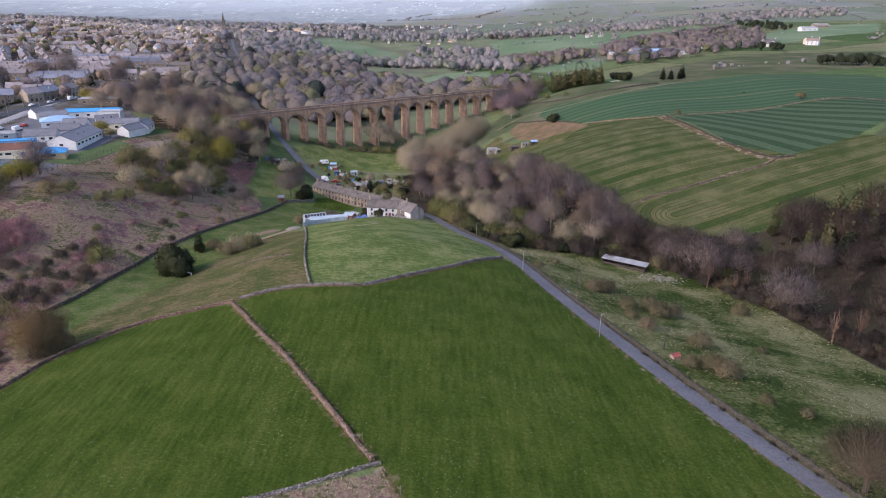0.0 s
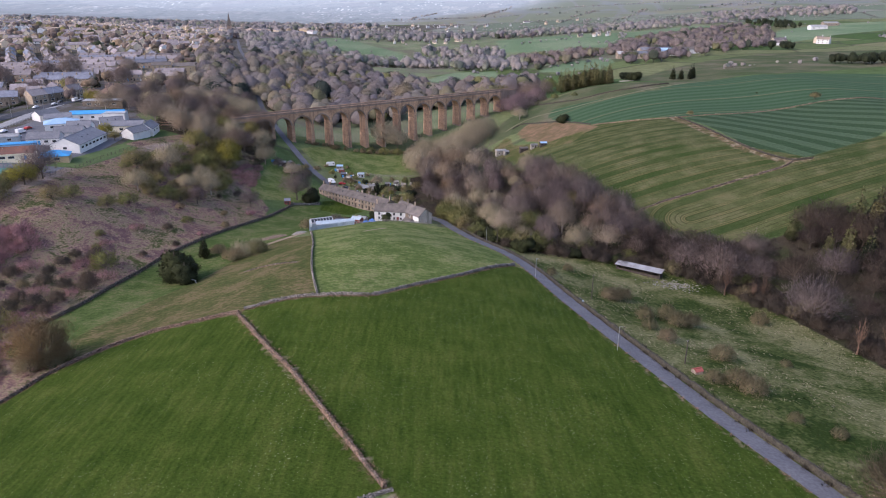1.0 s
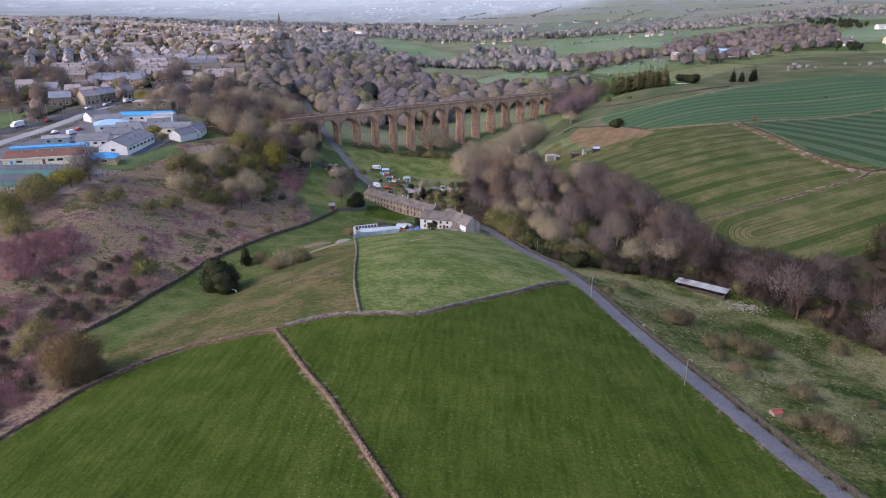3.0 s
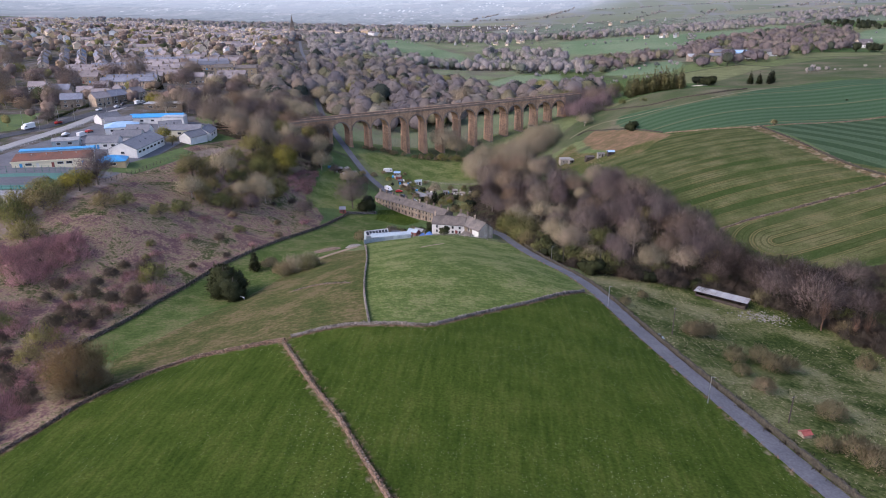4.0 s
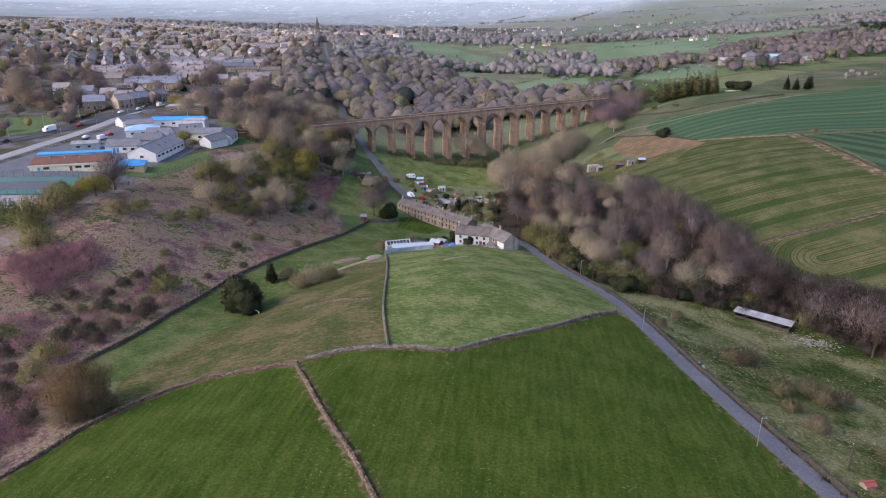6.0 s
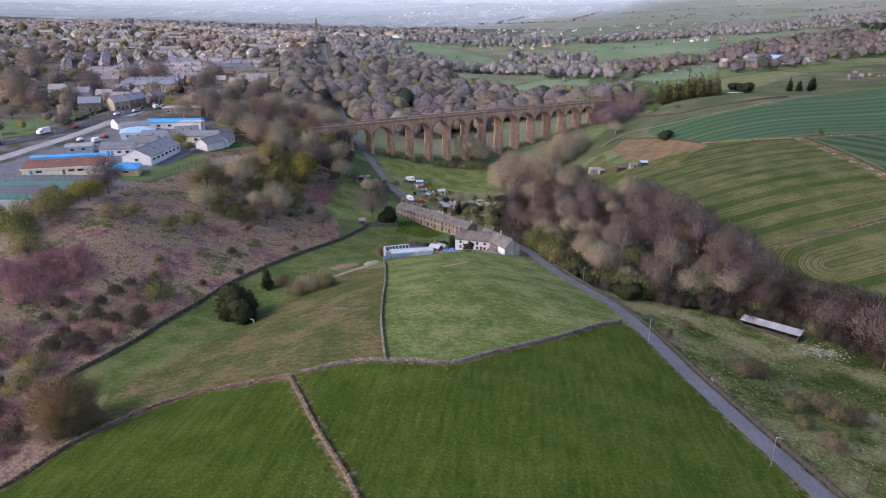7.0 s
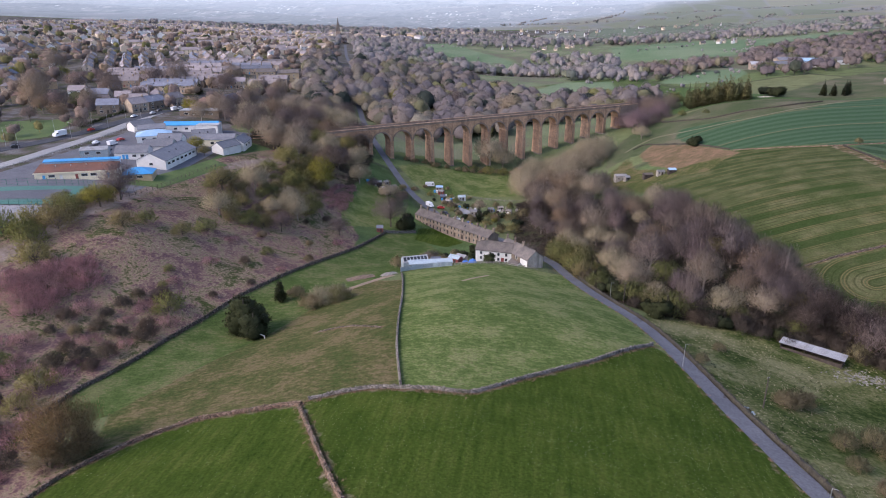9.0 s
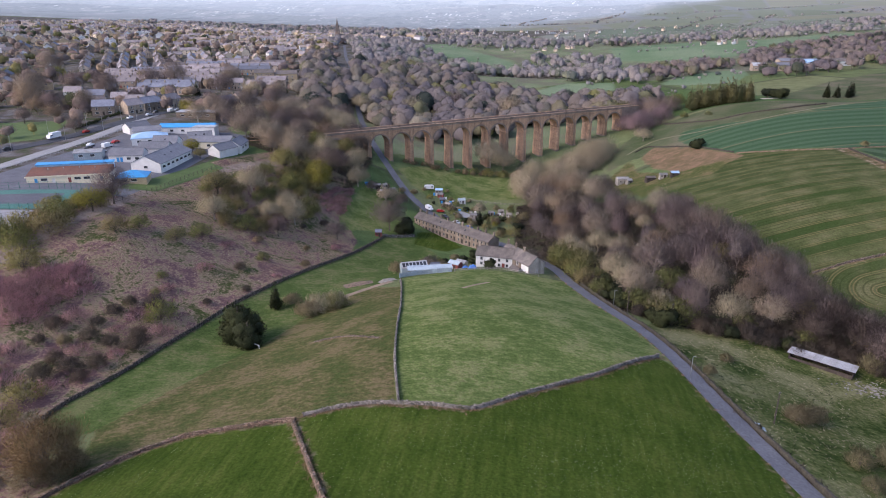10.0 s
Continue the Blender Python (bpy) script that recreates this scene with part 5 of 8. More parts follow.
# the valley wood along the stream
BELT = [(-10, 335), (4, 292), (18, 262), (34, 254), (58, 250), (72, 242), (80, 248), (70, 262), (65, 284), (52, 316), (40, 350), (20, 388), (-2, 420), (-14, 408), (-14, 370)]
wood(BELT, 9.8, 1, (("bare", 7), ("slim", 1.6), ("purple", 1.6), ("dusky", 1.5), ("willow", 2), ("bud", 0.8)), 0.66, 1.2, ((LANE, 13), (WALL_FIELD_LOW, 6)))
for x, y, key, size in ((77, 255, "purple", 0.85), (73.5, 264, "bare", 0.9), (71, 273, "slim", 0.95), (67.5, 283, "purple", 1.0), (63, 293, "slim", 0.95), (60, 303, "purple", 1.05), (56, 314, "bare", 0.95), (52, 325, "purple", 1.0), (48.5, 337, "slim", 1.0), (45, 349, "purple", 0.95), (41, 361, "bare", 0.9), (64, 272, "purple", 1.0), (58, 290, "slim", 1.0), (50, 308, "purple", 1.05), (42, 334, "purple", 1.0), (66, 259, "purple", 0.95)):
    plant(key, x, y, size)
wood([(-12, 330), (-4, 296), (3, 284), (14, 260), (27, 246), (38, 250), (24, 270), (10, 296), (0, 334)], 4.4, 2, (("dark", 4), ("bush", 2.5), ("thicket", 2)), 1.0, 1.7, ((LANE, 4.5),))
wood([(78, 236), (96, 224), (106, 205), (112, 180), (118, 150), (135, 140), (150, 170), (140, 215), (120, 236), (95, 246)], 11, 3, (("dusky", 7), ("thicket", 3), ("purple", 2.5)), 0.8, 1.1)
wood([(68, 246), (84, 239), (96, 231), (102, 236), (90, 246), (78, 252)], 7.0, 16, (("dusky", 4), ("purple", 2.5), ("thicket", 2)), 0.8, 1.05)
wood([(126, 248), (136, 222), (160, 205), (225, 200), (225, 255), (190, 256), (150, 248)], 5.2, 4, (("spruce", 5), ("darkspruce", 1.5), ("dusky", 2)), 0.85, 1.25)
wood([(118, 145), (124, 105), (160, 90), (185, 150), (160, 200), (150, 165), (136, 138)], 7.5, 5, (("dusky", 6), ("purple", 1)), 0.9, 1.2)
for x, y, size in ((92.5, 217.3, 0.95), (99.6, 212.3, 0.75), (102.5, 211, 0.95), (98, 226, 0.8), (108.6, 168.4, 0.95), (115.7, 168.1, 1.05)):
    plant("snag", x, y, size, group="standing trunks by the field shed")
# scrub along the foot of the wood and about the field shed
wood([(29, 249), (56, 243), (62, 238), (78, 233), (96, 219), (105, 203), (109, 178), (113, 150), (119, 152), (116, 180), (112, 206), (102, 226), (82, 242), (58, 253), (31, 257)], 3.6, 17, (("thicket", 6), ("scrub", 0.8), ("bush", 0.4), ("dark", 0.7)), 0.9, 1.5)
wood([(74, 240), (90, 228), (104, 212), (108, 190), (100, 205), (88, 222)], 4.0, 18, (("thicket", 3), ("purple", 0.5)), 0.8, 1.3)
# willows and pale trees in front of the viaduct
wood([(-28, 474), (-10, 487), (20, 513), (29, 515), (24, 496), (12, 472), (2, 450), (-14, 438), (-22, 444)], 8.2, 6, (("sallow_dome", 6), ("willow", 1)), 1.0, 1.3)
wood([(-14, 436), (6, 446), (22, 420), (10, 400), (-12, 405)], 8, 7, (("bare", 3), ("willow", 3), ("purple", 1)), 1.0, 1.3)
plant("willow", -47, 500, 1.8, "pale bushy tree in front of a viaduct pier")
plant("willow", -38, 497, 1.3)
wood([(-98, 462), (-94, 468), (-60, 483), (-26, 492), (-26, 487), (-60, 477)], 4.2, 19, (("scrub", 4), ("bush", 1), ("willow", 0.3)), 0.7, 1.1)
# the wood that hides the viaduct's near end
wood([(-172, 398), (-140, 388), (-112, 386), (-106, 398), (-107, 412), (-118, 436), (-134, 480), (-152, 530), (-190, 520), (-186, 450)], 11, 8, (("bare", 4), ("purple", 1), ("willow", 7), ("bud", 1.5)), 0.9, 1.2, ((LANE, 7),))
# the scrubby bank
wood([(-152, 318), (-136, 292), (-118, 300), (-112, 336), (-118, 372), (-132, 388), (-150, 344)], 5.6, 9, (("bush", 5), ("bud", 0.5), ("scrub", 3), ("willow", 1.6)), 0.75, 1.3)
wood([(-118, 370), (-128, 352), (-136, 372), (-128, 392)], 5, 10, (("bush", 5), ("gold", 0.6)), 1.0, 1.4)
for x, y, size in ((-151, 253, 1.25), (-148, 262, 1.0), (-136, 264, 1.05), (-133, 276, 1.2), (-121, 310, 1.1), (-128, 240, 0.5), (-126, 232, 0.45), (-152, 318, 0.9)):
    plant("bush", x, y, size)
for x, y, size in ((-164, 226, 1.5), (-176, 238, 1.6), (-170, 246, 1.9), (-180, 246, 1.5), (-172, 234, 1.3), (-184, 238, 1.6), (-174, 254, 1.4)):
    plant("bush", x, y, size)
wood([(-182, 252), (-172, 256), (-170, 282), (-178, 292), (-186, 270)], 5, 11, (("bush", 5), ("scrub", 2), ("gold", 0.5), ("purple", 0.6)), 0.8, 1.2)
wood([(-168, 216), (-150, 230), (-143, 222), (-150, 204)], 3.4, 12, (("pink", 1),), 1.1, 1.6)
wood([(-125, 150), (-119, 190), (-113, 215), (-125, 232), (-146, 200), (-150, 160)], 6.0, 13, (("thicket", 4), ("scrub", 1), ("pink", 3), ("bush", 1.5)), 0.7, 1.4)
wood([(-112, 225), (-98, 276), (-92, 318), (-104, 340), (-120, 300), (-132, 240)], 12, 14, (("thicket", 2), ("scrub", 1), ("pink", 5), ("bush", 1), ("purple", 0.25)), 0.5, 1.0)
wood([(-104, 352), (-112, 352), (-118, 372), (-108, 386)], 3.4, 15, (("pink", 1),), 0.7, 0.95)
wood([(-104, 90), (-105, 140), (-117, 162), (-124, 150), (-150, 120), (-130, 60)], 4.0, 21, (("thicket", 3), ("scrub", 1), ("bush", 0.6), ("pink", 4)), 0.7, 1.3)
# single trees about the fields
plant("corner", -97.5, 148, 0.95, "large round tree with tan spring buds at the field corner")
plant("scrub", -95, 146.5, 1.3), plant("scrub", -99, 145, 1.5), plant("scrub", -94, 150.5, 1.2)
plant("pine", -93, 219, 1.6, "dark evergreen tree beside the valley wall")
plant("pine", -88, 214, 1.3)
plant("darkspruce", -92, 243, 0.8, "small dark conifer in the valley pasture")
plant("sallow", -76, 239, 1.15), plant("sallow", -71.5, 241.5, 0.9)
plant("scrub", -79, 236, 1.6), plant("bush", -71, 240, 1.0), plant("scrub", -88, 247, 1.3)
plant("purple", -82, 357, 1.2, "round purplish bare tree by the terrace")
plant("pine", -74.5, 358, 1.3, "dark evergreen beside the terrace lawn")
plant("dark", 74.5, 459, 1.9, "single dark evergreen on the field edge")
plant("near", 67.5, 88, 1.15)
for x, y, size in ((40, 223, 0.8), (46.5, 190, 1.2), (49, 191.5, 1.35), (52, 193.5, 1.1), (31.5, 205, 0.8), (52.6, 174, 1.3), (60, 178, 1.35), (61.5, 173, 1.3), (66, 176, 1.2), (51, 164.5, 0.9), (53, 156, 1.05), (63, 147, 1.3), (55, 131.5, 0.9), (60, 131.5, 1.3), (61.8, 128, 1.35), (65, 116.5, 0.7), (71, 112, 0.7), (80, 150, 0.6), (92, 190, 1.2)):
    plant("scrub", x, y, size)
for x, y in ((-16, 303), (-27, 300), (-44, 300), (-49, 312), (-38, 318)):
    plant("dark", x, y, 0.9)
plant("dark", -28.0, 289.5, 1.15, "dark clipped yew in front of the white farm wing")
plant("scrub", -62, 286, 1.4), plant("purple", -52, 300, 0.45), plant("scrub", -47, 296, 1.2)
plant("bud", 137, 399, 0.35), plant("pine", 201, 462, 0.2), plant("bud", 222, 429, 0.55)
# trees round the far end of the viaduct
for x, y, size in ((52, 549, 1.15), (60, 562, 1.1), (45, 566, 0.85), (71, 574, 0.95)):
    plant("dome", x, y, size, "broad purple-brown tree at the viaduct's far end")
for x, y, size in ((68, 592, 1.0), (80, 598, 0.95), (56, 602, 1.05), (70, 616, 1.0), (52, 626, 0.9)):
    plant("brown_dome", x, y, size)
plant("bud", 46, 604, 1.4), plant("bud", 86, 608, 1.35), plant("pine", 38, 640, 1.0)
plant("willow", 52, 516, 0.95), plant("bush", 84, 560, 0.9), plant("bush", 96, 540, 0.7)
for i in range(30):
    plant("spruce", 93 + 2.7 * (i % 15) + plant_rng.uniform(-1, 1), 583 + 8 * (i // 15) + plant_rng.uniform(-2, 3) - 0.6 * (i % 15), plant_rng.uniform(1.05, 1.35))
for x, y in ((150, 588), (154, 584), (146, 590)):
    plant("pine", x, y, 1.3)
for x, y in ((186, 590), (192, 588), (199, 586), (203, 592)):
    plant("darkspruce", x, y, 0.95)


for x, y, k, size in ((-98, 575, "bud", 1.5), (-80, 600, "gold", 1.2), (-62, 585, "willow", 1.4), (-120, 600, "willow", 1.6), (-140, 640, "bud", 1.6), (-40, 610, "bare", 1.5), (-20, 640, "darkspruce", 1.2), (-12, 632, "darkspruce", 1.1), (-55, 650, "pine", 1.3), (-30, 668, "darkspruce", 1.3), (10, 655, "pine", 1.3), (0, 690, "darkspruce", 1.2), (-110, 680, "gold", 1.4), (-130, 720, "pine", 1.4), (-150, 690, "bud", 1.6), (-170, 740, "gold", 1.4), (-75, 560, "bush", 1.2), (-30, 590, "bush", 1.3), (-90, 640, "purple", 1.5), (-160, 600, "willow", 1.5), (34, 690, "pine", 1.4), (48, 680, "darkspruce", 1.3)):
    plant(k, x, y, size, group="trees in the wood beyond the viaduct")


# ---- woods too far or too many to count ----
def far_wood(places, tall, wide, name, label, material, blades, seed, fine=1.0, core=0.8, soft=0.0, level=height):
    """Many far trees in one mesh: each a stem under a rounded crown, close-grown within and frayed by fine twigs outside."""
    rng = np.random.default_rng(seed)
    vs, ns, tones = [], [], []
    if not len(places):
        return
    near = blades > 120
    k = 4 if near else 2
    zs = level([p[0] for p in places], [p[1] for p in places])
    for (x, y, s), z in zip(places, zs):
        h, w = tall * s * rng.uniform(0.8, 1.2), wide * s * rng.uniform(0.8, 1.2)
        t = rng.uniform(0, 6.28) + np.arange(k) * (2.1 if near else 3.0)
        q = np.where(np.arange(k) < 3, 0.33, 0.05) * w
        lobes = np.stack([x + q * np.cos(t), y + q * np.sin(t), z + h * np.where(np.arange(k) < 3, rng.uniform(0.4, 0.52, k), 0.6)], 1)
        size = rng.uniform(0.6, 0.74, k)[:, None] * np.array([w, w, h * 0.56])
        middle = np.array([x, y, z + 0.3 * h])
        pick = rng.integers(0, k, blades)
        d = rng.normal(size=(blades, 3))
        d /= np.linalg.norm(d, axis=1, keepdims=True)
        d[:, 2] = np.where(d[:, 2] < -0.3, -d[:, 2], d[:, 2])
        p = lobes[pick] + d * size[pick] * rng.uniform(0.72, 0.98, blades)[:, None]
        up = p - middle
        up /= np.linalg.norm(up, axis=1, keepdims=True) + 1e-6
        out = rng.normal(size=(blades, 3))
        out += (rng.uniform(0.0, 1.6, (blades, 1)) - (out * up).sum(1, keepdims=True)) * up
        out /= np.linalg.norm(out, axis=1, keepdims=True)
        side = np.cross(out, up + rng.normal(size=(blades, 3)) * 0.3)
        side /= np.linalg.norm(side, axis=1, keepdims=True) + 1e-9
        ln = fine * w * 0.2 * rng.uniform(0.5, 1.3, (blades, 1))
        wd = fine * w * 0.05 * rng.uniform(0.6, 1.3, (blades, 1))
        vs.append(np.stack([p - side * wd, p + side * wd, p + out * ln], 1))
        ns.append(np.repeat((d * 0.3 + up * 0.8 + rng.normal(size=(blades, 3)) * 0.12 + np.array([0, 0, 0.15 + soft]))[:, None], 3, 1))
        for c, r in zip(lobes, size):
            v, m = mass(c, r * core, rng, ROUND_FAR if near else ROUND_TINY, middle)
            vs.append(v)
            ns.append(m + np.array([0, 0, 0.1 + soft]))
        t = 0.03 * h
        top = (x + rng.normal() * 0.4, y, z + h * 0.6)
        a, b, c = (x - t, y, z - 0.5), (x + t, y, z - 0.5), (x, y + t, z - 0.5)
        vs.append(np.array([(a, b, top), (b, c, top), (c, a, top)]))
        ns.append(np.repeat(np.array([(0, -1, 0), (1, 1, 0), (-1, 1, 0)], float)[:, None], 3, 1))
        tones.append(np.full(sum(len(v) for v in vs[-k - 2:]), rng.random()))
    me = blades_mesh(name, np.concatenate(vs), np.concatenate(ns), material, tone=np.concatenate(tones))
    return tagged(new(name, me), label, "woodland", kind="stuff")


def many(ring, count, seed, low=0.8, high=1.2, clear=()):
    rng = np.random.default_rng(seed)
    a = np.array(ring, float)
    x, y = rng.uniform(a[:, 0].min(), a[:, 0].max(), count * 4), rng.uniform(a[:, 1].min(), a[:, 1].max(), count * 4)
    ok = inside(x, y, ring)
    for line, d in clear:
        ok &= away(x, y, line) > d
    x, y = x[ok][:count], y[ok][:count]
    return list(zip(x, y, rng.uniform(low, high, len(x))))


# paler and greyer than the nearer woods: haze painted into the tree tones
HAZED_WOODS = woods_mix("hazed_woods", (0.0, (0.26, 0.245, 0.25)), (0.15, (0.32, 0.275, 0.235)), (0.3, (0.225, 0.21, 0.22)), (0.45, (0.29, 0.255, 0.24)), (0.6, (0.25, 0.235, 0.235)), (0.72, (0.345, 0.31, 0.27)), (0.82, (0.21, 0.22, 0.15)), (0.92, (0.13, 0.145, 0.13)), (1.0, (0.105, 0.12, 0.11)))
places = many([(-140, 545), (-95, 525), (40, 618), (90, 640), (60, 700), (-40, 730), (-130, 860), (-240, 860), (-215, 720), (-180, 620)], 620, 1, 0.7, 1.3, ((LANE[22:25], 7), (LANE, 3)))
places += many([(-190, 560), (-170, 540), (-180, 620), (-230, 760), (-280, 880), (-300, 860), (-250, 720), (-225, 620)], 170, 2, 0.8, 1.2, ((LANE, 5), (MAIN_ROAD, 8)))
far_wood(places, 14, 7.8, "woodland", "brown leafless valley wood beyond the viaduct", WOODS, 380, 1, 0.8, 0.84, 0.1)
places = many([(-260, 880), (-130, 860), (-30, 960), (-75, 1110), (-200, 1190), (-330, 1500), (-420, 1300), (-310, 1040)], 640, 3, 0.5, 1.4, ((LANE[27:], 13), (LANE, 3)))
places += many([(-70, 1120), (-40, 900), (60, 860), (90, 1200), (-40, 1290)], 430, 4, 0.4, 1.3)
places += many([(0, 850), (95, 790), (190, 860), (260, 930), (240, 960), (100, 930), (20, 900)], 170, 52, 0.5, 1.2)
places += many([(190, 740), (260, 760), (420, 930), (560, 1260), (560, 1420), (480, 1330), (270, 1090), (200, 900)], 620, 6, 0.4, 1.3)
places += many([(100, 1400), (280, 1500), (420, 1500), (640, 1640), (600, 1800), (300, 1680), (60, 1600)], 560, 51, 0.4, 1.2)
places += many([(-300, 1560), (-160, 1340), (60, 1400), (60, 1600), (-280, 1900)], 304, 7)
places += many([(-700, 1700), (-350, 1800), (-200, 2100), (-1300, 2100)], 950, 8, 0.8, 1.3)
places += many([(650, 1650), (950, 1700), (1100, 2000), (700, 2050)], 266, 9)
places = [p for p in places if away(np.array([p[0]]), np.array([p[1]]), [(200, 822), (292, 838)])[0] > 26]
EAST_WOODS = woods_mix("east_woods", (0.0, (0.185, 0.152, 0.155)), (0.2, (0.225, 0.18, 0.155)), (0.4, (0.15, 0.126, 0.132)), (0.6, (0.205, 0.165, 0.148)), (0.75, (0.255, 0.21, 0.17)), (0.84, (0.165, 0.16, 0.085)), (0.93, (0.075, 0.085, 0.06)), (1.0, (0.05, 0.06, 0.045)))
east = [p for p in places if p[0] > 90 and p[1] < 1450]
far_wood(east, 13, 7.0, "east_woodland", "brown leafless woods beyond the golf course", EAST_WOODS, 90, 12, 1.1, 0.82, 0.1)
far_wood([p for p in places if not (p[0] > 90 and p[1] < 1450)], 13, 7.0, "far_woodland", "brown woods of the far valley, paled for haze", HAZED_WOODS, 70, 2, 1.1, 0.84, 0.15)
hedges = []
rng = np.random.default_rng(5)
for a, b in (((-60, 1180), (230, 1330)), ((150, 1100), (700, 1420)), ((-200, 1350), (60, 1700)), ((60, 1700), (700, 2000)), ((300, 1250), (420, 1700)), ((600, 1000), (1000, 1500)), ((150, 1650), (900, 1700)), ((-100, 1800), (900, 2100)), ((350, 1900), (420, 2140)), ((20, 760), (150, 720)), ((10, 820), (180, 800)), ((240, 640), (420, 700)), ((-400, 1900), (300, 2150)), ((700, 1750), (1300, 2100)), ((500, 700), (640, 900))):
    n = int(math.hypot(b[0] - a[0], b[1] - a[1]) / 9)
    for t in rng.random(n):
        hedges.append((a[0] + (b[0] - a[0]) * t + rng.normal() * 6, a[1] + (b[1] - a[1]) * t + rng.normal() * 9, rng.uniform(0.2, 0.65)))
hill_hedges = []
for a, b, n in (((304, 2018), (508, 2460), 60), ((112, 2408), (245, 2875), 50), ((384, 1842), (595, 1740), 40), ((-126, 2396), (-48, 2690), 40), ((700, 1900), (1010, 2250), 40), ((450, 1950), (640, 2350), 40), ((-200, 2330), (500, 2420), 90), ((560, 2250), (1200, 2380), 70), ((820, 2300), (1280, 2750), 50), ((300, 2750), (1000, 2820), 80), ((1150, 2300), (1780, 2800), 60), ((1300, 2700), (1620, 2760), 120)):
    for t in rng.random(n):
        hill_hedges.append((a[0] + (b[0] - a[0]) * t + rng.normal() * 4, a[1] + (b[1] - a[1]) * t + rng.normal() * 4, rng.uniform(0.35, 0.9)))
hedges += [(rng.uniform(-300, 1200), rng.uniform(1100, 2100), rng.uniform(0.3, 0.7)) for _ in range(120)]
far_wood(hedges, 9, 5.0, "hedgerow_trees", "hedges and scattered trees between far fields", HAZED_WOODS, 70, 3, 1.1, 0.84, 0.15)
far_wood(hill_hedges, 9, 5.0, "hill_hedges", "dark hedge lines and trees over the far hill pastures", HAZED_WOODS, 50, 13, 1.1, 0.84, 0.0, lambda x, y: np.maximum(height(x, y), far_height(x, y)))
places = many([(345, 655), (372, 640), (450, 590), (455, 615), (380, 662)], 46, 8, 0.9, 1.2) + many([(376, 858), (410, 846), (408, 862), (380, 868)], 12, 9, 0.9, 1.3) + many([(590, 1280), (640, 1290), (700, 1480), (640, 1560)], 46, 10, 1.0, 1.5)
far_wood(places, 10, 4.5, "dark_conifer_wood", "dark conifer shelter belts on the far hill", DARK_LEAF, 90, 4)
TOWN_RING = [(-196, 430), (-205, 560), (-235, 700), (-270, 900), (-380, 1300), (-1000, 1500), (-1200, 560), (-360, 395), (-300, 330), (-275, 300), (-258, 420), (-235, 470)]


# ---- undergrowth and tussocks ----
def tufts(places, name, label, material, size, blades, seed, category="grass", thin=0.16, high=0.9):
    """Clumps of blades in one mesh, far too many to count."""
    if not len(places):
        return
    rng = np.random.default_rng(seed)
    a = np.repeat(np.array(places, float), blades, 0)
    n = len(a)
    ang, lean = rng.uniform(0, 2 * math.pi, n), rng.uniform(0.1, 0.9, n)
    s = size * a[:, 2]
    x, y = a[:, 0] + rng.normal(size=n) * s * 0.45, a[:, 1] + rng.normal(size=n) * s * 0.45
    z = height(x, y) - 0.03
    root = np.stack([x, y, z], 1)
    side = np.stack([-np.sin(ang), np.cos(ang), np.zeros(n)], 1) * (s * thin)[:, None]
    tip = root + np.stack([np.cos(ang) * lean, np.sin(ang) * lean, np.full(n, high)], 1) * (s * rng.uniform(0.5, 1.1, n))[:, None]
    v = np.stack([root - side, root + side, tip], 1)
    me = blades_mesh(name, v, rng.normal(size=(n, 3)) * 0.35 + np.array([0, 0, 1.0]), material)
    tagged(new(name, me), label, category, kind="stuff")


def in_rings(key, i, count, seed, low, high, clear=()):
    return many(RINGS[key][i], count, seed, low, high, clear)


# hedges and brambles among the allotments
plant("darkspruce", -42.5, 391, 0.85, "dark round conifer beside the allotment yard")
for x, y, k, size in ((-57, 402, "bush", 0.7), (-54, 398, "scrub", 1.0), (-50, 393, "dark", 0.8), (-46, 389, "scrub", 1.1), (-38, 384, "bush", 0.8), (-34, 393, "scrub", 1.2), (-31, 400, "dark", 1.0), (-26, 394, "bush", 1.0), (-20, 402, "scrub", 1.3), (-22, 386, "dark", 1.1), (-30, 372, "scrub", 1.2), (-28, 424, "scrub", 0.7), (-48, 414, "scrub", 0.7), (-52, 428, "scrub", 0.6), (-62, 424, "bush", 0.5), (-82, 418, "scrub", 0.9), (-96, 412, "scrub", 0.8), (-101, 398, "purple", 0.5), (-92, 392, "willow", 0.7), (-88, 388, "scrub", 1.0), (-34, 327, "scrub", 1.4), (-42, 322, "dark", 1.0), (-30, 322, "purple", 0.6), (-56, 306, "scrub", 1.2), (-50, 304, "bush", 0.9)):
    plant(k, x, y, size)
for x, y, k, size in ((-52, 412, "dark", 0.9), (-44, 408, "bare", 0.5), (-40, 402, "dark", 1.0), (-36, 396, "bush", 0.9), (-60, 408, "scrub", 1.0), (-58, 418, "bush", 0.6), (-64, 410, "scrub", 0.8), (-73, 418, "bush", 0.6), (-70, 412, "dark", 0.5), (-86, 402, "scrub", 1.2), (-90, 398, "willow", 0.6), (-94, 396, "scrub", 1.2), (-88, 414, "bush", 0.6), (-84, 392, "bare", 0.55), (-34, 388, "gold", 0.35), (-30, 380, "dark", 0.9), (-24, 372, "bush", 1.2), (-36, 420, "scrub", 0.9), (-28, 416, "bush", 0.7), (-48, 395, "scrub", 0.8), (-32, 340, "dark", 1.2), (-38, 334, "dark", 1.2), (-27, 333, "scrub", 1.3), (-46, 326, "scrub", 1.0), (-22, 318, "purple", 0.5), (-14, 312, "purple", 0.6), (-3, 322, "bush", 1.2), (-78, 428, "scrub", 0.7), (-66, 436, "scrub", 0.6)):
    plant(k, x, y, size)
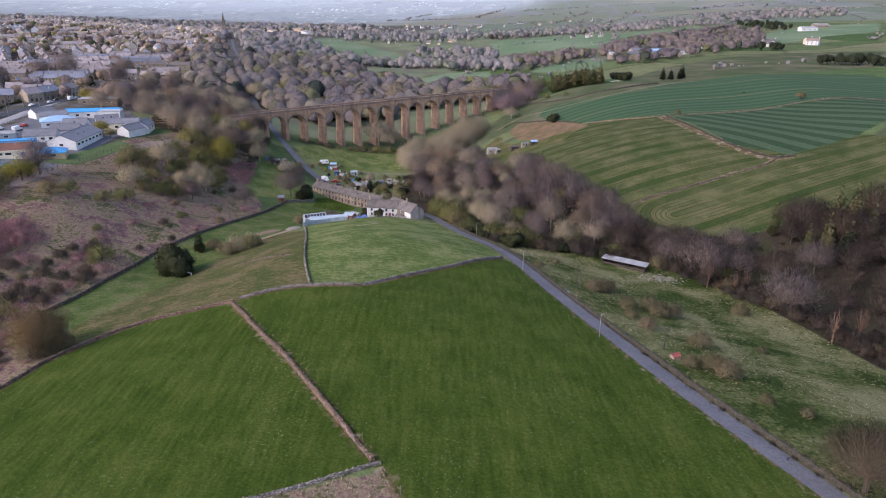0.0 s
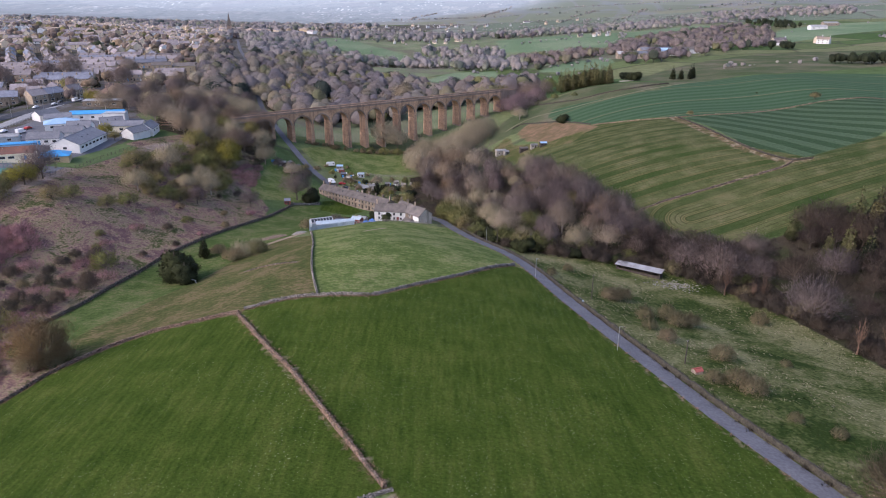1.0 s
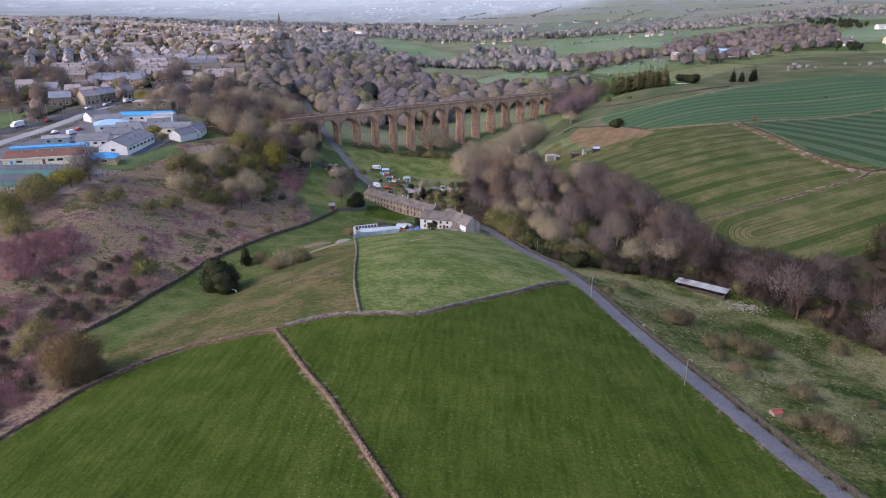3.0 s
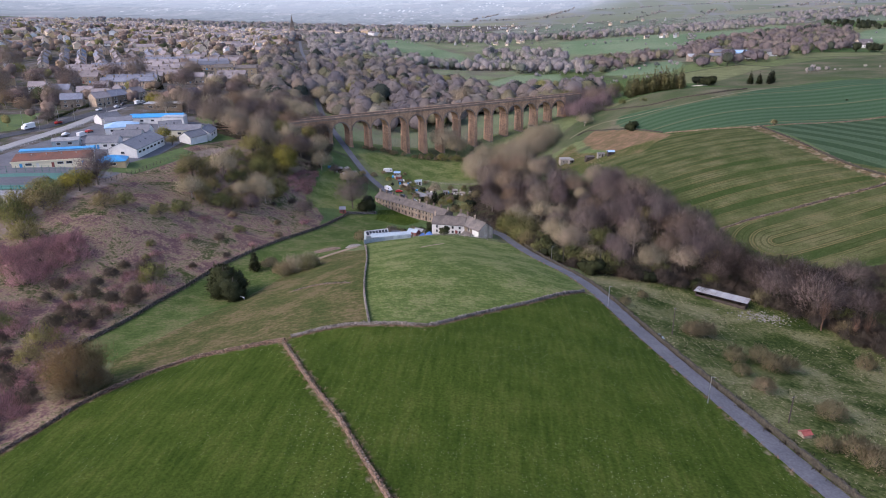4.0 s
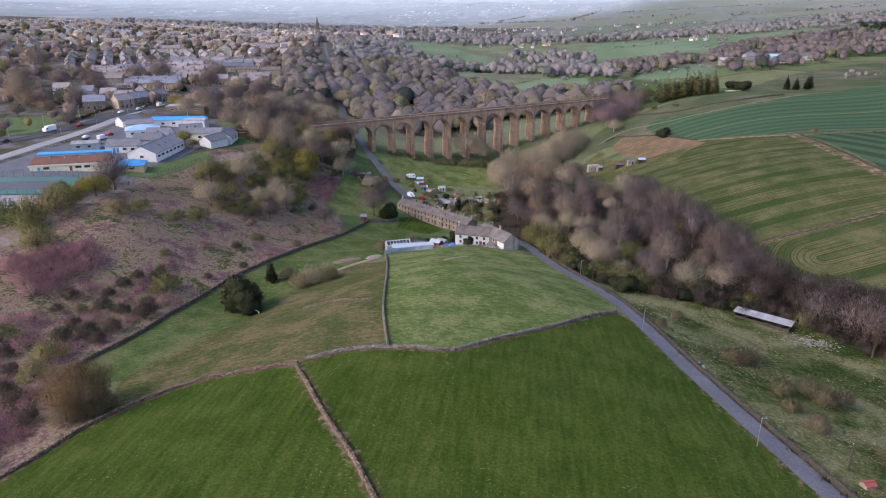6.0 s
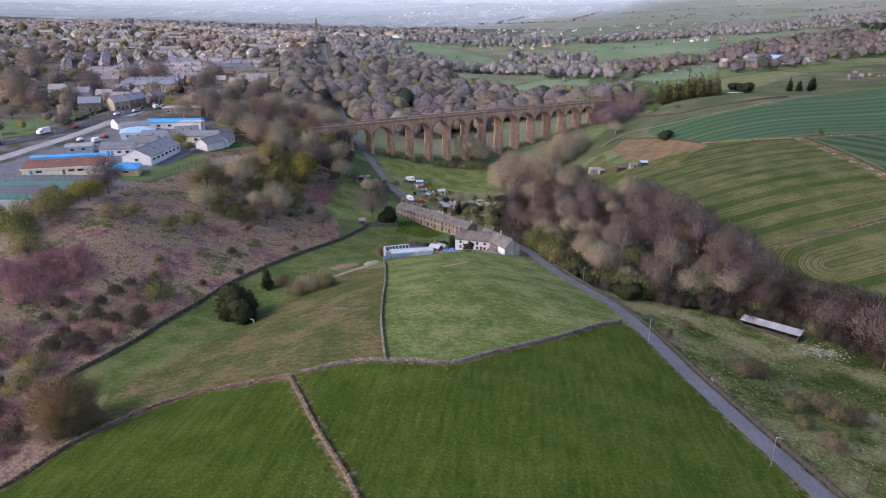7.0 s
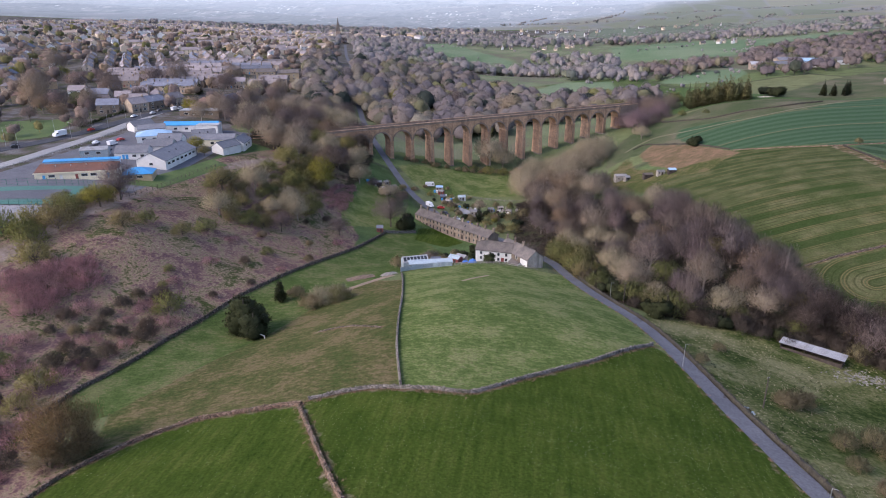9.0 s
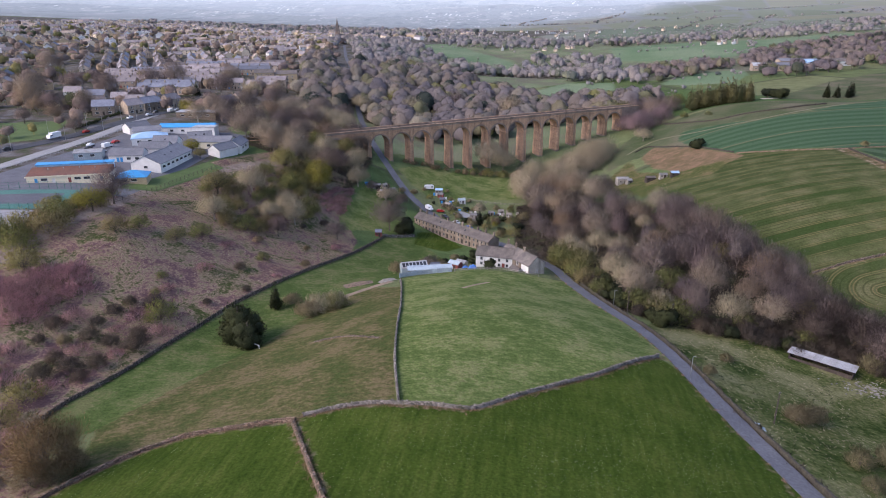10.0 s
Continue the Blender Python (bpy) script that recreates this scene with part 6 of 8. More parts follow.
STRAW = foliage("dead_grass", ((0.0, (0.33, 0.285, 0.185)), (1.0, (0.33, 0.285, 0.185))), tint=0.5)
BANK_GREEN = foliage("bank_tufts", ((0.0, (0.08, 0.095, 0.03)), (1.0, (0.08, 0.095, 0.03))), tint=0.4)
BANK_RUST = foliage("bank_bracken", ((0.0, (0.23, 0.15, 0.115)), (1.0, (0.23, 0.15, 0.115))), tint=0.5)
RUST = foliage("dead_bracken", ((0.0, (0.22, 0.135, 0.095)), (1.0, (0.22, 0.135, 0.095))), tint=0.5)
PALE_TUFT = foliage("pale_weeds", ((0.0, (0.42, 0.43, 0.30)), (1.0, (0.42, 0.43, 0.30))), tint=0.5)
GREEN_TUFT = foliage("dark_tufts", ((0.0, (0.045, 0.065, 0.02)), (1.0, (0.045, 0.065, 0.02))), tint=0.5)
BRUSH = foliage("undergrowth", ((0.0, (0.0775, 0.062, 0.0465)), (1.0, (0.0775, 0.062, 0.0465))), tint=0.5)


def patchy(places, scale, cut, seed):
    """Keeps those that fall where a slow noise is high, so that they come in drifts."""
    return [p for p in places if noise.noise((p[0] * scale, p[1] * scale, seed)) > cut]


tufts(patchy(in_rings("slope", 0, 5200, 31, 0.6, 1.3, ((LANE, 4),)), 0.05, -0.1, 1), "dead_grass", "pale dead tussocks on the rough slope", STRAW, 0.3, 10, 1)
tufts(patchy(in_rings("slope", 0, 2600, 32, 0.6, 1.3, ((LANE, 4),)), 0.05, 0.05, 7), "green_tussocks", "dark green tussocks on the rough slope", GREEN_TUFT, 0.4, 8, 2)
tufts(patchy(in_rings("bank", 1, 9000, 33, 0.6, 1.4), 0.04, -0.05, 2), "bank_grass", "straw-coloured dead grass on the bank", STRAW, 0.5, 8, 3, "grass", 0.12, 0.4)
tufts(patchy(in_rings("bank", 1, 9000, 34, 0.7, 1.5), 0.035, -0.02, 5), "bracken", "rusty dead bracken and brambles on the bank", BANK_RUST, 0.6, 9, 4, "bracken", 0.12, 0.4)
tufts(patchy(in_rings("bank", 1, 4000, 35, 0.7, 1.5), 0.05, 0.12, 8), "bank_tussocks", "dark green patches of growth on the bank", BANK_GREEN, 0.7, 10, 5, "grass", 0.14, 0.4)
tufts(in_rings("bank", 0, 900, 36, 0.6, 1.2), "corner_grass", "dead grass in a rough corner of the field", STRAW, 0.5, 8, 6)
tufts(patchy(in_rings("lush", 1, 24000, 37, 0.5, 1.3), 0.045, -0.14, 3) + patchy(in_rings("lush", 0, 9500, 38, 0.5, 1.2), 0.05, 0.0, 4), "meadow_weeds", "pale weeds in drifts over the green meadow", PALE_TUFT, 0.1, 5, 7)
edges = []
rng = np.random.default_rng(9)
for line, off in ((WALL_MID[:6], 0.9), (WALL_WEST, -0.8), (WALL_CROSS, -0.9), (WALL_FIELD, 1.0), (WALL_FOOT, 1.2)):
    for p in smooth_line(line, 0.22):
        edges.append((p[0] + rng.normal() * 0.55, p[1] + off * 0.6 + rng.normal() * 0.55, rng.uniform(0.6, 1.3)))
tufts(edges, "wall_side_bracken", "rusty dead grass along the field walls", RUST, 0.42, 10, 8, "grass", 0.1)
DARKBRUSH = foliage("hedge_bottom", ((0.0, (0.07, 0.058, 0.04)), (1.0, (0.07, 0.058, 0.04))), tint=0.5)
lane_side = [(p[0] + rng.normal() * 0.35, p[1] + rng.normal() * 0.35, rng.uniform(0.6, 1.3)) for p in beside(3.9) * 6 + beside(2.4) * 3]
tufts(lane_side, "lane_hedge_bottom", "dark dead growth along the lane wall", DARKBRUSH, 0.95, 14, 9, "grass", 0.08)
lane_side = [(p[0] + rng.normal() * 0.3, p[1] + rng.normal() * 0.3, rng.uniform(0.5, 1.0)) for p in beside(-2.4) * 6]
tufts(lane_side, "lane_verge", "rusty dead grass on the field edge of the lane", RUST, 0.5, 7, 10)
for i, count in ((0, 2600), (1, 700), (2, 900)):
    tufts(in_rings("wood", i, count * 2, 40 + i, 0.6, 1.6, ((LANE, 5),)), "undergrowth", "brown tangled undergrowth of the wood", BRUSH, 1.0, 30, 11 + i, "undergrowth", 0.05)


# ---- buildings ----
def shift(shape, x, y, z, turn=0.0):
    m = pose(x, y, z, 0, 0, turn)
    return [tuple(m @ Vector(p)) for p in shape[0]], shape[1]


def gable_walls(L, D, eaves, ridge, foot=-2.5):
    """Four walls with gable ends; the ridge runs along x."""
    a, b = L / 2, D / 2
    v = [(-a, -b, foot), (a, -b, foot), (a, b, foot), (-a, b, foot), (-a, -b, eaves), (a, -b, eaves), (a, b, eaves), (-a, b, eaves), (-a, 0, ridge), (a, 0, ridge)]
    return v, [(0, 1, 5, 4), (2, 3, 7, 6), (1, 2, 6, 9, 5), (3, 0, 4, 8, 7)]


def gable_roof(L, D, eaves, ridge, over=0.35, thick=0.22):
    a, b = L / 2 + over * 0.6, D / 2
    s = (ridge - eaves) / b
    e = eaves - s * over
    b += over
    v = []
    for x in (-a, a):
        v += [(x, -b, e + 0.02), (x, 0, ridge + 0.02), (x, b, e + 0.02), (x, b, e + thick), (x, 0, ridge + thick), (x, -b, e + thick)]
    f = [(0, 1, 7, 6), (1, 2, 8, 7), (2, 3, 9, 8), (3, 4, 10, 9), (4, 5, 11, 10), (5, 0, 6, 11), (5, 4, 1, 0), (4, 3, 2, 1), (6, 7, 10, 11), (7, 8, 9, 10)]
    # ridge tiles
    r = block(-a, a, -0.18, 0.18, ridge + thick - 0.06, ridge + thick + 0.12, 0.05)
    return join((v, f), r)


def hip_roof(L, D, eaves, ridge, over=0.4):
    a, b, c = L / 2 + over, D / 2 + over, max(L / 2 - D / 2, 0.1)
    v = [(-a, -b, eaves), (a, -b, eaves), (a, b, eaves), (-a, b, eaves), (-c, 0, ridge), (c, 0, ridge)]
    v += [(x, y, eaves - 0.22) for x, y, _ in v[:4]]
    return v, [(0, 1, 5, 4), (1, 2, 5), (2, 3, 4, 5), (3, 0, 4), (6, 7, 1, 0), (7, 8, 2, 1), (8, 9, 3, 2), (9, 6, 0, 3), (9, 8, 7, 6)]


def window_mesh(w, h, frame_mat):
    """A window that faces -y: frame, glazing bar and dark pane, 6 cm proud of the wall."""
    t, a, b = 0.1, w / 2, h / 2
    ring = [(-a, -b), (a, -b), (a, b), (-a, b)]
    inner = [(-a + t, -b + t), (a - t, -b + t), (a - t, b - t), (-a + t, b - t)]
    v = [(x, 0.05, z) for x, z in ring] + [(x, -0.07, z) for x, z in ring] + [(x, -0.07, z) for x, z in inner] + [(x, -0.02, z) for x, z in inner]
    f = []
    for k in range(4):
        n = (k + 1) % 4
        f += [(k, n, 4 + n, 4 + k), (4 + k, 4 + n, 8 + n, 8 + k), (8 + k, 8 + n, 12 + n, 12 + k)]
    f.append((12, 13, 14, 15))
    return mesh("window", v, f, [frame_mat, GLASS], index=[0] * 12 + [1])


WIN = window_mesh(1.1, 1.35, RENDER_WHITE)
WIN_DIM = window_mesh(1.0, 1.3, PALEWOOD)
WIN_WIDE = window_mesh(2.0, 1.3, RENDER_WHITE)
WIN_BIG = window_mesh(2.6, 1.2, RENDER_WHITE)
SKYLIGHT = mesh("skylight", *block(-0.4, 0.4, -0.5, 0.5, 0, 0.1, 0.04), GLASS)
DOORS = {k: mesh("door", *join(block(-0.55, 0.55, -0.06, 0.04, 0, 2.1), block(-0.42, -0.05, -0.09, -0.05, 1.15, 1.95), block(0.05, 0.42, -0.09, -0.05, 1.15, 1.95), block(-0.42, 0.42, -0.09, -0.05, 0.2, 0.95)), m) for k, m in (("dark", DARKWOOD), ("red", REDPAINT), ("blue", BLUE_METAL), ("white", RENDER_WHITE))}


def set_part(name, me, parent, x, y, z, turn=0.0, label=""):
    ob = new(name, me)
    ob.parent = parent
    ob.matrix_basis = pose(x, y, z, 0, 0, turn)
    return tagged(ob, label) if label else ob


def chimney(parent, x, y, z, mat, tall=1.5, wide=0.75, pots=2):
    stack = part("chimney", (*join(block(x - 0.35, x + 0.35, y - wide / 2, y + wide / 2, z - 1.2, z + tall), block(x - 0.45, x + 0.45, y - wide / 2 - 0.1, y + wide / 2 + 0.1, z + tall, z + tall + 0.18, 0.05)), mat), parent)
    for k in range(pots):
        q = y + (k - (pots - 1) / 2) * 0.35
        part("chimney_pot", (*tube([(x, q, z + tall + 0.1), (x, q, z + tall + 0.65)], [0.14, 0.11], 6), RED_TILE), stack)


def wing(parent, x, y, z, turn, L, D, eaves, ridge, wall, roof, shape="gable", windows=(), doors=(), stacks=(), lights=()):
    """One range of a building, with its roof, windows, doors and chimneys, as parts of the building."""
    walls = part("wall", (*shift(gable_walls(L, D, eaves, ridge) if shape == "gable" else block(-L / 2, L / 2, -D / 2, D / 2, -2.5, eaves), x, y, z, turn), wall), parent)
    if shape == "flat":
        part("roof", (*shift(join(block(-L / 2 - 0.25, L / 2 + 0.25, -D / 2 - 0.25, D / 2 + 0.25, eaves, eaves + 0.3, 0.06)), x, y, z, turn), roof), parent)
    else:
        part("roof", (*shift(gable_roof(L, D, eaves, ridge) if shape == "gable" else hip_roof(L, D, eaves, ridge), x, y, z, turn), roof), parent)
    m = pose(x, y, z, 0, 0, turn)
    for me, wx, side, wz in windows:
        wy, a = {"front": (-D / 2 - 0.02, 0), "back": (D / 2 + 0.02, 180), "left": (wx, -90), "right": (wx, 90)}[side]
        p = m @ Vector(((wx, wy, wz) if side in ("front", "back") else (-L / 2 - 0.02, wx, wz) if side == "left" else (L / 2 + 0.02, wx, wz)))
        set_part("window", me, parent, *p, turn + a)
    for key, wx in doors:
        set_part("door", DOORS[key], parent, *(m @ Vector((wx, -D / 2 - 0.02, 0.05))), turn)
    for cx in stacks:
        v = m @ Vector((cx, 0, ridge))
        chimney(parent, v.x, v.y, v.z, WALLSTONE)
    pitch = math.degrees(math.atan2(ridge - eaves, D / 2))
    for cx, side in lights:
        q = m @ Vector((cx, side * D / 4, (eaves + ridge) / 2 + 0.22))
        ob = new("skylight", SKYLIGHT)
        ob.parent = parent
        ob.matrix_basis = Matrix.Translation(q) @ pose(0, 0, 0, 0, 0, turn) @ pose(0, 0, 0, -side * pitch, 0, 0)
    return walls


# the farmhouse: a stone range with a white wing
fz = 4.4
farm = thing("farmhouse", pose(-19, 296, fz), "stone and white-rendered farmhouse with grey slate roofs", "house")
wing(farm, 2.3, 0.2, 0, 131, 17.5, 7.4, 4.6, 7.3, WALLSTONE, SLATE, windows=[(WIN, x, "front", z) for x in (-6, -2.5, 2, 5.5) for z in (1.4, 3.7)] + [(WIN, x, "back", z) for x in (-6, -2.2, 1.5, 5) for z in (1.4, 3.6)] + [(WIN, 0, "left", 1.5)], stacks=(-1.5, 3.5, 8.3))
m = pose(2.3, 0.2, 0, 0, 0, 131)
part("gable_facing", ([tuple(m @ Vector(p)) for p in ((-8.83, -3.7, -2), (-8.83, 3.7, -2), (-8.83, 3.7, 4.58), (-8.83, 0, 7.2), (-8.83, -3.7, 4.58), (-8.76, -3.7, -2), (-8.76, 3.7, -2), (-8.76, 3.7, 4.58), (-8.76, 0, 7.2), (-8.76, -3.7, 4.58))], [(4, 3, 2, 1, 0), (5, 6, 7, 8, 9), (0, 1, 6, 5), (1, 2, 7, 6), (2, 3, 8, 7), (3, 4, 9, 8), (4, 0, 5, 9)], GABLE_STONE), farm, "pale buff stone gable end")
part("white_bay", (*shift(block(-8.7, -4.6, 3.71, 3.76, -1.5, 4.3), 2.3, 0.2, 0, 131), RENDER_WHITE), farm, "white-rendered bay of the stone range")
wing(farm, -7.5, 2.6, 0, -8, 14, 7, 4.5, 7.0, RENDER_WHITE, SLATE, windows=[(WIN, x, "front", z) for x in (-4.8, -1.2, 2.0, 5.0) for z in (1.4, 3.4)] + [(WIN, 0.5, "left", 3.4)], doors=(("red", 3.6),), stacks=(-6.4,))
wing(farm, 0.6, -5.6, -0.3, 131, 4.5, 3.2, 2.0, 3.0, RENDER_WHITE, SLATE, windows=[(WIN, 0, "back", 1.1)])

# the terrace of cottages down the lane
tz = zed(-56, 364) + 0.4
terrace = thing("terraced_cottages", pose(-51.6, 364.9, tz, 0, 0, -38), "long row of weathered stone cottages with grey slate roofs", "terrace")
wins, drs = [], []
for i in range(10):
    x = -22.7 + 5.05 * i
    wins += [(WIN_DIM, x - 1.2, "front", 1.5), (WIN_DIM, x - 1.2, "front", 3.9), (WIN_DIM, x + 1.2, "front", 3.9)]
    drs.append(("dark", x + 1.0))
wing(terrace, 0, 0, 0, 0, 51, 7.2, 4.9, 7.2, WALLSTONE, SLATE, windows=wins + [(WIN, 0, "left", 3.6)], doors=drs, stacks=[-24.9 + 5.05 * i for i in range(11)], lights=((-8, -1), (9, -1)))


def shed(name, x, y, turn, L, D, tall, rise, wall, roof, label, category="shed", z=None, door="dark"):
    ob = thing(name, pose(x, y, zed(x, y) if z is None else z, 0, 0, turn), label, category)
    part("wall", (*gable_walls(L, D, tall, tall + rise, -1.2), wall), ob)
    part("roof", (*gable_roof(L, D, tall, tall + rise, 0.2, 0.1), roof), ob)
    if tall > 1.6 and L > 1.8:
        set_part("door", mesh("door", *join(block(-0.45, 0.45, -0.05, 0.03, 0, 1.75), block(-0.4, 0.4, -0.07, -0.04, 0.3, 0.4), block(-0.4, 0.4, -0.07, -0.04, 1.3, 1.4)), DARKWOOD), ob, L * 0.15, -D / 2 - 0.02, 0.05)
        set_part("window", mesh("window", *block(-0.35, 0.35, -0.05, 0.03, 0, 0.6), GLASS), ob, -L * 0.25, -D / 2 - 0.02, 1.0)
    return ob


# greenhouse and pens beside the farm
gz = zed(-55, 281)
green = thing("greenhouse", pose(-55.5, 284, gz + 0.6, 0, 0, 24), "long low greenhouse with grey glazed roof", "greenhouse")
part("wall", (*gable_walls(9.5, 4.6, 1.7, 3.0), SHEETING), green)
part("roof", (*gable_roof(9.5, 4.6, 1.7, 3.0, 0.1, 0.08), TIN), green)
for k in range(7):
    q = mesh("pane", *shift(block(-0.5, 0.5, -0.95, 0.95, 0, 0.05), 0, 0, 0), GLASS)
    ob = new("pane", q)
    ob.parent = green
    ob.matrix_basis = pose(-3.9 + 1.3 * k, -1.2, 2.47, 29.5, 0, 0)
SHEET_LINE = [(-58.6, 273.6), (-51, 278.8), (-41, 281.5)]
fence = thing("sheet_fence", pose(-50, 278, zed(-50, 278)), "pale blue-grey corrugated sheet fence round the farm pens", "fence")
pts = smooth_line(SHEET_LINE, 1.5)
for p, q in zip(pts, pts[1:]):
    d = q - p
    a = math.degrees(math.atan2(d[1], d[0]))
    n = np.linalg.norm(d)
    v, f = [], []
    for k in range(9):
        for z in (-0.6, 1.75):
            v.append((n * k / 8, 0.05 * (-1) ** k, z))
            v.append((n * k / 8, 0.05 * (-1) ** k + 0.03, z))
    for k in range(8):
        b = 4 * k
        f += [(b, b + 4, b + 6, b + 2), (b + 1, b + 3, b + 7, b + 5), (b + 2, b + 6, b + 7, b + 3)]
    m = pose(p[0] + 50, p[1] - 278, zed(*p) - zed(-50, 278), 0, 0, a)
    part("panel", ([tuple(m @ Vector(c)) for c in v], f, SHEETING), fence)
    part("post", (*shift(block(-0.06, 0.06, 0.05, 0.17, -0.6, 1.9), p[0] + 50, p[1] - 278, zed(*p) - zed(-50, 278), a), PALEWOOD), fence)
roofed = thing("lean_to_shed", pose(-49, 281.6, zed(-49, 281) + 0.3, 0, 0, 16), "low lean-to with pale sheet roof behind the fence", "shed")
part("wall", (*block(-8, 8, -1.3, 1.3, -1.5, 1.5), PALEWOOD), roofed)
part("roof", ([(-8.2, -1.7, 1.45), (8.2, -1.7, 1.45), (8.2, 1.7, 2.0), (-8.2, 1.7, 2.0), (-8.2, -1.7, 1.55), (8.2, -1.7, 1.55), (8.2, 1.7, 2.1), (-8.2, 1.7, 2.1)], [(3, 2, 1, 0), (4, 5, 6, 7), (0, 1, 5, 4), (1, 2, 6, 5), (2, 3, 7, 6), (3, 0, 4, 7)], SHEETING), roofed)
shed("garden_shed", -48.5, 290, 20, 3.6, 3.0, 2.2, 0.9, SHEETING, BLUE_SLATE, "small grey shed with slate-blue roof by the pens")
shed("garden_shed", -41.5, 294, -25, 4.5, 3.2, 2.3, 0.7, REDPAINT, SHEETING, "red timber shed with pale roof behind the pens")
shed("garden_shed", -39.5, 297.5, -25, 4.0, 3.0, 2.3, 0.7, PALEWOOD, TIN, "grey timber shed with tin roof near the farm")
shed("garden_shed", -84.5, 346, 10, 3.0, 2.6, 2.2, 0.9, REDPAINT, BLUE_SLATE, "small red shed beside the valley wall")


def heap(name, x, y, L, D, tall, mat, label, category, seed, turn=0.0):
    """An uneven heap or draped cover."""
    rng = random.Random(seed)
    n = 9
    v, f = [], []
    for i in range(n):
        for j in range(n):
            u, w = i / (n - 1) * 2 - 1, j / (n - 1) * 2 - 1
            h = max(0, 1 - u * u) ** 0.7 * max(0, 1 - w * w) ** 0.7
            q = pose(0, 0, 0, 0, 0, turn) @ Vector((u * L / 2, w * D / 2, 0))
            v.append((x + q.x, y + q.y, zed(x + q.x, y + q.y) - 0.1 + tall * h * rng.uniform(0.65, 1.1)))
    for i in range(n - 1):
        for j in range(n - 1):
            f.append((i * n + j, (i + 1) * n + j, (i + 1) * n + j + 1, i * n + j + 1))
    return tagged(new(name, mesh(name, v, f, mat)), label, category)


heap("tarpaulin", -34.5, 290.5, 3.4, 2.6, 1.6, TARP, "blue tarpaulin over stored farm goods", "tarpaulin", 1)
heap("tarpaulin", -37.5, 292, 2.6, 2.0, 1.2, TARP, "blue tarpaulin over a small stack", "tarpaulin", 2)
heap("earth_mound", -72, 268, 11, 6, 0.9, SPOIL, "rough mound of brown earth and rubble beside the farm track", "mound", 3, 30)
heap("timber_heap", -62, 270, 7, 3, 1.1, PALEWOOD, "pile of old grey timber by the farm track", "heap", 4, 40)
tagged(new("track", mesh("track", *ribbon([(-76, 247), (-71, 254), (-65, 262), (-60, 268)], 2.6, 0.06), EARTH)), "pale dirt farm track up to the pens", "track", kind="structure")
tagged(new("track_field", mesh("track_field", *ribbon([(40, 494), (50, 503), (62, 506), (81, 494.5), (100, 489.5), (119, 489.5), (144, 498.5), (168, 512)], 1.5, 0.06), PATH_EARTH)), "pale worn track beside the striped field", "track", kind="structure")
tagged(new("track_worn", mesh("track_worn", *ribbon([(-33, 248), (-30, 255), (-26, 262)], 1.3, 0.05, 1.5), EARTH)), "worn pale strip in the pasture", "track", kind="structure")
for x, y, L in ((157, 625, 12), (147, 588, 14)):
    heap("sand_bunker", x, y, L, 9, 0.35, SAND, "pale sand bunker on the golf course", "bunker", 5)
# post-and-rail fence in front of the farm
fence = thing("rail_fence", pose(-26, 280, zed(-26, 280)), "old post-and-rail fence round the farmhouse garden", "fence")
pts = smooth_line([(-40, 281.8), (-33, 283.5), (-24, 286), (-17, 284), (-10, 285)], 2.2)
for i, p in enumerate(pts):
    x, y, z = p[0] + 26, p[1] - 280, zed(*p) - zed(-26, 280)
    part("post", (*block(x - 0.08, x + 0.08, y - 0.08, y + 0.08, z - 0.4, z + 1.25), PALEWOOD), fence)
    if i:
        for h in (0.55, 1.05):
            part("rail", (*tube([(px, py, pz + h), (x, y, z + h)], [0.07, 0.07], 4), PALEWOOD), fence)
    px, py, pz = x, y, z

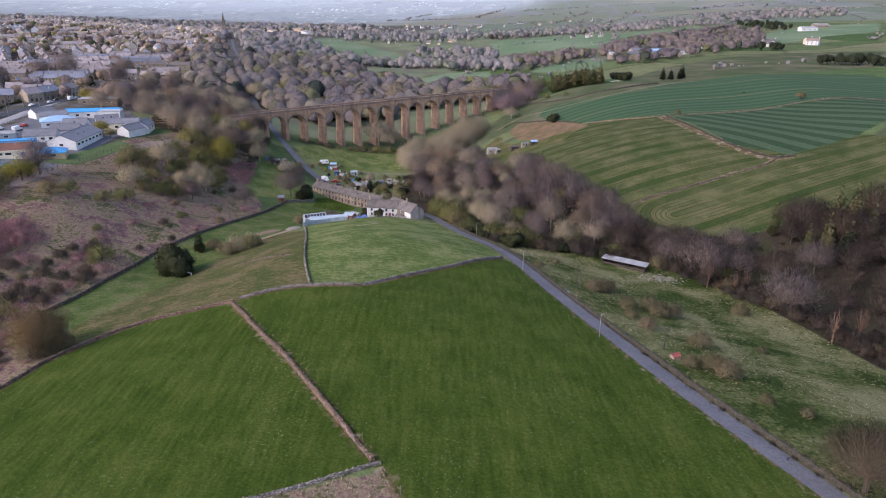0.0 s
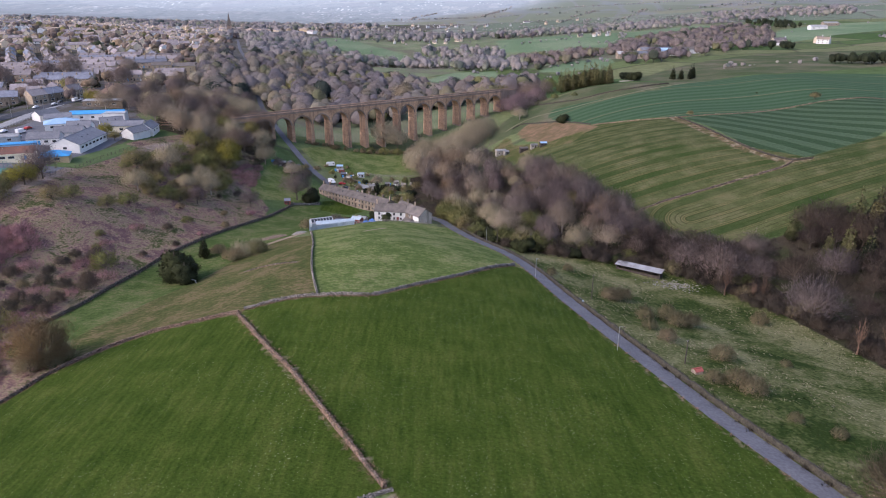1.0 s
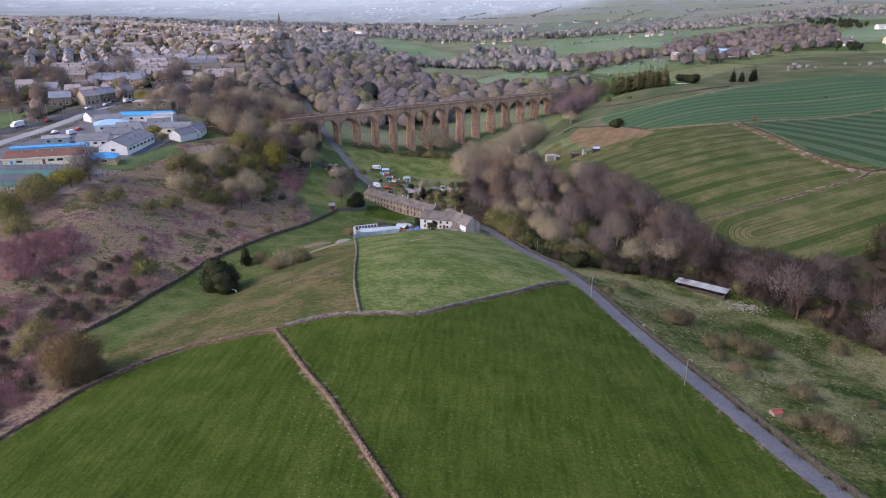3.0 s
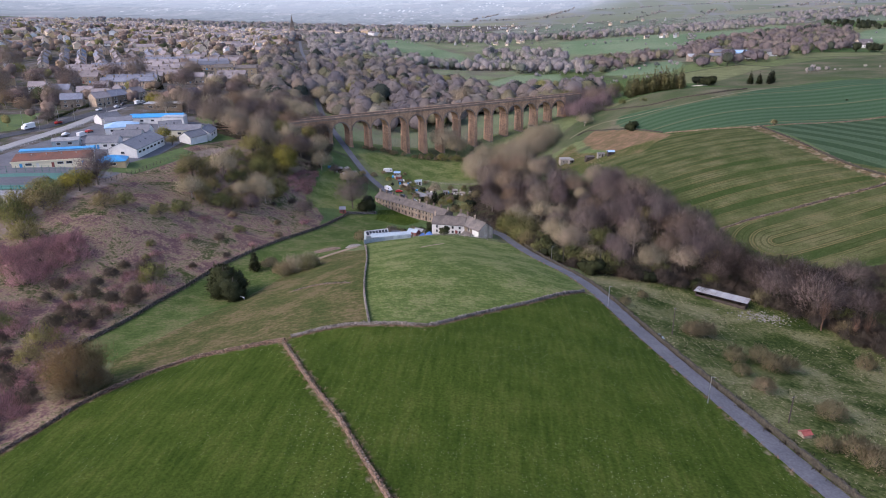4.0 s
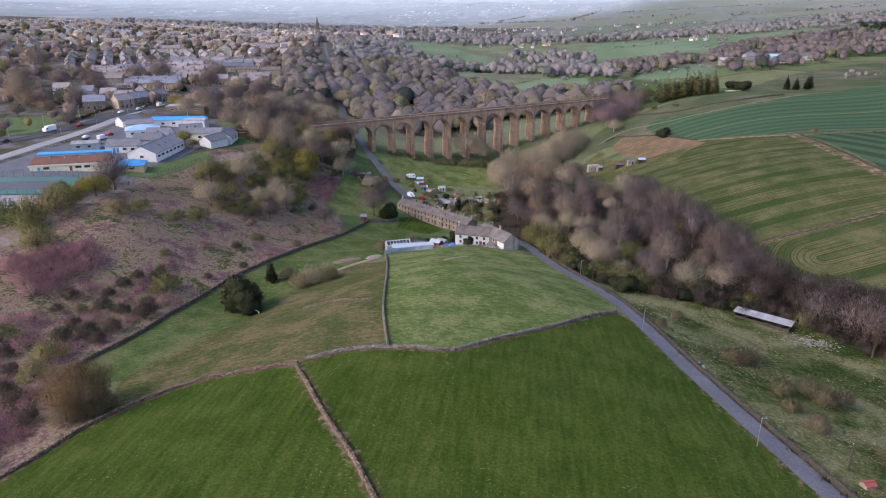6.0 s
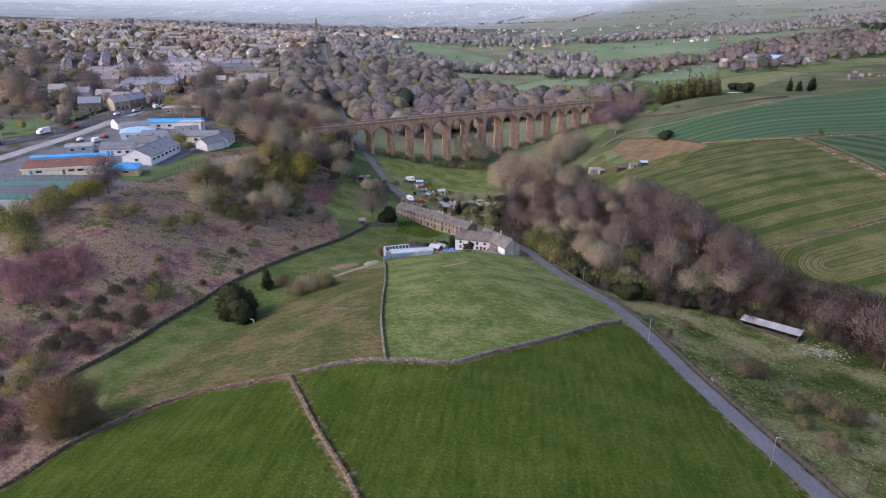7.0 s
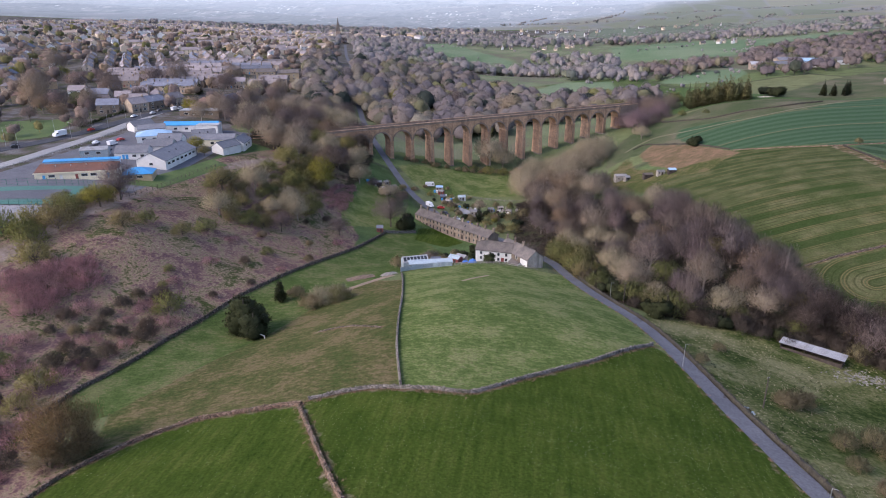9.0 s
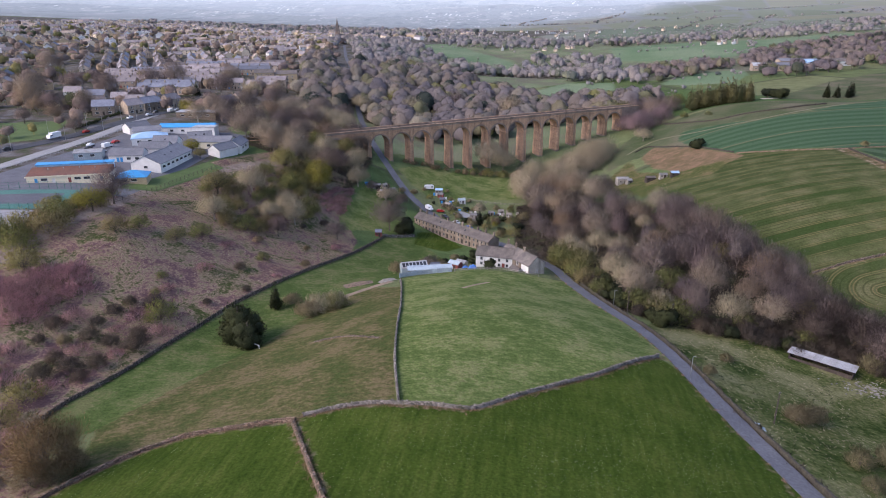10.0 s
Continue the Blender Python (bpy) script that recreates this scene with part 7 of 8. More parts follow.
# allotments, caravans and cars by the terrace
rng = random.Random(11)
for i, (x, y, t, L, D, h, wall, roof, text) in enumerate((
    (-92, 408, 30, 3, 2.4, 2.1, PALEWOOD, OLDTIN, "grey allotment shed by the road"), (-100, 405, 10, 4, 2.5, 2.0, DARKWOOD, OLDTIN, "dark allotment hut with tin roof"), (-97, 410, 60, 3, 2, 1.9, PALEWOOD, PALEWOOD, "pale allotment hut on the green"),
    (-68, 425, -10, 3, 2.5, 2.2, REDPAINT, OLDTIN, "red allotment hut with tin roof"), (-70, 431, 0, 4, 2.6, 2.3, PALEWOOD, PALE_BLUE, "pale allotment hut with blue-green roof"), (-56, 424, 20, 4, 2.6, 2.2, RENDER_WHITE, SHEETING, "white cabin on the allotments"),
    (-62, 413, -30, 3.5, 2.4, 2.0, PALEWOOD, PALEWOOD, "small hut with white roof among vegetable plots"), (-66, 418, 15, 3, 2.4, 2.1, DARKWOOD, BLUE_SLATE, "dark shed with felt roof among vegetable plots"), (-46, 402, 5, 5, 3, 2.2, PALEWOOD, OLDTIN, "open timber stable with tin roof"),
    (33, 441, 10, 6.5, 5, 2.8, PALEWOOD, OLDTIN, "grey field barn with pale tin roof"), (36, 436, 30, 3, 2.5, 2.0, PALEWOOD, OLDTIN, "small pale hut beside the field barn"), (46, 427, 15, 5, 3, 2.0, DARKWOOD, SLATE, "dark low stable at the field edge"), (52, 424, 10, 4, 2.6, 2.0, PALEWOOD, OLDTIN, "pale stable at the field edge"), (57, 420, 10, 4, 2.6, 2.0, DARKWOOD, PALE_BLUE, "dark stable with turquoise roof"),
    (-38, 410, 0, 3, 2, 1.8, PALEWOOD, OLDTIN, "grey hen house in the paddock"), (-33, 414, 20, 3, 2, 1.8, PALEWOOD, PALEWOOD, "white hen house in the paddock"), (-28, 408, -20, 3, 2, 1.8, PALEWOOD, PALEWOOD, "pale hen house in the paddock"))):
    shed("shed", x, y, t, L, D, h, 0.6, wall, roof, text)
tagged(new("yard", mesh("yard", *ribbon([(-57, 408), (-50, 404), (-44, 400)], 7, 0.1), CONCRETE)), "pale sandy yard among the allotments", "yard", kind="structure")


def vehicle(name, x, y, turn, tone, label, kind="car", z=None):
    """A car, van or caravan with body, glass, wheels, and lamps."""
    if kind == "car":
        L, W, prof = 4.3, 1.75, [(-2.15, 0.35), (-2.15, 0.85), (-1.9, 0.95), (-1.1, 1.45), (0.5, 1.47), (1.15, 0.98), (2.0, 0.82), (2.15, 0.6), (2.15, 0.35)]
    elif kind == "van":
        L, W, prof = 5.4, 2.0, [(-2.7, 0.4), (-2.7, 2.2), (-2.6, 2.3), (1.2, 2.3), (1.9, 1.35), (2.6, 1.1), (2.7, 0.8), (2.7, 0.4)]
    elif kind == "lorry":
        L, W, prof = 7.5, 2.3, [(-3.7, 0.7), (-3.7, 3.2), (1.9, 3.2), (1.95, 2.4), (3.2, 2.3), (3.6, 1.4), (3.7, 0.6)]
    else:
        L, W, prof = 5.6, 2.2, [(-2.8, 0.5), (-2.8, 1.6), (-2.4, 2.45), (-1.8, 2.6), (1.8, 2.6), (2.4, 2.4), (2.8, 1.5), (2.8, 0.5)]
    ob = thing(name, pose(x, y, (zed(x, y) if z is None else z) + 0.24, 0, 0, turn), label, kind if kind != "lorry" else "lorry")
    n = len(prof)
    v = [(px, s * (W / 2 - (0.14 if pz > 1.2 and kind == "car" else 0.03)), pz) for s in (-1, 1) for px, pz in prof]
    part("body", (v, [tuple(range(n)), tuple(range(2 * n - 1, n - 1, -1))] + [(i, n + i, n + (i + 1) % n, (i + 1) % n) for i in range(n)], CARPAINT[tone]), ob)
    if kind == "car":
        part("windscreen", ([(0.56, -0.6, 1.42), (1.1, -0.68, 1.03), (1.1, 0.68, 1.03), (0.56, 0.6, 1.42), (0.6, -0.6, 1.46), (1.16, -0.68, 1.04), (1.16, 0.68, 1.04), (0.6, 0.6, 1.46)], [(4, 5, 6, 7), (0, 1, 5, 4), (2, 3, 7, 6), (3, 0, 4, 7), (1, 2, 6, 5)], GLASS), ob)
        for s in (-1, 1):
            part("side_window", (*block(-1.0, 0.5, s * 0.76 - 0.02, s * 0.76 + 0.02, 1.0, 1.38), GLASS), ob)
    else:
        z1 = {"van": (1.4, 2.0), "lorry": (1.6, 2.2), "caravan": (1.4, 2.1)}[kind]
        for s in (-1, 1):
            part("side_window", (*block(L * 0.22, L * 0.36 if kind != "caravan" else L * 0.4, s * W / 2 - 0.05, s * W / 2 + 0.01, *z1), GLASS), ob)
    for wx in (-L * 0.3, L * 0.31) if kind != "caravan" else (0.0,):
        for s in (-1, 1):
            w = part("wheel", (*tube([(wx, s * (W / 2 - 0.2), 0.1), (wx, s * (W / 2 + 0.02), 0.1)], [0.33, 0.33], 10), RUBBER), ob)
    return ob


for x, y, t, tone, kind, text in ((-76, 432, 12, "white", "caravan", "white touring caravan at the allotments"), (-70.5, 401, -48, "white", "van", "white van parked at the end of the terrace"), (-61, 395, -42, "black", "car", "dark car parked behind the cottages"), (-54, 389, -40, "silver", "car", "silver car parked behind the cottages"), (-47, 383.5, -40, "blue", "car", "blue car parked behind the cottages"), (-41, 377.5, -45, "black", "car", "black car parked behind the cottages"),
                                  (-64.5, 402, 10, "red", "car", "red car parked by the allotments")):
    vehicle(kind if kind != "car" else "car", x, y, t, tone, text, kind)
def crate(name, x, y, turn, L, D, h, mat, label, category):
    """A lidded bin, box or tank with a rim."""
    ob = thing(name, at(x, y, turn), label, category, "clutter on the allotments")
    part("body", (*block(-L / 2, L / 2, -D / 2, D / 2, -0.3, h), mat), ob)
    part("lid", (*block(-L / 2 - 0.05, L / 2 + 0.05, -D / 2 - 0.05, D / 2 + 0.05, h + 0.002, h + 0.1, 0.04), mat), ob)
    return ob


rng = random.Random(17)
for k in range(46):
    x, y = rng.choice(((-95, 401), (-99, 404), (-71, 427), (-66, 421), (-60, 416), (-52, 411), (-34, 409), (-28, 413), (-44, 406)))
    x, y = x + rng.gauss(0, 3.2), y + rng.gauss(0, 2.6)
    if away(np.array([x]), np.array([y]), LANE)[0] > 3.5:
        name, mat, text = rng.choice((("water_tank", SHEETING, "pale plastic water tank on an allotment"), ("storage_box", PALEWOOD, "grey wooden storage box on an allotment"), ("compost_bin", DARKWOOD, "dark timber compost bin on an allotment"), ("storage_box", RENDER_WHITE, "white storage box on an allotment"), ("water_tank", BLUE_METAL, "blue plastic water tank on an allotment")))
        crate(name, x, y, rng.uniform(0, 180), rng.uniform(0.8, 1.8), rng.uniform(0.7, 1.2), rng.uniform(0.6, 1.3), mat, text, "tank" if name == "water_tank" else "box" if name == "storage_box" else "bin")
for k in range(9):
    x, y = (-62, 421, -57, 417, -40, 405, -31, 405, -36, 413)[2 * (k % 5)] + rng.uniform(-3, 3), (-62, 421, -57, 417, -40, 405, -31, 405, -36, 413)[2 * (k % 5) + 1] + rng.uniform(-3, 3)
    heap("vegetable_bed", x, y, rng.uniform(3, 5), rng.uniform(1.2, 2.0), 0.3, EARTH, "dark dug earth of a vegetable bed", "bed", 60 + k, rng.choice((-38, 52)))
fence = thing("rail_fence", pose(-40, 432, zed(-40, 432)), "pale post-and-rail fence between allotments and meadow", "fence")
pts = smooth_line([(-56, 432), (-40, 431), (-24, 432), (-10, 434)], 2.6)
for i, p in enumerate(pts):
    x, y, z = p[0] + 40, p[1] - 432, zed(*p) - zed(-40, 432)
    part("post", (*block(x - 0.07, x + 0.07, y - 0.07, y + 0.07, z - 0.4, z + 1.2), PALEWOOD), fence)
    if i:
        for h in (0.5, 1.0):
            part("rail", (*tube([(px, py, pz + h), (x, y, z + h)], [0.06, 0.06], 4), PALEWOOD), fence)
    px, py, pz = x, y, z


def road_bearing(line, y):
    p = smooth_line(line, 3.0)
    for a, b in zip(p, p[1:]):
        if a[1] <= y <= b[1]:
            d = b - a
            return a + d * (y - a[1]) / (d[1] + 1e-9), math.degrees(math.atan2(d[1], d[0])), np.array((d[1], -d[0])) / np.linalg.norm(d)


for y, off, tone, kind, text in ((372, -2.2, "white", "lorry", "white box lorry on the main road"), (345, 2.0, "black", "car", "dark car on the main road"), (389, 2.0, "red", "car", "red car on the main road"), (428, -2, "white", "car", "white car on the main road"), (440, 2, "silver", "car", "silver car on the main road"), (452, -2, "black", "car", "dark car queueing into the town"), (462, 2.2, "white", "van", "white van queueing into the town"), (474, -2, "silver", "car", "silver car queueing into the town"), (486, 2, "white", "van", "white van near the junction"), (500, -2, "black", "car", "dark car near the junction"), (512, 2, "white", "car", "white car near the junction")):
    p, a, n = road_bearing(MAIN_ROAD, y)
    q = p + n * off
    vehicle({"car": "car", "van": "van", "lorry": "box_lorry"}[kind], q[0], q[1], a + (180 if off < 0 else 0), tone, text, kind, zed(*p) + 0.12)

# the open-fronted tin shed on the rough slope
tin = thing("field_shed", pose(67.5, 233, zed(67.5, 233) + 0.2, 0, 0, -33), "long dark timber shed with a pale tin roof", "shed")
part("back_wall", (*block(-8, 8, 1.5, 1.7, -1.5, 2.1), DARKWOOD), tin)
for s in (-8, 7.8):
    part("side_wall", (*block(s, s + 0.2, -1.7, 1.5, -1.5, 1.95), DARKWOOD), tin)
part("front_boarding", (*block(-7.8, 7.8, -1.7, -1.55, -1.5, 0.75), DARKWOOD), tin)
for k in range(6):
    part("post", (*block(-7.9 + 3.13 * k, -7.7 + 3.13 * k, -1.82, -1.68, -1.5, 1.95), DARKWOOD), tin)
for k in range(8):
    a = -8.4 + 2.1 * k
    part("roof_sheet", ([(a, -2.1, 1.95), (a + 2.13, -2.1, 1.95), (a + 2.13, 2.0, 2.2), (a, 2.0, 2.2), (a, -2.1, 2.03), (a + 2.13, -2.1, 2.03), (a + 2.13, 2.0, 2.28), (a, 2.0, 2.28)], [(3, 2, 1, 0), (4, 5, 6, 7), (0, 1, 5, 4), (1, 2, 6, 5), (2, 3, 7, 6), (3, 0, 4, 7)], TIN), tin)
rng = random.Random(3)
for k in range(230):
    x, y = rng.gauss(77, 4.2), rng.gauss(223, 2.0)
    s = rng.uniform(0.12, 0.38)
    v, f = block(-s, s, -s * 0.6, s * 0.6, -0.2, s * 0.5, 0.12)
    v = [(a + rng.uniform(-0.1, 0.1), b + rng.uniform(-0.1, 0.1), c) for a, b, c in v]
    tagged(new("rubble_block", mesh("rubble_block", *shift((v, f), x, y, zed(x, y), rng.uniform(0, 180)), RUBBLE)), "pale broken stone in the rubble heap", "rubble", "rubble beside the field shed")
trough = thing("field_hut", pose(53, 135.8, zed(53, 135.8), 0, 0, 20), "small low red-brown hut on the rough slope", "hut")
part("wall", (*gable_walls(1.9, 1.5, 0.8, 1.2, -0.3), WALLSTONE), trough)
part("roof", (*gable_roof(1.9, 1.5, 0.8, 1.2, 0.15, 0.08), REDPAINT), trough)
for k in range(6):
    heap("litter", 36.4 + rng.uniform(-1.2, 1.2), 180.4 + rng.uniform(-1.5, 1.5), rng.uniform(0.6, 1.3), rng.uniform(0.5, 1.0), 0.3, SHEETING, "white scraps dumped beside the lane", "litter", 20 + k)


# ---- poles and lamps ----
def pole(x, y, tall, kind, turn=0.0):
    if kind == "telegraph":
        ob = thing("telegraph_pole", at(x, y, turn), "weathered wooden telegraph pole on the slope", "pole", "telegraph poles")
        part("shaft", (*tube([(0, 0, -0.5), (0, 0, tall)], [0.17, 0.11], 7), DARKWOOD), ob)
        part("crossarm", (*block(-0.3, 0.3, -0.05, 0.05, tall - 0.4, tall - 0.3), DARKWOOD), ob)
        for s in (-0.24, 0.24):
            part("insulator", (*tube([(s, 0, tall - 0.3), (s, 0, tall - 0.16)], [0.06, 0.04], 5), RENDER_WHITE), ob)
    else:
        ob = thing("street_lamp", at(x, y, turn), "slim grey street lamp with a short arm", "lamp", "street lamps")
        part("column", (*tube([(0, 0, -0.3), (0, 0, 1.2), (0, 0, tall)], [0.11, 0.09, 0.06], 7), STEEL), ob)
        part("arm", (*tube([(0, 0, tall - 0.05), (0.5, 0, tall + 0.15), (1.1, 0, tall + 0.2)], [0.05, 0.045, 0.04], 5), STEEL), ob)
        part("lantern", (*block(0.9, 1.4, -0.09, 0.09, tall + 0.14, tall + 0.25, 0.04), DARKWOOD), ob)
    return ob


for x, y, h in ((40, 184.4, 7.6), (30, 248, 7.5), (18, 255, 7.5), (52, 140.7, 6.0)):
    pole(x, y, h, "telegraph", 35)
for x, y in ((25.4, 197), (37.4, 143.6), (14, 258)):
    pole(x, y, 6.0, "lamp", -40)
for y in (318, 345, 372, 398, 425, 452, 480):
    p, a, n = road_bearing(MAIN_ROAD, y)
    q = p - n * 5.4
    pole(q[0], q[1], 9.5, "lamp", a - 90)
    if y < 430:
        q = p + n * 5.4
        pole(q[0], q[1], 8.0, "lamp", a + 90)
goal = thing("field_gate", at(-84.5, 211, -25), "small pale wooden gate frame in the pasture", "gate")
for s in (-1.0, 1.0):
    part("post", (*block(s - 0.08, s + 0.08, -0.08, 0.08, -0.3, 1.3), RENDER_WHITE), goal)
part("rail", (*block(-1.0, 1.0, -0.05, 0.05, 1.15, 1.3), RENDER_WHITE), goal)


# ---- the school ----
def pad(name, corners, mat, label, lift=0.08, kind="yard"):
    """A levelled surface over the ground, finely divided so that it follows it."""
    (ax, ay), (bx, by), (cx, cy), (dx, dy) = corners
    n = 12
    v, f = [], []
    for i in range(n + 1):
        for j in range(n + 1):
            s, t = i / n, j / n
            x = (ax * (1 - s) + bx * s) * (1 - t) + (dx * (1 - s) + cx * s) * t
            y = (ay * (1 - s) + by * s) * (1 - t) + (dy * (1 - s) + cy * s) * t
            v.append((x, y, zed(x, y) + lift))
    for i in range(n):
        for j in range(n):
            f.append((i * (n + 1) + j, (i + 1) * (n + 1) + j, (i + 1) * (n + 1) + j + 1, i * (n + 1) + j + 1))
    return tagged(new(name, mesh(name, v, f, mat)), label, kind, kind="structure")


pad("yard_school", [(-238, 262), (-172, 292), (-176, 420), (-236, 410)], TARMAC, "grey tarmac school grounds")
pad("yard_playground", [(-216, 234), (-184, 246), (-181, 266), (-226, 250)], CONCRETE, "pale asphalt playground", 0.14)
pad("court", [(-225, 251), (-182, 267), (-190, 291), (-233, 273)], GREENCOURT, "green all-weather sports court", 0.2)
pad("court_centre", [(-221, 258), (-187, 271), (-192, 284), (-226, 268)], TARMAC, "grey playing area of the sports court", 0.26)


def school_block(x, y, turn, L, D, eaves, ridge, wall, roof, label, shape="gable", **more):
    ob = thing("school_building", pose(x, y, zed(x, y) + 0.2, 0, 0, turn), label, "school", "school buildings")
    wing(ob, 0, 0, 0, 0, L, D, eaves, ridge, wall, roof, shape, **more)
    return ob


b = school_block(-203, 304, 21, 31, 11, 2.9, 2.9, CREAM, FLATROOF, "long cream nursery block with a rusty-red sloping roof", "flat", windows=[(WIN_BIG, x, "front", 1.7) for x in (-9, 3.5, 7)], doors=(("blue", -12), ("white", -5.5), ("red", 0.5), ("blue", 12.5)))
part("fascia", (*block(-15.9, 15.9, -5.95, -5.78, 2.7, 3.25), CREAM), b, "yellow fascia board")
part("pitched_roof", ([(-15.7, -5.7, 3.2), (15.7, -5.7, 3.2), (15.7, 3.6, 4.9), (-15.7, 3.6, 4.9), (-15.7, -5.7, 2.95), (15.7, -5.7, 2.95), (15.7, 3.6, 2.95), (-15.7, 3.6, 2.95)], [(0, 1, 2, 3), (4, 5, 1, 0), (5, 6, 2, 1), (7, 4, 0, 3), (6, 7, 3, 2)], FLATROOF), b)
part("clerestory", (*block(-14, 15.6, 3.62, 5.7, 3.2, 5.7), PALE_BLUE), b)
part("clerestory_roof", ([(-14.4, 3.2, 5.7), (16, 3.2, 5.7), (16, 6.2, 6.1), (-14.4, 6.2, 6.1), (-14.4, 3.2, 5.95), (16, 3.2, 5.95), (16, 6.2, 6.35), (-14.4, 6.2, 6.35)], [(3, 2, 1, 0), (4, 5, 6, 7), (0, 1, 5, 4), (1, 2, 6, 5), (2, 3, 7, 6), (3, 0, 4, 7)], BLUE_METAL), b, "bright blue sloping roof strip")
for k in range(4):
    part("vent", (*tube([(-9 + 6 * k, 1.0, 4.2), (-9 + 6 * k, 1.0, 5.0)], [0.2, 0.25], 6), TIN), b)
b = school_block(-181.5, 313, 21, 12, 9.5, 2.6, 4.6, OCHRE, BLUE_METAL, "low pavilion with a bright blue hipped roof", "hip", windows=[(WIN_BIG, x, "front", 1.4) for x in (-3, 1)])
school_block(-186, 344, 92, 30, 14, 3.4, 6.6, RENDER_WHITE, GREY_ROOF, "white school hall with a broad grey roof", windows=[(WIN_BIG, x, "front", 1.8) for x in (-12, -8, -4, 0, 4, 8, 12)] + [(WIN_WIDE, 0, "left", 1.8)], lights=((2, -1), (-4, -1)))
school_block(-203, 344, 14, 15, 9, 3.0, 5.6, RENDER_WHITE, GREY_ROOF, "white classroom block with grey gabled roof", windows=[(WIN_WIDE, x, "front", 1.6) for x in (1.5, 5.2)], doors=(("blue", -3.4), ("blue", -1.8)))
school_block(-199, 360, 14, 14, 9, 3.0, 5.6, RENDER_WHITE, GREY_ROOF, "white classroom block beside the hall")
school_block(-213, 379, 30, 17, 12, 3.4, 5.6, RENDER_WHITE, PALE_BLUE, "classroom block with a faded blue roof", "hip", windows=[(WIN_WIDE, x, "front", 1.8) for x in (-5, 0, 5)])
school_block(-221, 341, 24, 12, 7, 3.0, 3.9, SHEETING, TIN, "pale prefabricated classroom with a shallow roof", windows=[(WIN_WIDE, x, "front", 1.7) for x in (-3, 2)])
school_block(-199, 371, 14, 12, 11, 3.2, 6.2, RENDER_WHITE, GREY_ROOF, "grey-roofed classroom block in the school's middle", lights=((0, -1),))
school_block(-207, 408, 12, 30, 9, 3.6, 4.8, RENDER_WHITE, BLUE_METAL, "rear school block with a bright blue roof", windows=[(WIN_WIDE, x, "front", 1.8) for x in (-8, -2, 4)])
school_block(-194, 402, 8, 12, 7, 5.6, 5.6, RENDER_WHITE, TIN, "tall white flat-roofed plant room", "flat")
school_block(-181, 383, 8, 22, 11, 3.4, 5.4, CREAM, GREY_ROOF, "cream school wing with a grey roof", windows=[(WIN_WIDE, x, "front", 1.7) for x in (-6, 0, 6)])
school_block(-168.5, 385, 98, 14, 8, 3.2, 5.8, RENDER_WHITE, GREY_ROOF, "white school wing at the bank's edge", windows=[(WIN_WIDE, x, "front", 1.7) for x in (-3, 2)])
school_block(-232, 398, 60, 12, 8, 3.2, 5.4, RENDER_WHITE, GREY_ROOF, "grey-roofed school annexe by the service road")
school_block(-170, 372, 70, 12, 8, 3.2, 5.6, RENDER_WHITE, GREY_ROOF, "low grey-roofed school annexe near the bank")
school_block(-190, 388, 30, 12, 9, 3.2, 5.8, RENDER_WHITE, GREY_ROOF, "grey-roofed classroom with roof lights", lights=((-2, -1), (2, -1)))
school_block(-222, 392, 30, 14, 9, 3.2, 5.0, RENDER_WHITE, GREY_ROOF, "grey-roofed school office block")
for x, y, t, tone in ((-222, 352, 80, "silver"), (-232, 356, 85, "black"), (-235, 362, 85, "white"), (-228, 372, 80, "red"), (-178, 402, 20, "blue"), (-174, 404, 20, "white")):
    vehicle("car", x, y, t, tone, tone + " car parked in the school yard")
vehicle("minibus", -226, 362, 80, "white", "white minibus parked at the school", "van")


def mesh_fence(line, tall, mat, label, gap=3.0):
    pts = smooth_line(line, gap)
    x0, y0 = pts[0]
    z0 = zed(x0, y0)
    ob = thing("fence", pose(x0, y0, z0), label, "fence")
    last = None
    for p in pts:
        q = (p[0] - x0, p[1] - y0, zed(*p) - z0)
        part("post", (*block(q[0] - 0.06, q[0] + 0.06, q[1] - 0.06, q[1] + 0.06, q[2] - 0.4, q[2] + tall), mat), ob)
        if last:
            for k in range(3):
                h = tall * (0.25 + 0.36 * k)
                part("rail", (*tube([(last[0], last[1], last[2] + h), (q[0], q[1], q[2] + h)], [0.035, 0.035], 4), mat), ob)
        last = q
    return ob


pad("verge", [(-182, 300), (-167, 304), (-160, 352), (-170, 356)], GREENGRASS, "green grass verge between school and bank", 0.16, "verge")
mesh_fence([(-225, 251), (-182, 267), (-190, 291), (-233, 273)], 3.0, GREENCOURT, "green steel fence round the sports court")
mesh_fence([(-200, 246), (-176, 272), (-168, 300), (-166, 330), (-160, 360), (-154, 376)], 1.8, DARKWOOD, "dark fence along the top of the bank")
mesh_fence([(-241, 300), (-240, 345), (-241, 385), (-243, 415)], 1.6, STEEL, "grey steel fence beside the service road")

# ---- the town ----
rng = random.Random(21)


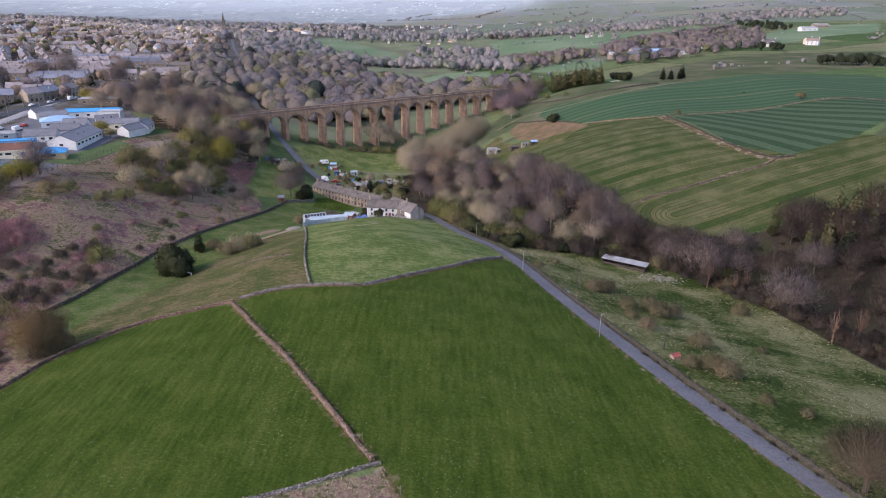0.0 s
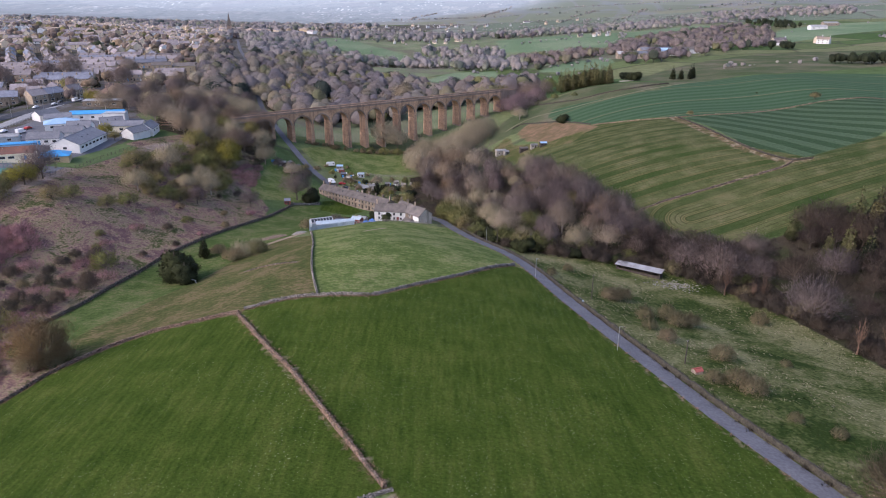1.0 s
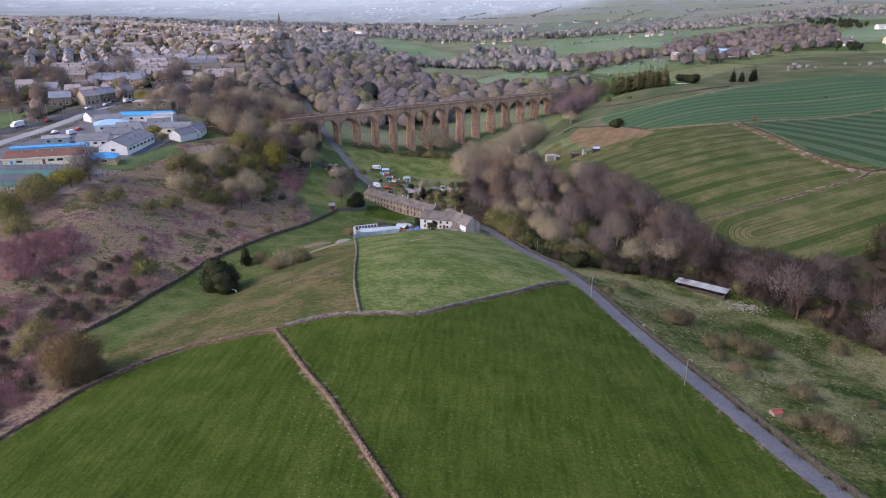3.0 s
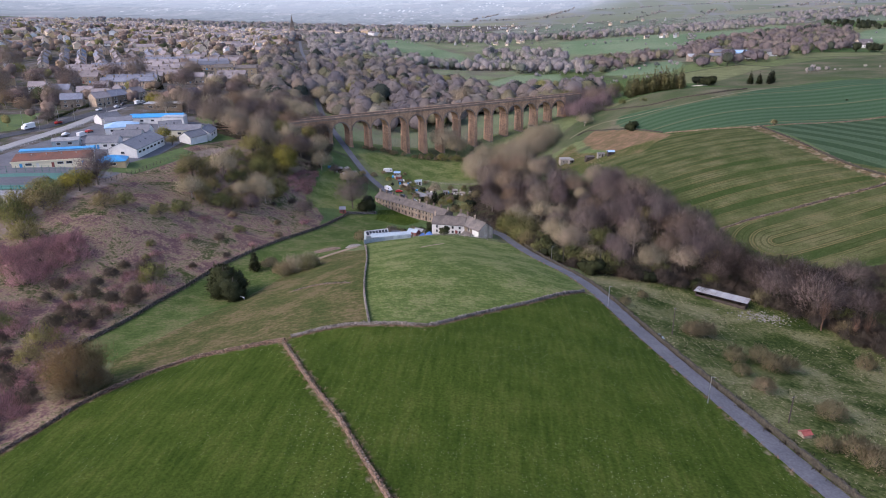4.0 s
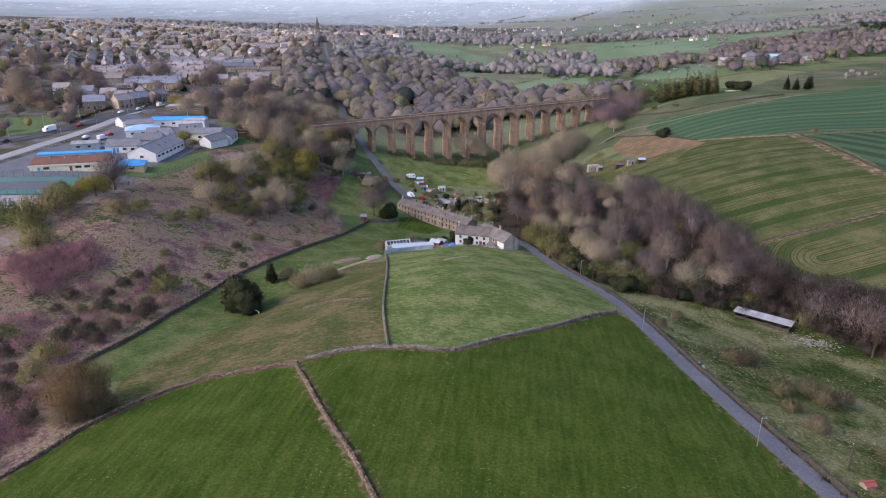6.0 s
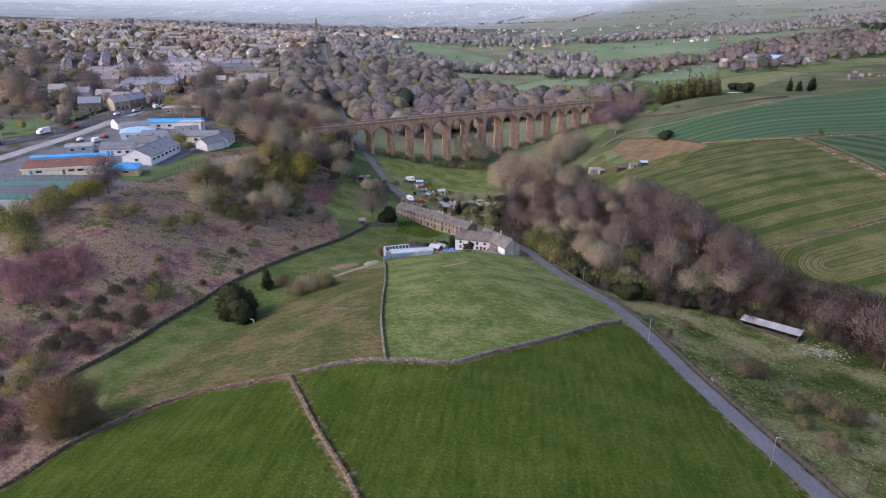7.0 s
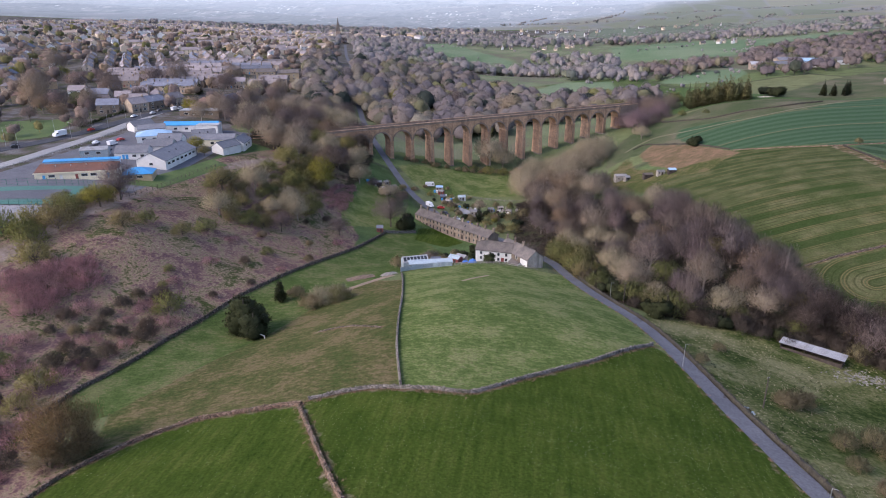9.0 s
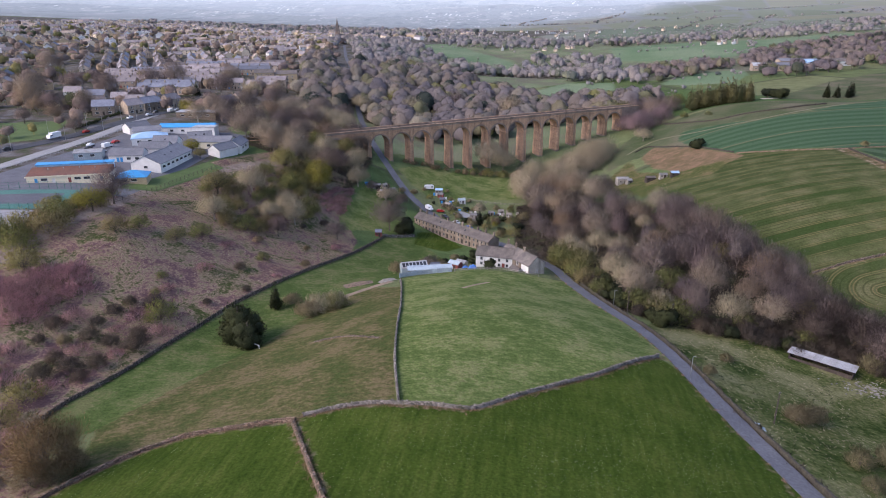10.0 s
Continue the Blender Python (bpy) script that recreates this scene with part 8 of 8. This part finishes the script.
def make_terrace(units, wall, roof, storeys=2, text="row of stone terraced houses with slate roofs and chimneys"):
    L, h = units * 5.2, 2.75 * storeys
    ob = thing("terraced_houses", Matrix(), text, "terrace", "terraces of the town")
    w, d = [], []
    for i in range(units):
        x = -L / 2 + 2.6 + 5.2 * i
        w += [(WIN, x - 1.1, "front", 1.5), (WIN, x, "front", 4.2)]
        d.append((("dark", "white", "red", "blue")[i % 4], x + 1.2))
    wing(ob, 0, 0, 0, 0, L, 8.4, h, h + 3.0, wall, roof, windows=w + [(WIN, 0, "right", 4.2), (WIN, 0, "left", 4.2)], doors=d, lights=[(x, -1) for x in (-L / 4, L / 5)])
    for i in range(0, units + 1, 2):
        chimney(ob, max(min(-L / 2 + 5.2 * i, L / 2 - 0.5), -L / 2 + 0.5), 0, h + 3.0, WALLSTONE, 1.4, 1.3, 0)
    return ob


def make_villa(L, D, wall, roof, shape, text):
    ob = thing("house", Matrix(), text, "house", "houses of the town")
    h = 5.4
    wing(ob, 0, 0, 0, 0, L, D, h, h + 3.2, wall, roof, shape, windows=[(WIN_WIDE if z < 2 else WIN, x, "front", z) for x in (-L * 0.28, L * 0.28) for z in (1.5, 4.1)] + [(WIN, 0, "right", 4.0)], doors=(("dark", 0),))
    chimney(ob, L / 2 - 0.6 if shape == "gable" else L * 0.2, 0, h + 3.0, WALLSTONE, 1.4, 1.2, 0)
    return ob


def set_down(ob, x, y, turn, used):
    """Puts the thing itself in its first place, and copies of it in the others."""
    m = pose(x, y, zed(x, y) + 0.25, 0, 0, turn)
    if ob.name in used:
        return copy_thing(ob, m)
    used.add(ob.name)
    ob.matrix_world = m
    return ob


used = set()
terraces = [make_terrace(6, TOWN_STONE, TOWN_SLATE), make_terrace(8, TOWN_STONE, BLUE_SLATE), make_terrace(5, WALLSTONE, TOWN_SLATE), make_terrace(7, TOWN_STONE, TOWN_SLATE)]
villas = [make_villa(11, 8.5, TOWN_STONE, TOWN_SLATE, "gable", "detached stone house with slate roof"), make_villa(10, 9, OCHRE, RED_TILE, "hip", "house with a hipped red-brown roof"), make_villa(12, 8, RENDER_WHITE, TOWN_SLATE, "gable", "pale rendered house with grey roof"), make_villa(13, 9.5, WALLSTONE, BLUE_SLATE, "gable", "dark stone villa with blue slate roof"), make_villa(9, 8, TOWN_STONE, TOWN_SLATE, "hip", "small stone house with hipped roof")]
placed = []
for bearing, gap, seed, ring in ((10, 21.0, 1, [(-338, 548), (-262, 545), (-246, 600), (-262, 690), (-300, 800), (-370, 760), (-400, 640)]), (-58, 17.0, 2, [(-400, 640), (-370, 760), (-300, 800), (-420, 840), (-520, 760), (-470, 660)])):
    turned = random.Random(seed)
    c, q = math.cos(radians(bearing)), math.sin(radians(bearing))
    for j in range(-11, 12):
        s = -200 + turned.uniform(0, 12)
        while s < 200:
            i = turned.randrange(4)
            L = (6, 8, 5, 7)[i] * 5.2
            u, v = s + L / 2, gap * j + turned.uniform(-1.5, 1.5)
            x, y = -360 + u * c - v * q, 680 + u * q + v * c
            s += L + turned.uniform(1.5, 8)
            if inside(np.array([x]), np.array([y]), ring)[0] and away(np.array([x]), np.array([y]), MAIN_ROAD)[0] > 14 and len(placed) < 96:
                set_down(terraces[i], x, y, bearing + turned.uniform(-3, 3), used)
                placed.append((x, y, L / 2))
for x, y, t, i in ((-283, 446, 24, 3), (-268, 452, 64, 0), (-270, 474, 66, 3), (-268, 497, 75, 0), (-283, 480, 20, 2), (-231, 470, 10, 1), (-228, 500, 80, 3), (-232, 530, 70, 0), (-300, 464, 20, 0), (-318, 468, 15, 4), (-340, 470, 10, 1), (-302, 492, 20, 0), (-325, 500, 12, 3), (-350, 510, 18, 2), (-290, 512, 15, 4), (-310, 525, 20, 0), (-340, 535, 20, 3)):
    set_down(villas[i], x, y, t, used)
    placed.append((x, y, 7))
for x, y in scatter([(-360, 440), (-380, 560), (-480, 690), (-440, 800), (-520, 840), (-700, 860), (-760, 640), (-560, 470)], 19, 31):
    if all((x - a) ** 2 + (y - b) ** 2 > (9 + r) ** 2 for a, b, r in placed) and len(placed) < 200:
        set_down(villas[rng.randrange(5)], x, y, rng.choice((-60, -55, 30, -65)) + rng.uniform(-8, 8), used)
        placed.append((x, y, 7))
flats = thing("apartment_block", at(-262, 668, 20), "four-storey yellow stone apartment block with grey roof", "flats")
wing(flats, -9, 0, 0, 0, 17, 12, 11, 13.5, OCHRE, SLATE, windows=[(WIN, x, "front", z) for x in (-6, -2, 2, 6) for z in (1.6, 4.3, 7.0, 9.6)])
wing(flats, 11, 2, 0, 0, 19, 12, 9.5, 12, OCHRE, SLATE, windows=[(WIN, x, "front", z) for x in (-7, -3, 1, 5) for z in (1.6, 4.3, 7.0)])
depot = thing("depot", at(-222, 448, 8), "low brown brick depot with a flat roof", "depot")
wing(depot, 0, 0, 0, 0, 24, 9, 4.0, 4.0, WALLSTONE, TIN, "flat", windows=[(WIN_BIG, x, "front", 2.2) for x in (-8, -3, 2, 7)])
church = thing("church", at(-410, 1342, 10), "dark stone church with a tall pointed spire", "church")
part("tower", (*block(-4, 4, -4, 4, -2, 20, 0.3), STONE_DARK), church)
part("spire", ([(-3.6, -3.6, 20), (3.6, -3.6, 20), (3.6, 3.6, 20), (-3.6, 3.6, 20), (0, 0, 44)], [(0, 1, 4), (1, 2, 4), (2, 3, 4), (3, 0, 4)], SLATE), church)
part("nave", (*shift(gable_walls(24, 12, 9, 15), 16, 0, 0), STONE_DARK), church)
part("roof", (*shift(gable_roof(24, 12, 9, 15), 16, 0, 0), SLATE), church)


def far_houses(places, name, label, walls, roof, seed):
    """Many small far houses in one mesh: gabled walls, roofs, chimneys and dark windows."""
    rng = random.Random(seed)
    v, f, idx = [], [], []
    zs = height([p[0] for p in places], [p[1] for p in places])
    for (x, y, s), z in zip(places, zs):
        L, D, h = rng.choice((9, 12, 18, 26)) * s, 8 * s, rng.choice((3.2, 5.4, 5.6)) * min(1, s + 0.2)
        t = rng.choice((-60, -52, -66, 25)) + rng.uniform(-8, 8)
        w = rng.choices((0, 1, 2), (4, 3, 1.6))[0]
        shapes = [(gable_walls(L, D, h, h + 2.8), w), (gable_roof(L, D, h, h + 2.8), 3 + (rng.random() < 0.4)), (block(L / 2 - 1.1, L / 2 - 0.3, -0.6, 0.6, h + 1, h + 4.2), 0)]
        for k in range(max(2, int(L / 5))):
            wx = -L / 2 + L * (k + 0.5) / max(2, int(L / 5))
            for wz in (1.5, 4.1) if h > 4 else (1.6,):
                shapes.append((block(wx - 0.6, wx + 0.6, -D / 2 - 0.06, -D / 2, wz - 0.65, wz + 0.65), 5))
        for shape, m in shapes:
            a, b = shift(shape, x, y, z + 0.2, t)
            n = len(v)
            v += a
            f += [tuple(i + n for i in q) for q in b]
            idx += [m] * len(b)
    tagged(new(name, mesh(name, v, f, [*walls, *roof, GLASS], index=idx)), label, "houses", kind="stuff")


# tile and wall colours brightened and warmed to stand in for sunlight on the far town
SUNLIT_TILE = surface("sunlit_brown_tile", (0.33, 0.265, 0.21), (0.26, 0.205, 0.165), 0.3, 2.5, vary=0.3)
SUNLIT_STONE = surface("sunlit_stone", (0.66, 0.54, 0.40), (0.55, 0.45, 0.33), 0.4, 3.0, vary=0.1)
FAR_WALLS, FAR_ROOFS = (SUNLIT_STONE, OCHRE, RENDER_WHITE), (TOWN_SLATE, SUNLIT_TILE)
town = many([(-310, 820), (-420, 810), (-520, 850), (-700, 870), (-1000, 900), (-1250, 1300), (-800, 1560), (-460, 1450), (-420, 1250), (-330, 1030)], 620, 11, 0.9, 1.2, ((LANE, 12),))
town += many([(-760, 640), (-700, 860), (-1100, 900), (-1150, 560)], 120, 12, 0.9, 1.2)
town += many([(-460, 1450), (-800, 1560), (-1300, 1500), (-1400, 2100), (-200, 2100), (-330, 1600)], 420, 13, 1.0, 1.5)
far_houses(town, "far_houses", "dense far streets of small stone houses", FAR_WALLS, FAR_ROOFS, 5)
hamlets = many([(150, 1300), (330, 1330), (320, 1380), (140, 1360)], 6, 14, 0.4, 0.6) + many([(-110, 1330), (40, 1360), (30, 1410), (-100, 1390)], 9, 15, 0.4, 0.6) + many([(300, 900), (520, 930), (500, 960), (300, 940)], 8, 16, 0.8, 1.0) + many([(-180, 1480), (100, 1900), (600, 2100), (-500, 2140)], 46, 17, 0.45, 0.75) + many([(420, 560), (520, 640), (560, 700), (440, 640)], 8, 18)
far_houses(hamlets, "far_farms", "scattered pale farms and hamlets on the far slopes", (RENDER_WHITE, SUNLIT_STONE, RENDER_WHITE), FAR_ROOFS, 6)
for i, (x, y, t, L, D, h, roof, text) in enumerate(((226, 815, 10, 34, 16, 5, GREY_ROOF, "grey-roofed sheds of a works on the far hill"), (252, 822, 5, 26, 18, 6, PALE_BLUE, "far works shed with a turquoise roof"), (245, 850, 8, 40, 14, 6, GREY_ROOF, "long grey-roofed works building"), (285, 840, 15, 30, 14, 5, SLATE, "works building with a brown roof"), (205, 830, 0, 20, 12, 5, TIN, "small pale works building"), (640, 1255, 5, 30, 12, 5, TIN, "pale farm building on the far hill"), (705, 1340, 5, 28, 12, 5, CONCRETE, "pale grey shed on the far hill"))):
    ob = thing("works_building", at(x, y, t), text, "works", "works on the far hill")
    wing(ob, 0, 0, 0, 0, L, D, h, h + 2.2, RENDER_WHITE if i % 2 else WALLSTONE, roof, windows=[(WIN_BIG, q, "front", 2.4) for q in (-L / 3, 0, L / 3)])

# trees in gardens and streets
spots = [p for p in many(TOWN_RING, 1500, 20, 0.6, 1.5, ((MAIN_ROAD, 8), (LANE, 13))) if all((p[0] - a) ** 2 + (p[1] - b) ** 2 > (r * 0.7) ** 2 for a, b, r in placed)]
far_wood([p for p in spots if p[1] < 700], 10, 5.4, "garden_trees", "brown garden and street trees of the town", TOWN_TREES, 120, 6, 0.8)
far_wood([p for p in spots if p[1] >= 700], 9, 5.6, "far_garden_trees", "trees among the far streets", TOWN_TREES, 24, 7, 1.0)
for x, y, k, s in ((-238, 462, "gold", 0.9), (-232, 458, "gold", 0.8), (-184, 368, "gold", 0.85), (-176, 360, "bud", 0.6), (-214, 432, "bare", 0.9), (-196, 436, "purple", 0.9), (-206, 446, "bare", 1.0), (-222, 520, "bare", 1.0), (-262, 388, "bare", 0.7), (-298, 420, "bare", 0.8), (-310, 410, "purple", 0.7), (-286, 432, "slim", 0.8), (-325, 440, "bare", 0.9), (-282, 560, "darkspruce", 1.1), (-230, 610, "pine", 0.8), (-310, 385, "slim", 0.7), (-350, 580, "darkspruce", 0.9)):
    plant(k, x, y, s, group="trees about the school and main road")
for x, y, k, s in ((-322, 600, "bare", 1.5), (-335, 585, "purple", 1.4), (-300, 452, "bare", 1.2), (-318, 446, "purple", 1.2), (-342, 455, "bare", 1.3), (-360, 480, "bare", 1.5), (-386, 514, "bare", 1.6), (-400, 530, "gold", 1.2), (-372, 540, "purple", 1.4), (-352, 548, "bare", 1.3), (-330, 520, "bare", 1.2), (-296, 500, "purple", 1.1), (-262, 560, "bare", 1.2), (-236, 560, "willow", 1.3), (-224, 580, "bare", 1.3), (-212, 545, "purple", 1.2), (-206, 480, "bare", 1.2), (-214, 470, "purple", 1.1), (-196, 455, "willow", 1.2), (-186, 440, "bare", 1.1), (-430, 600, "gold", 1.4), (-450, 620, "bare", 1.6), (-470, 590, "gold", 1.3), (-250, 620, "pine", 1.2), (-290, 640, "bare", 1.3), (-278, 600, "purple", 1.1)):
    plant(k, x, y, s, group="trees among the town houses")
hedge = far_wood([(-262 - 0.12 * (y - 400) - 6 + rng.uniform(-1, 1), y, rng.uniform(0.22, 0.3)) for y in range(396, 470, 1)], 8, 5, "hedge", "dark clipped hedge along the main road", DARK_LEAF, 60, 9)
pad("park", [(-345, 400), (-288, 425), (-270, 372), (-300, 335)], GREENGRASS, "green park beside the main road", 0.05, "park")
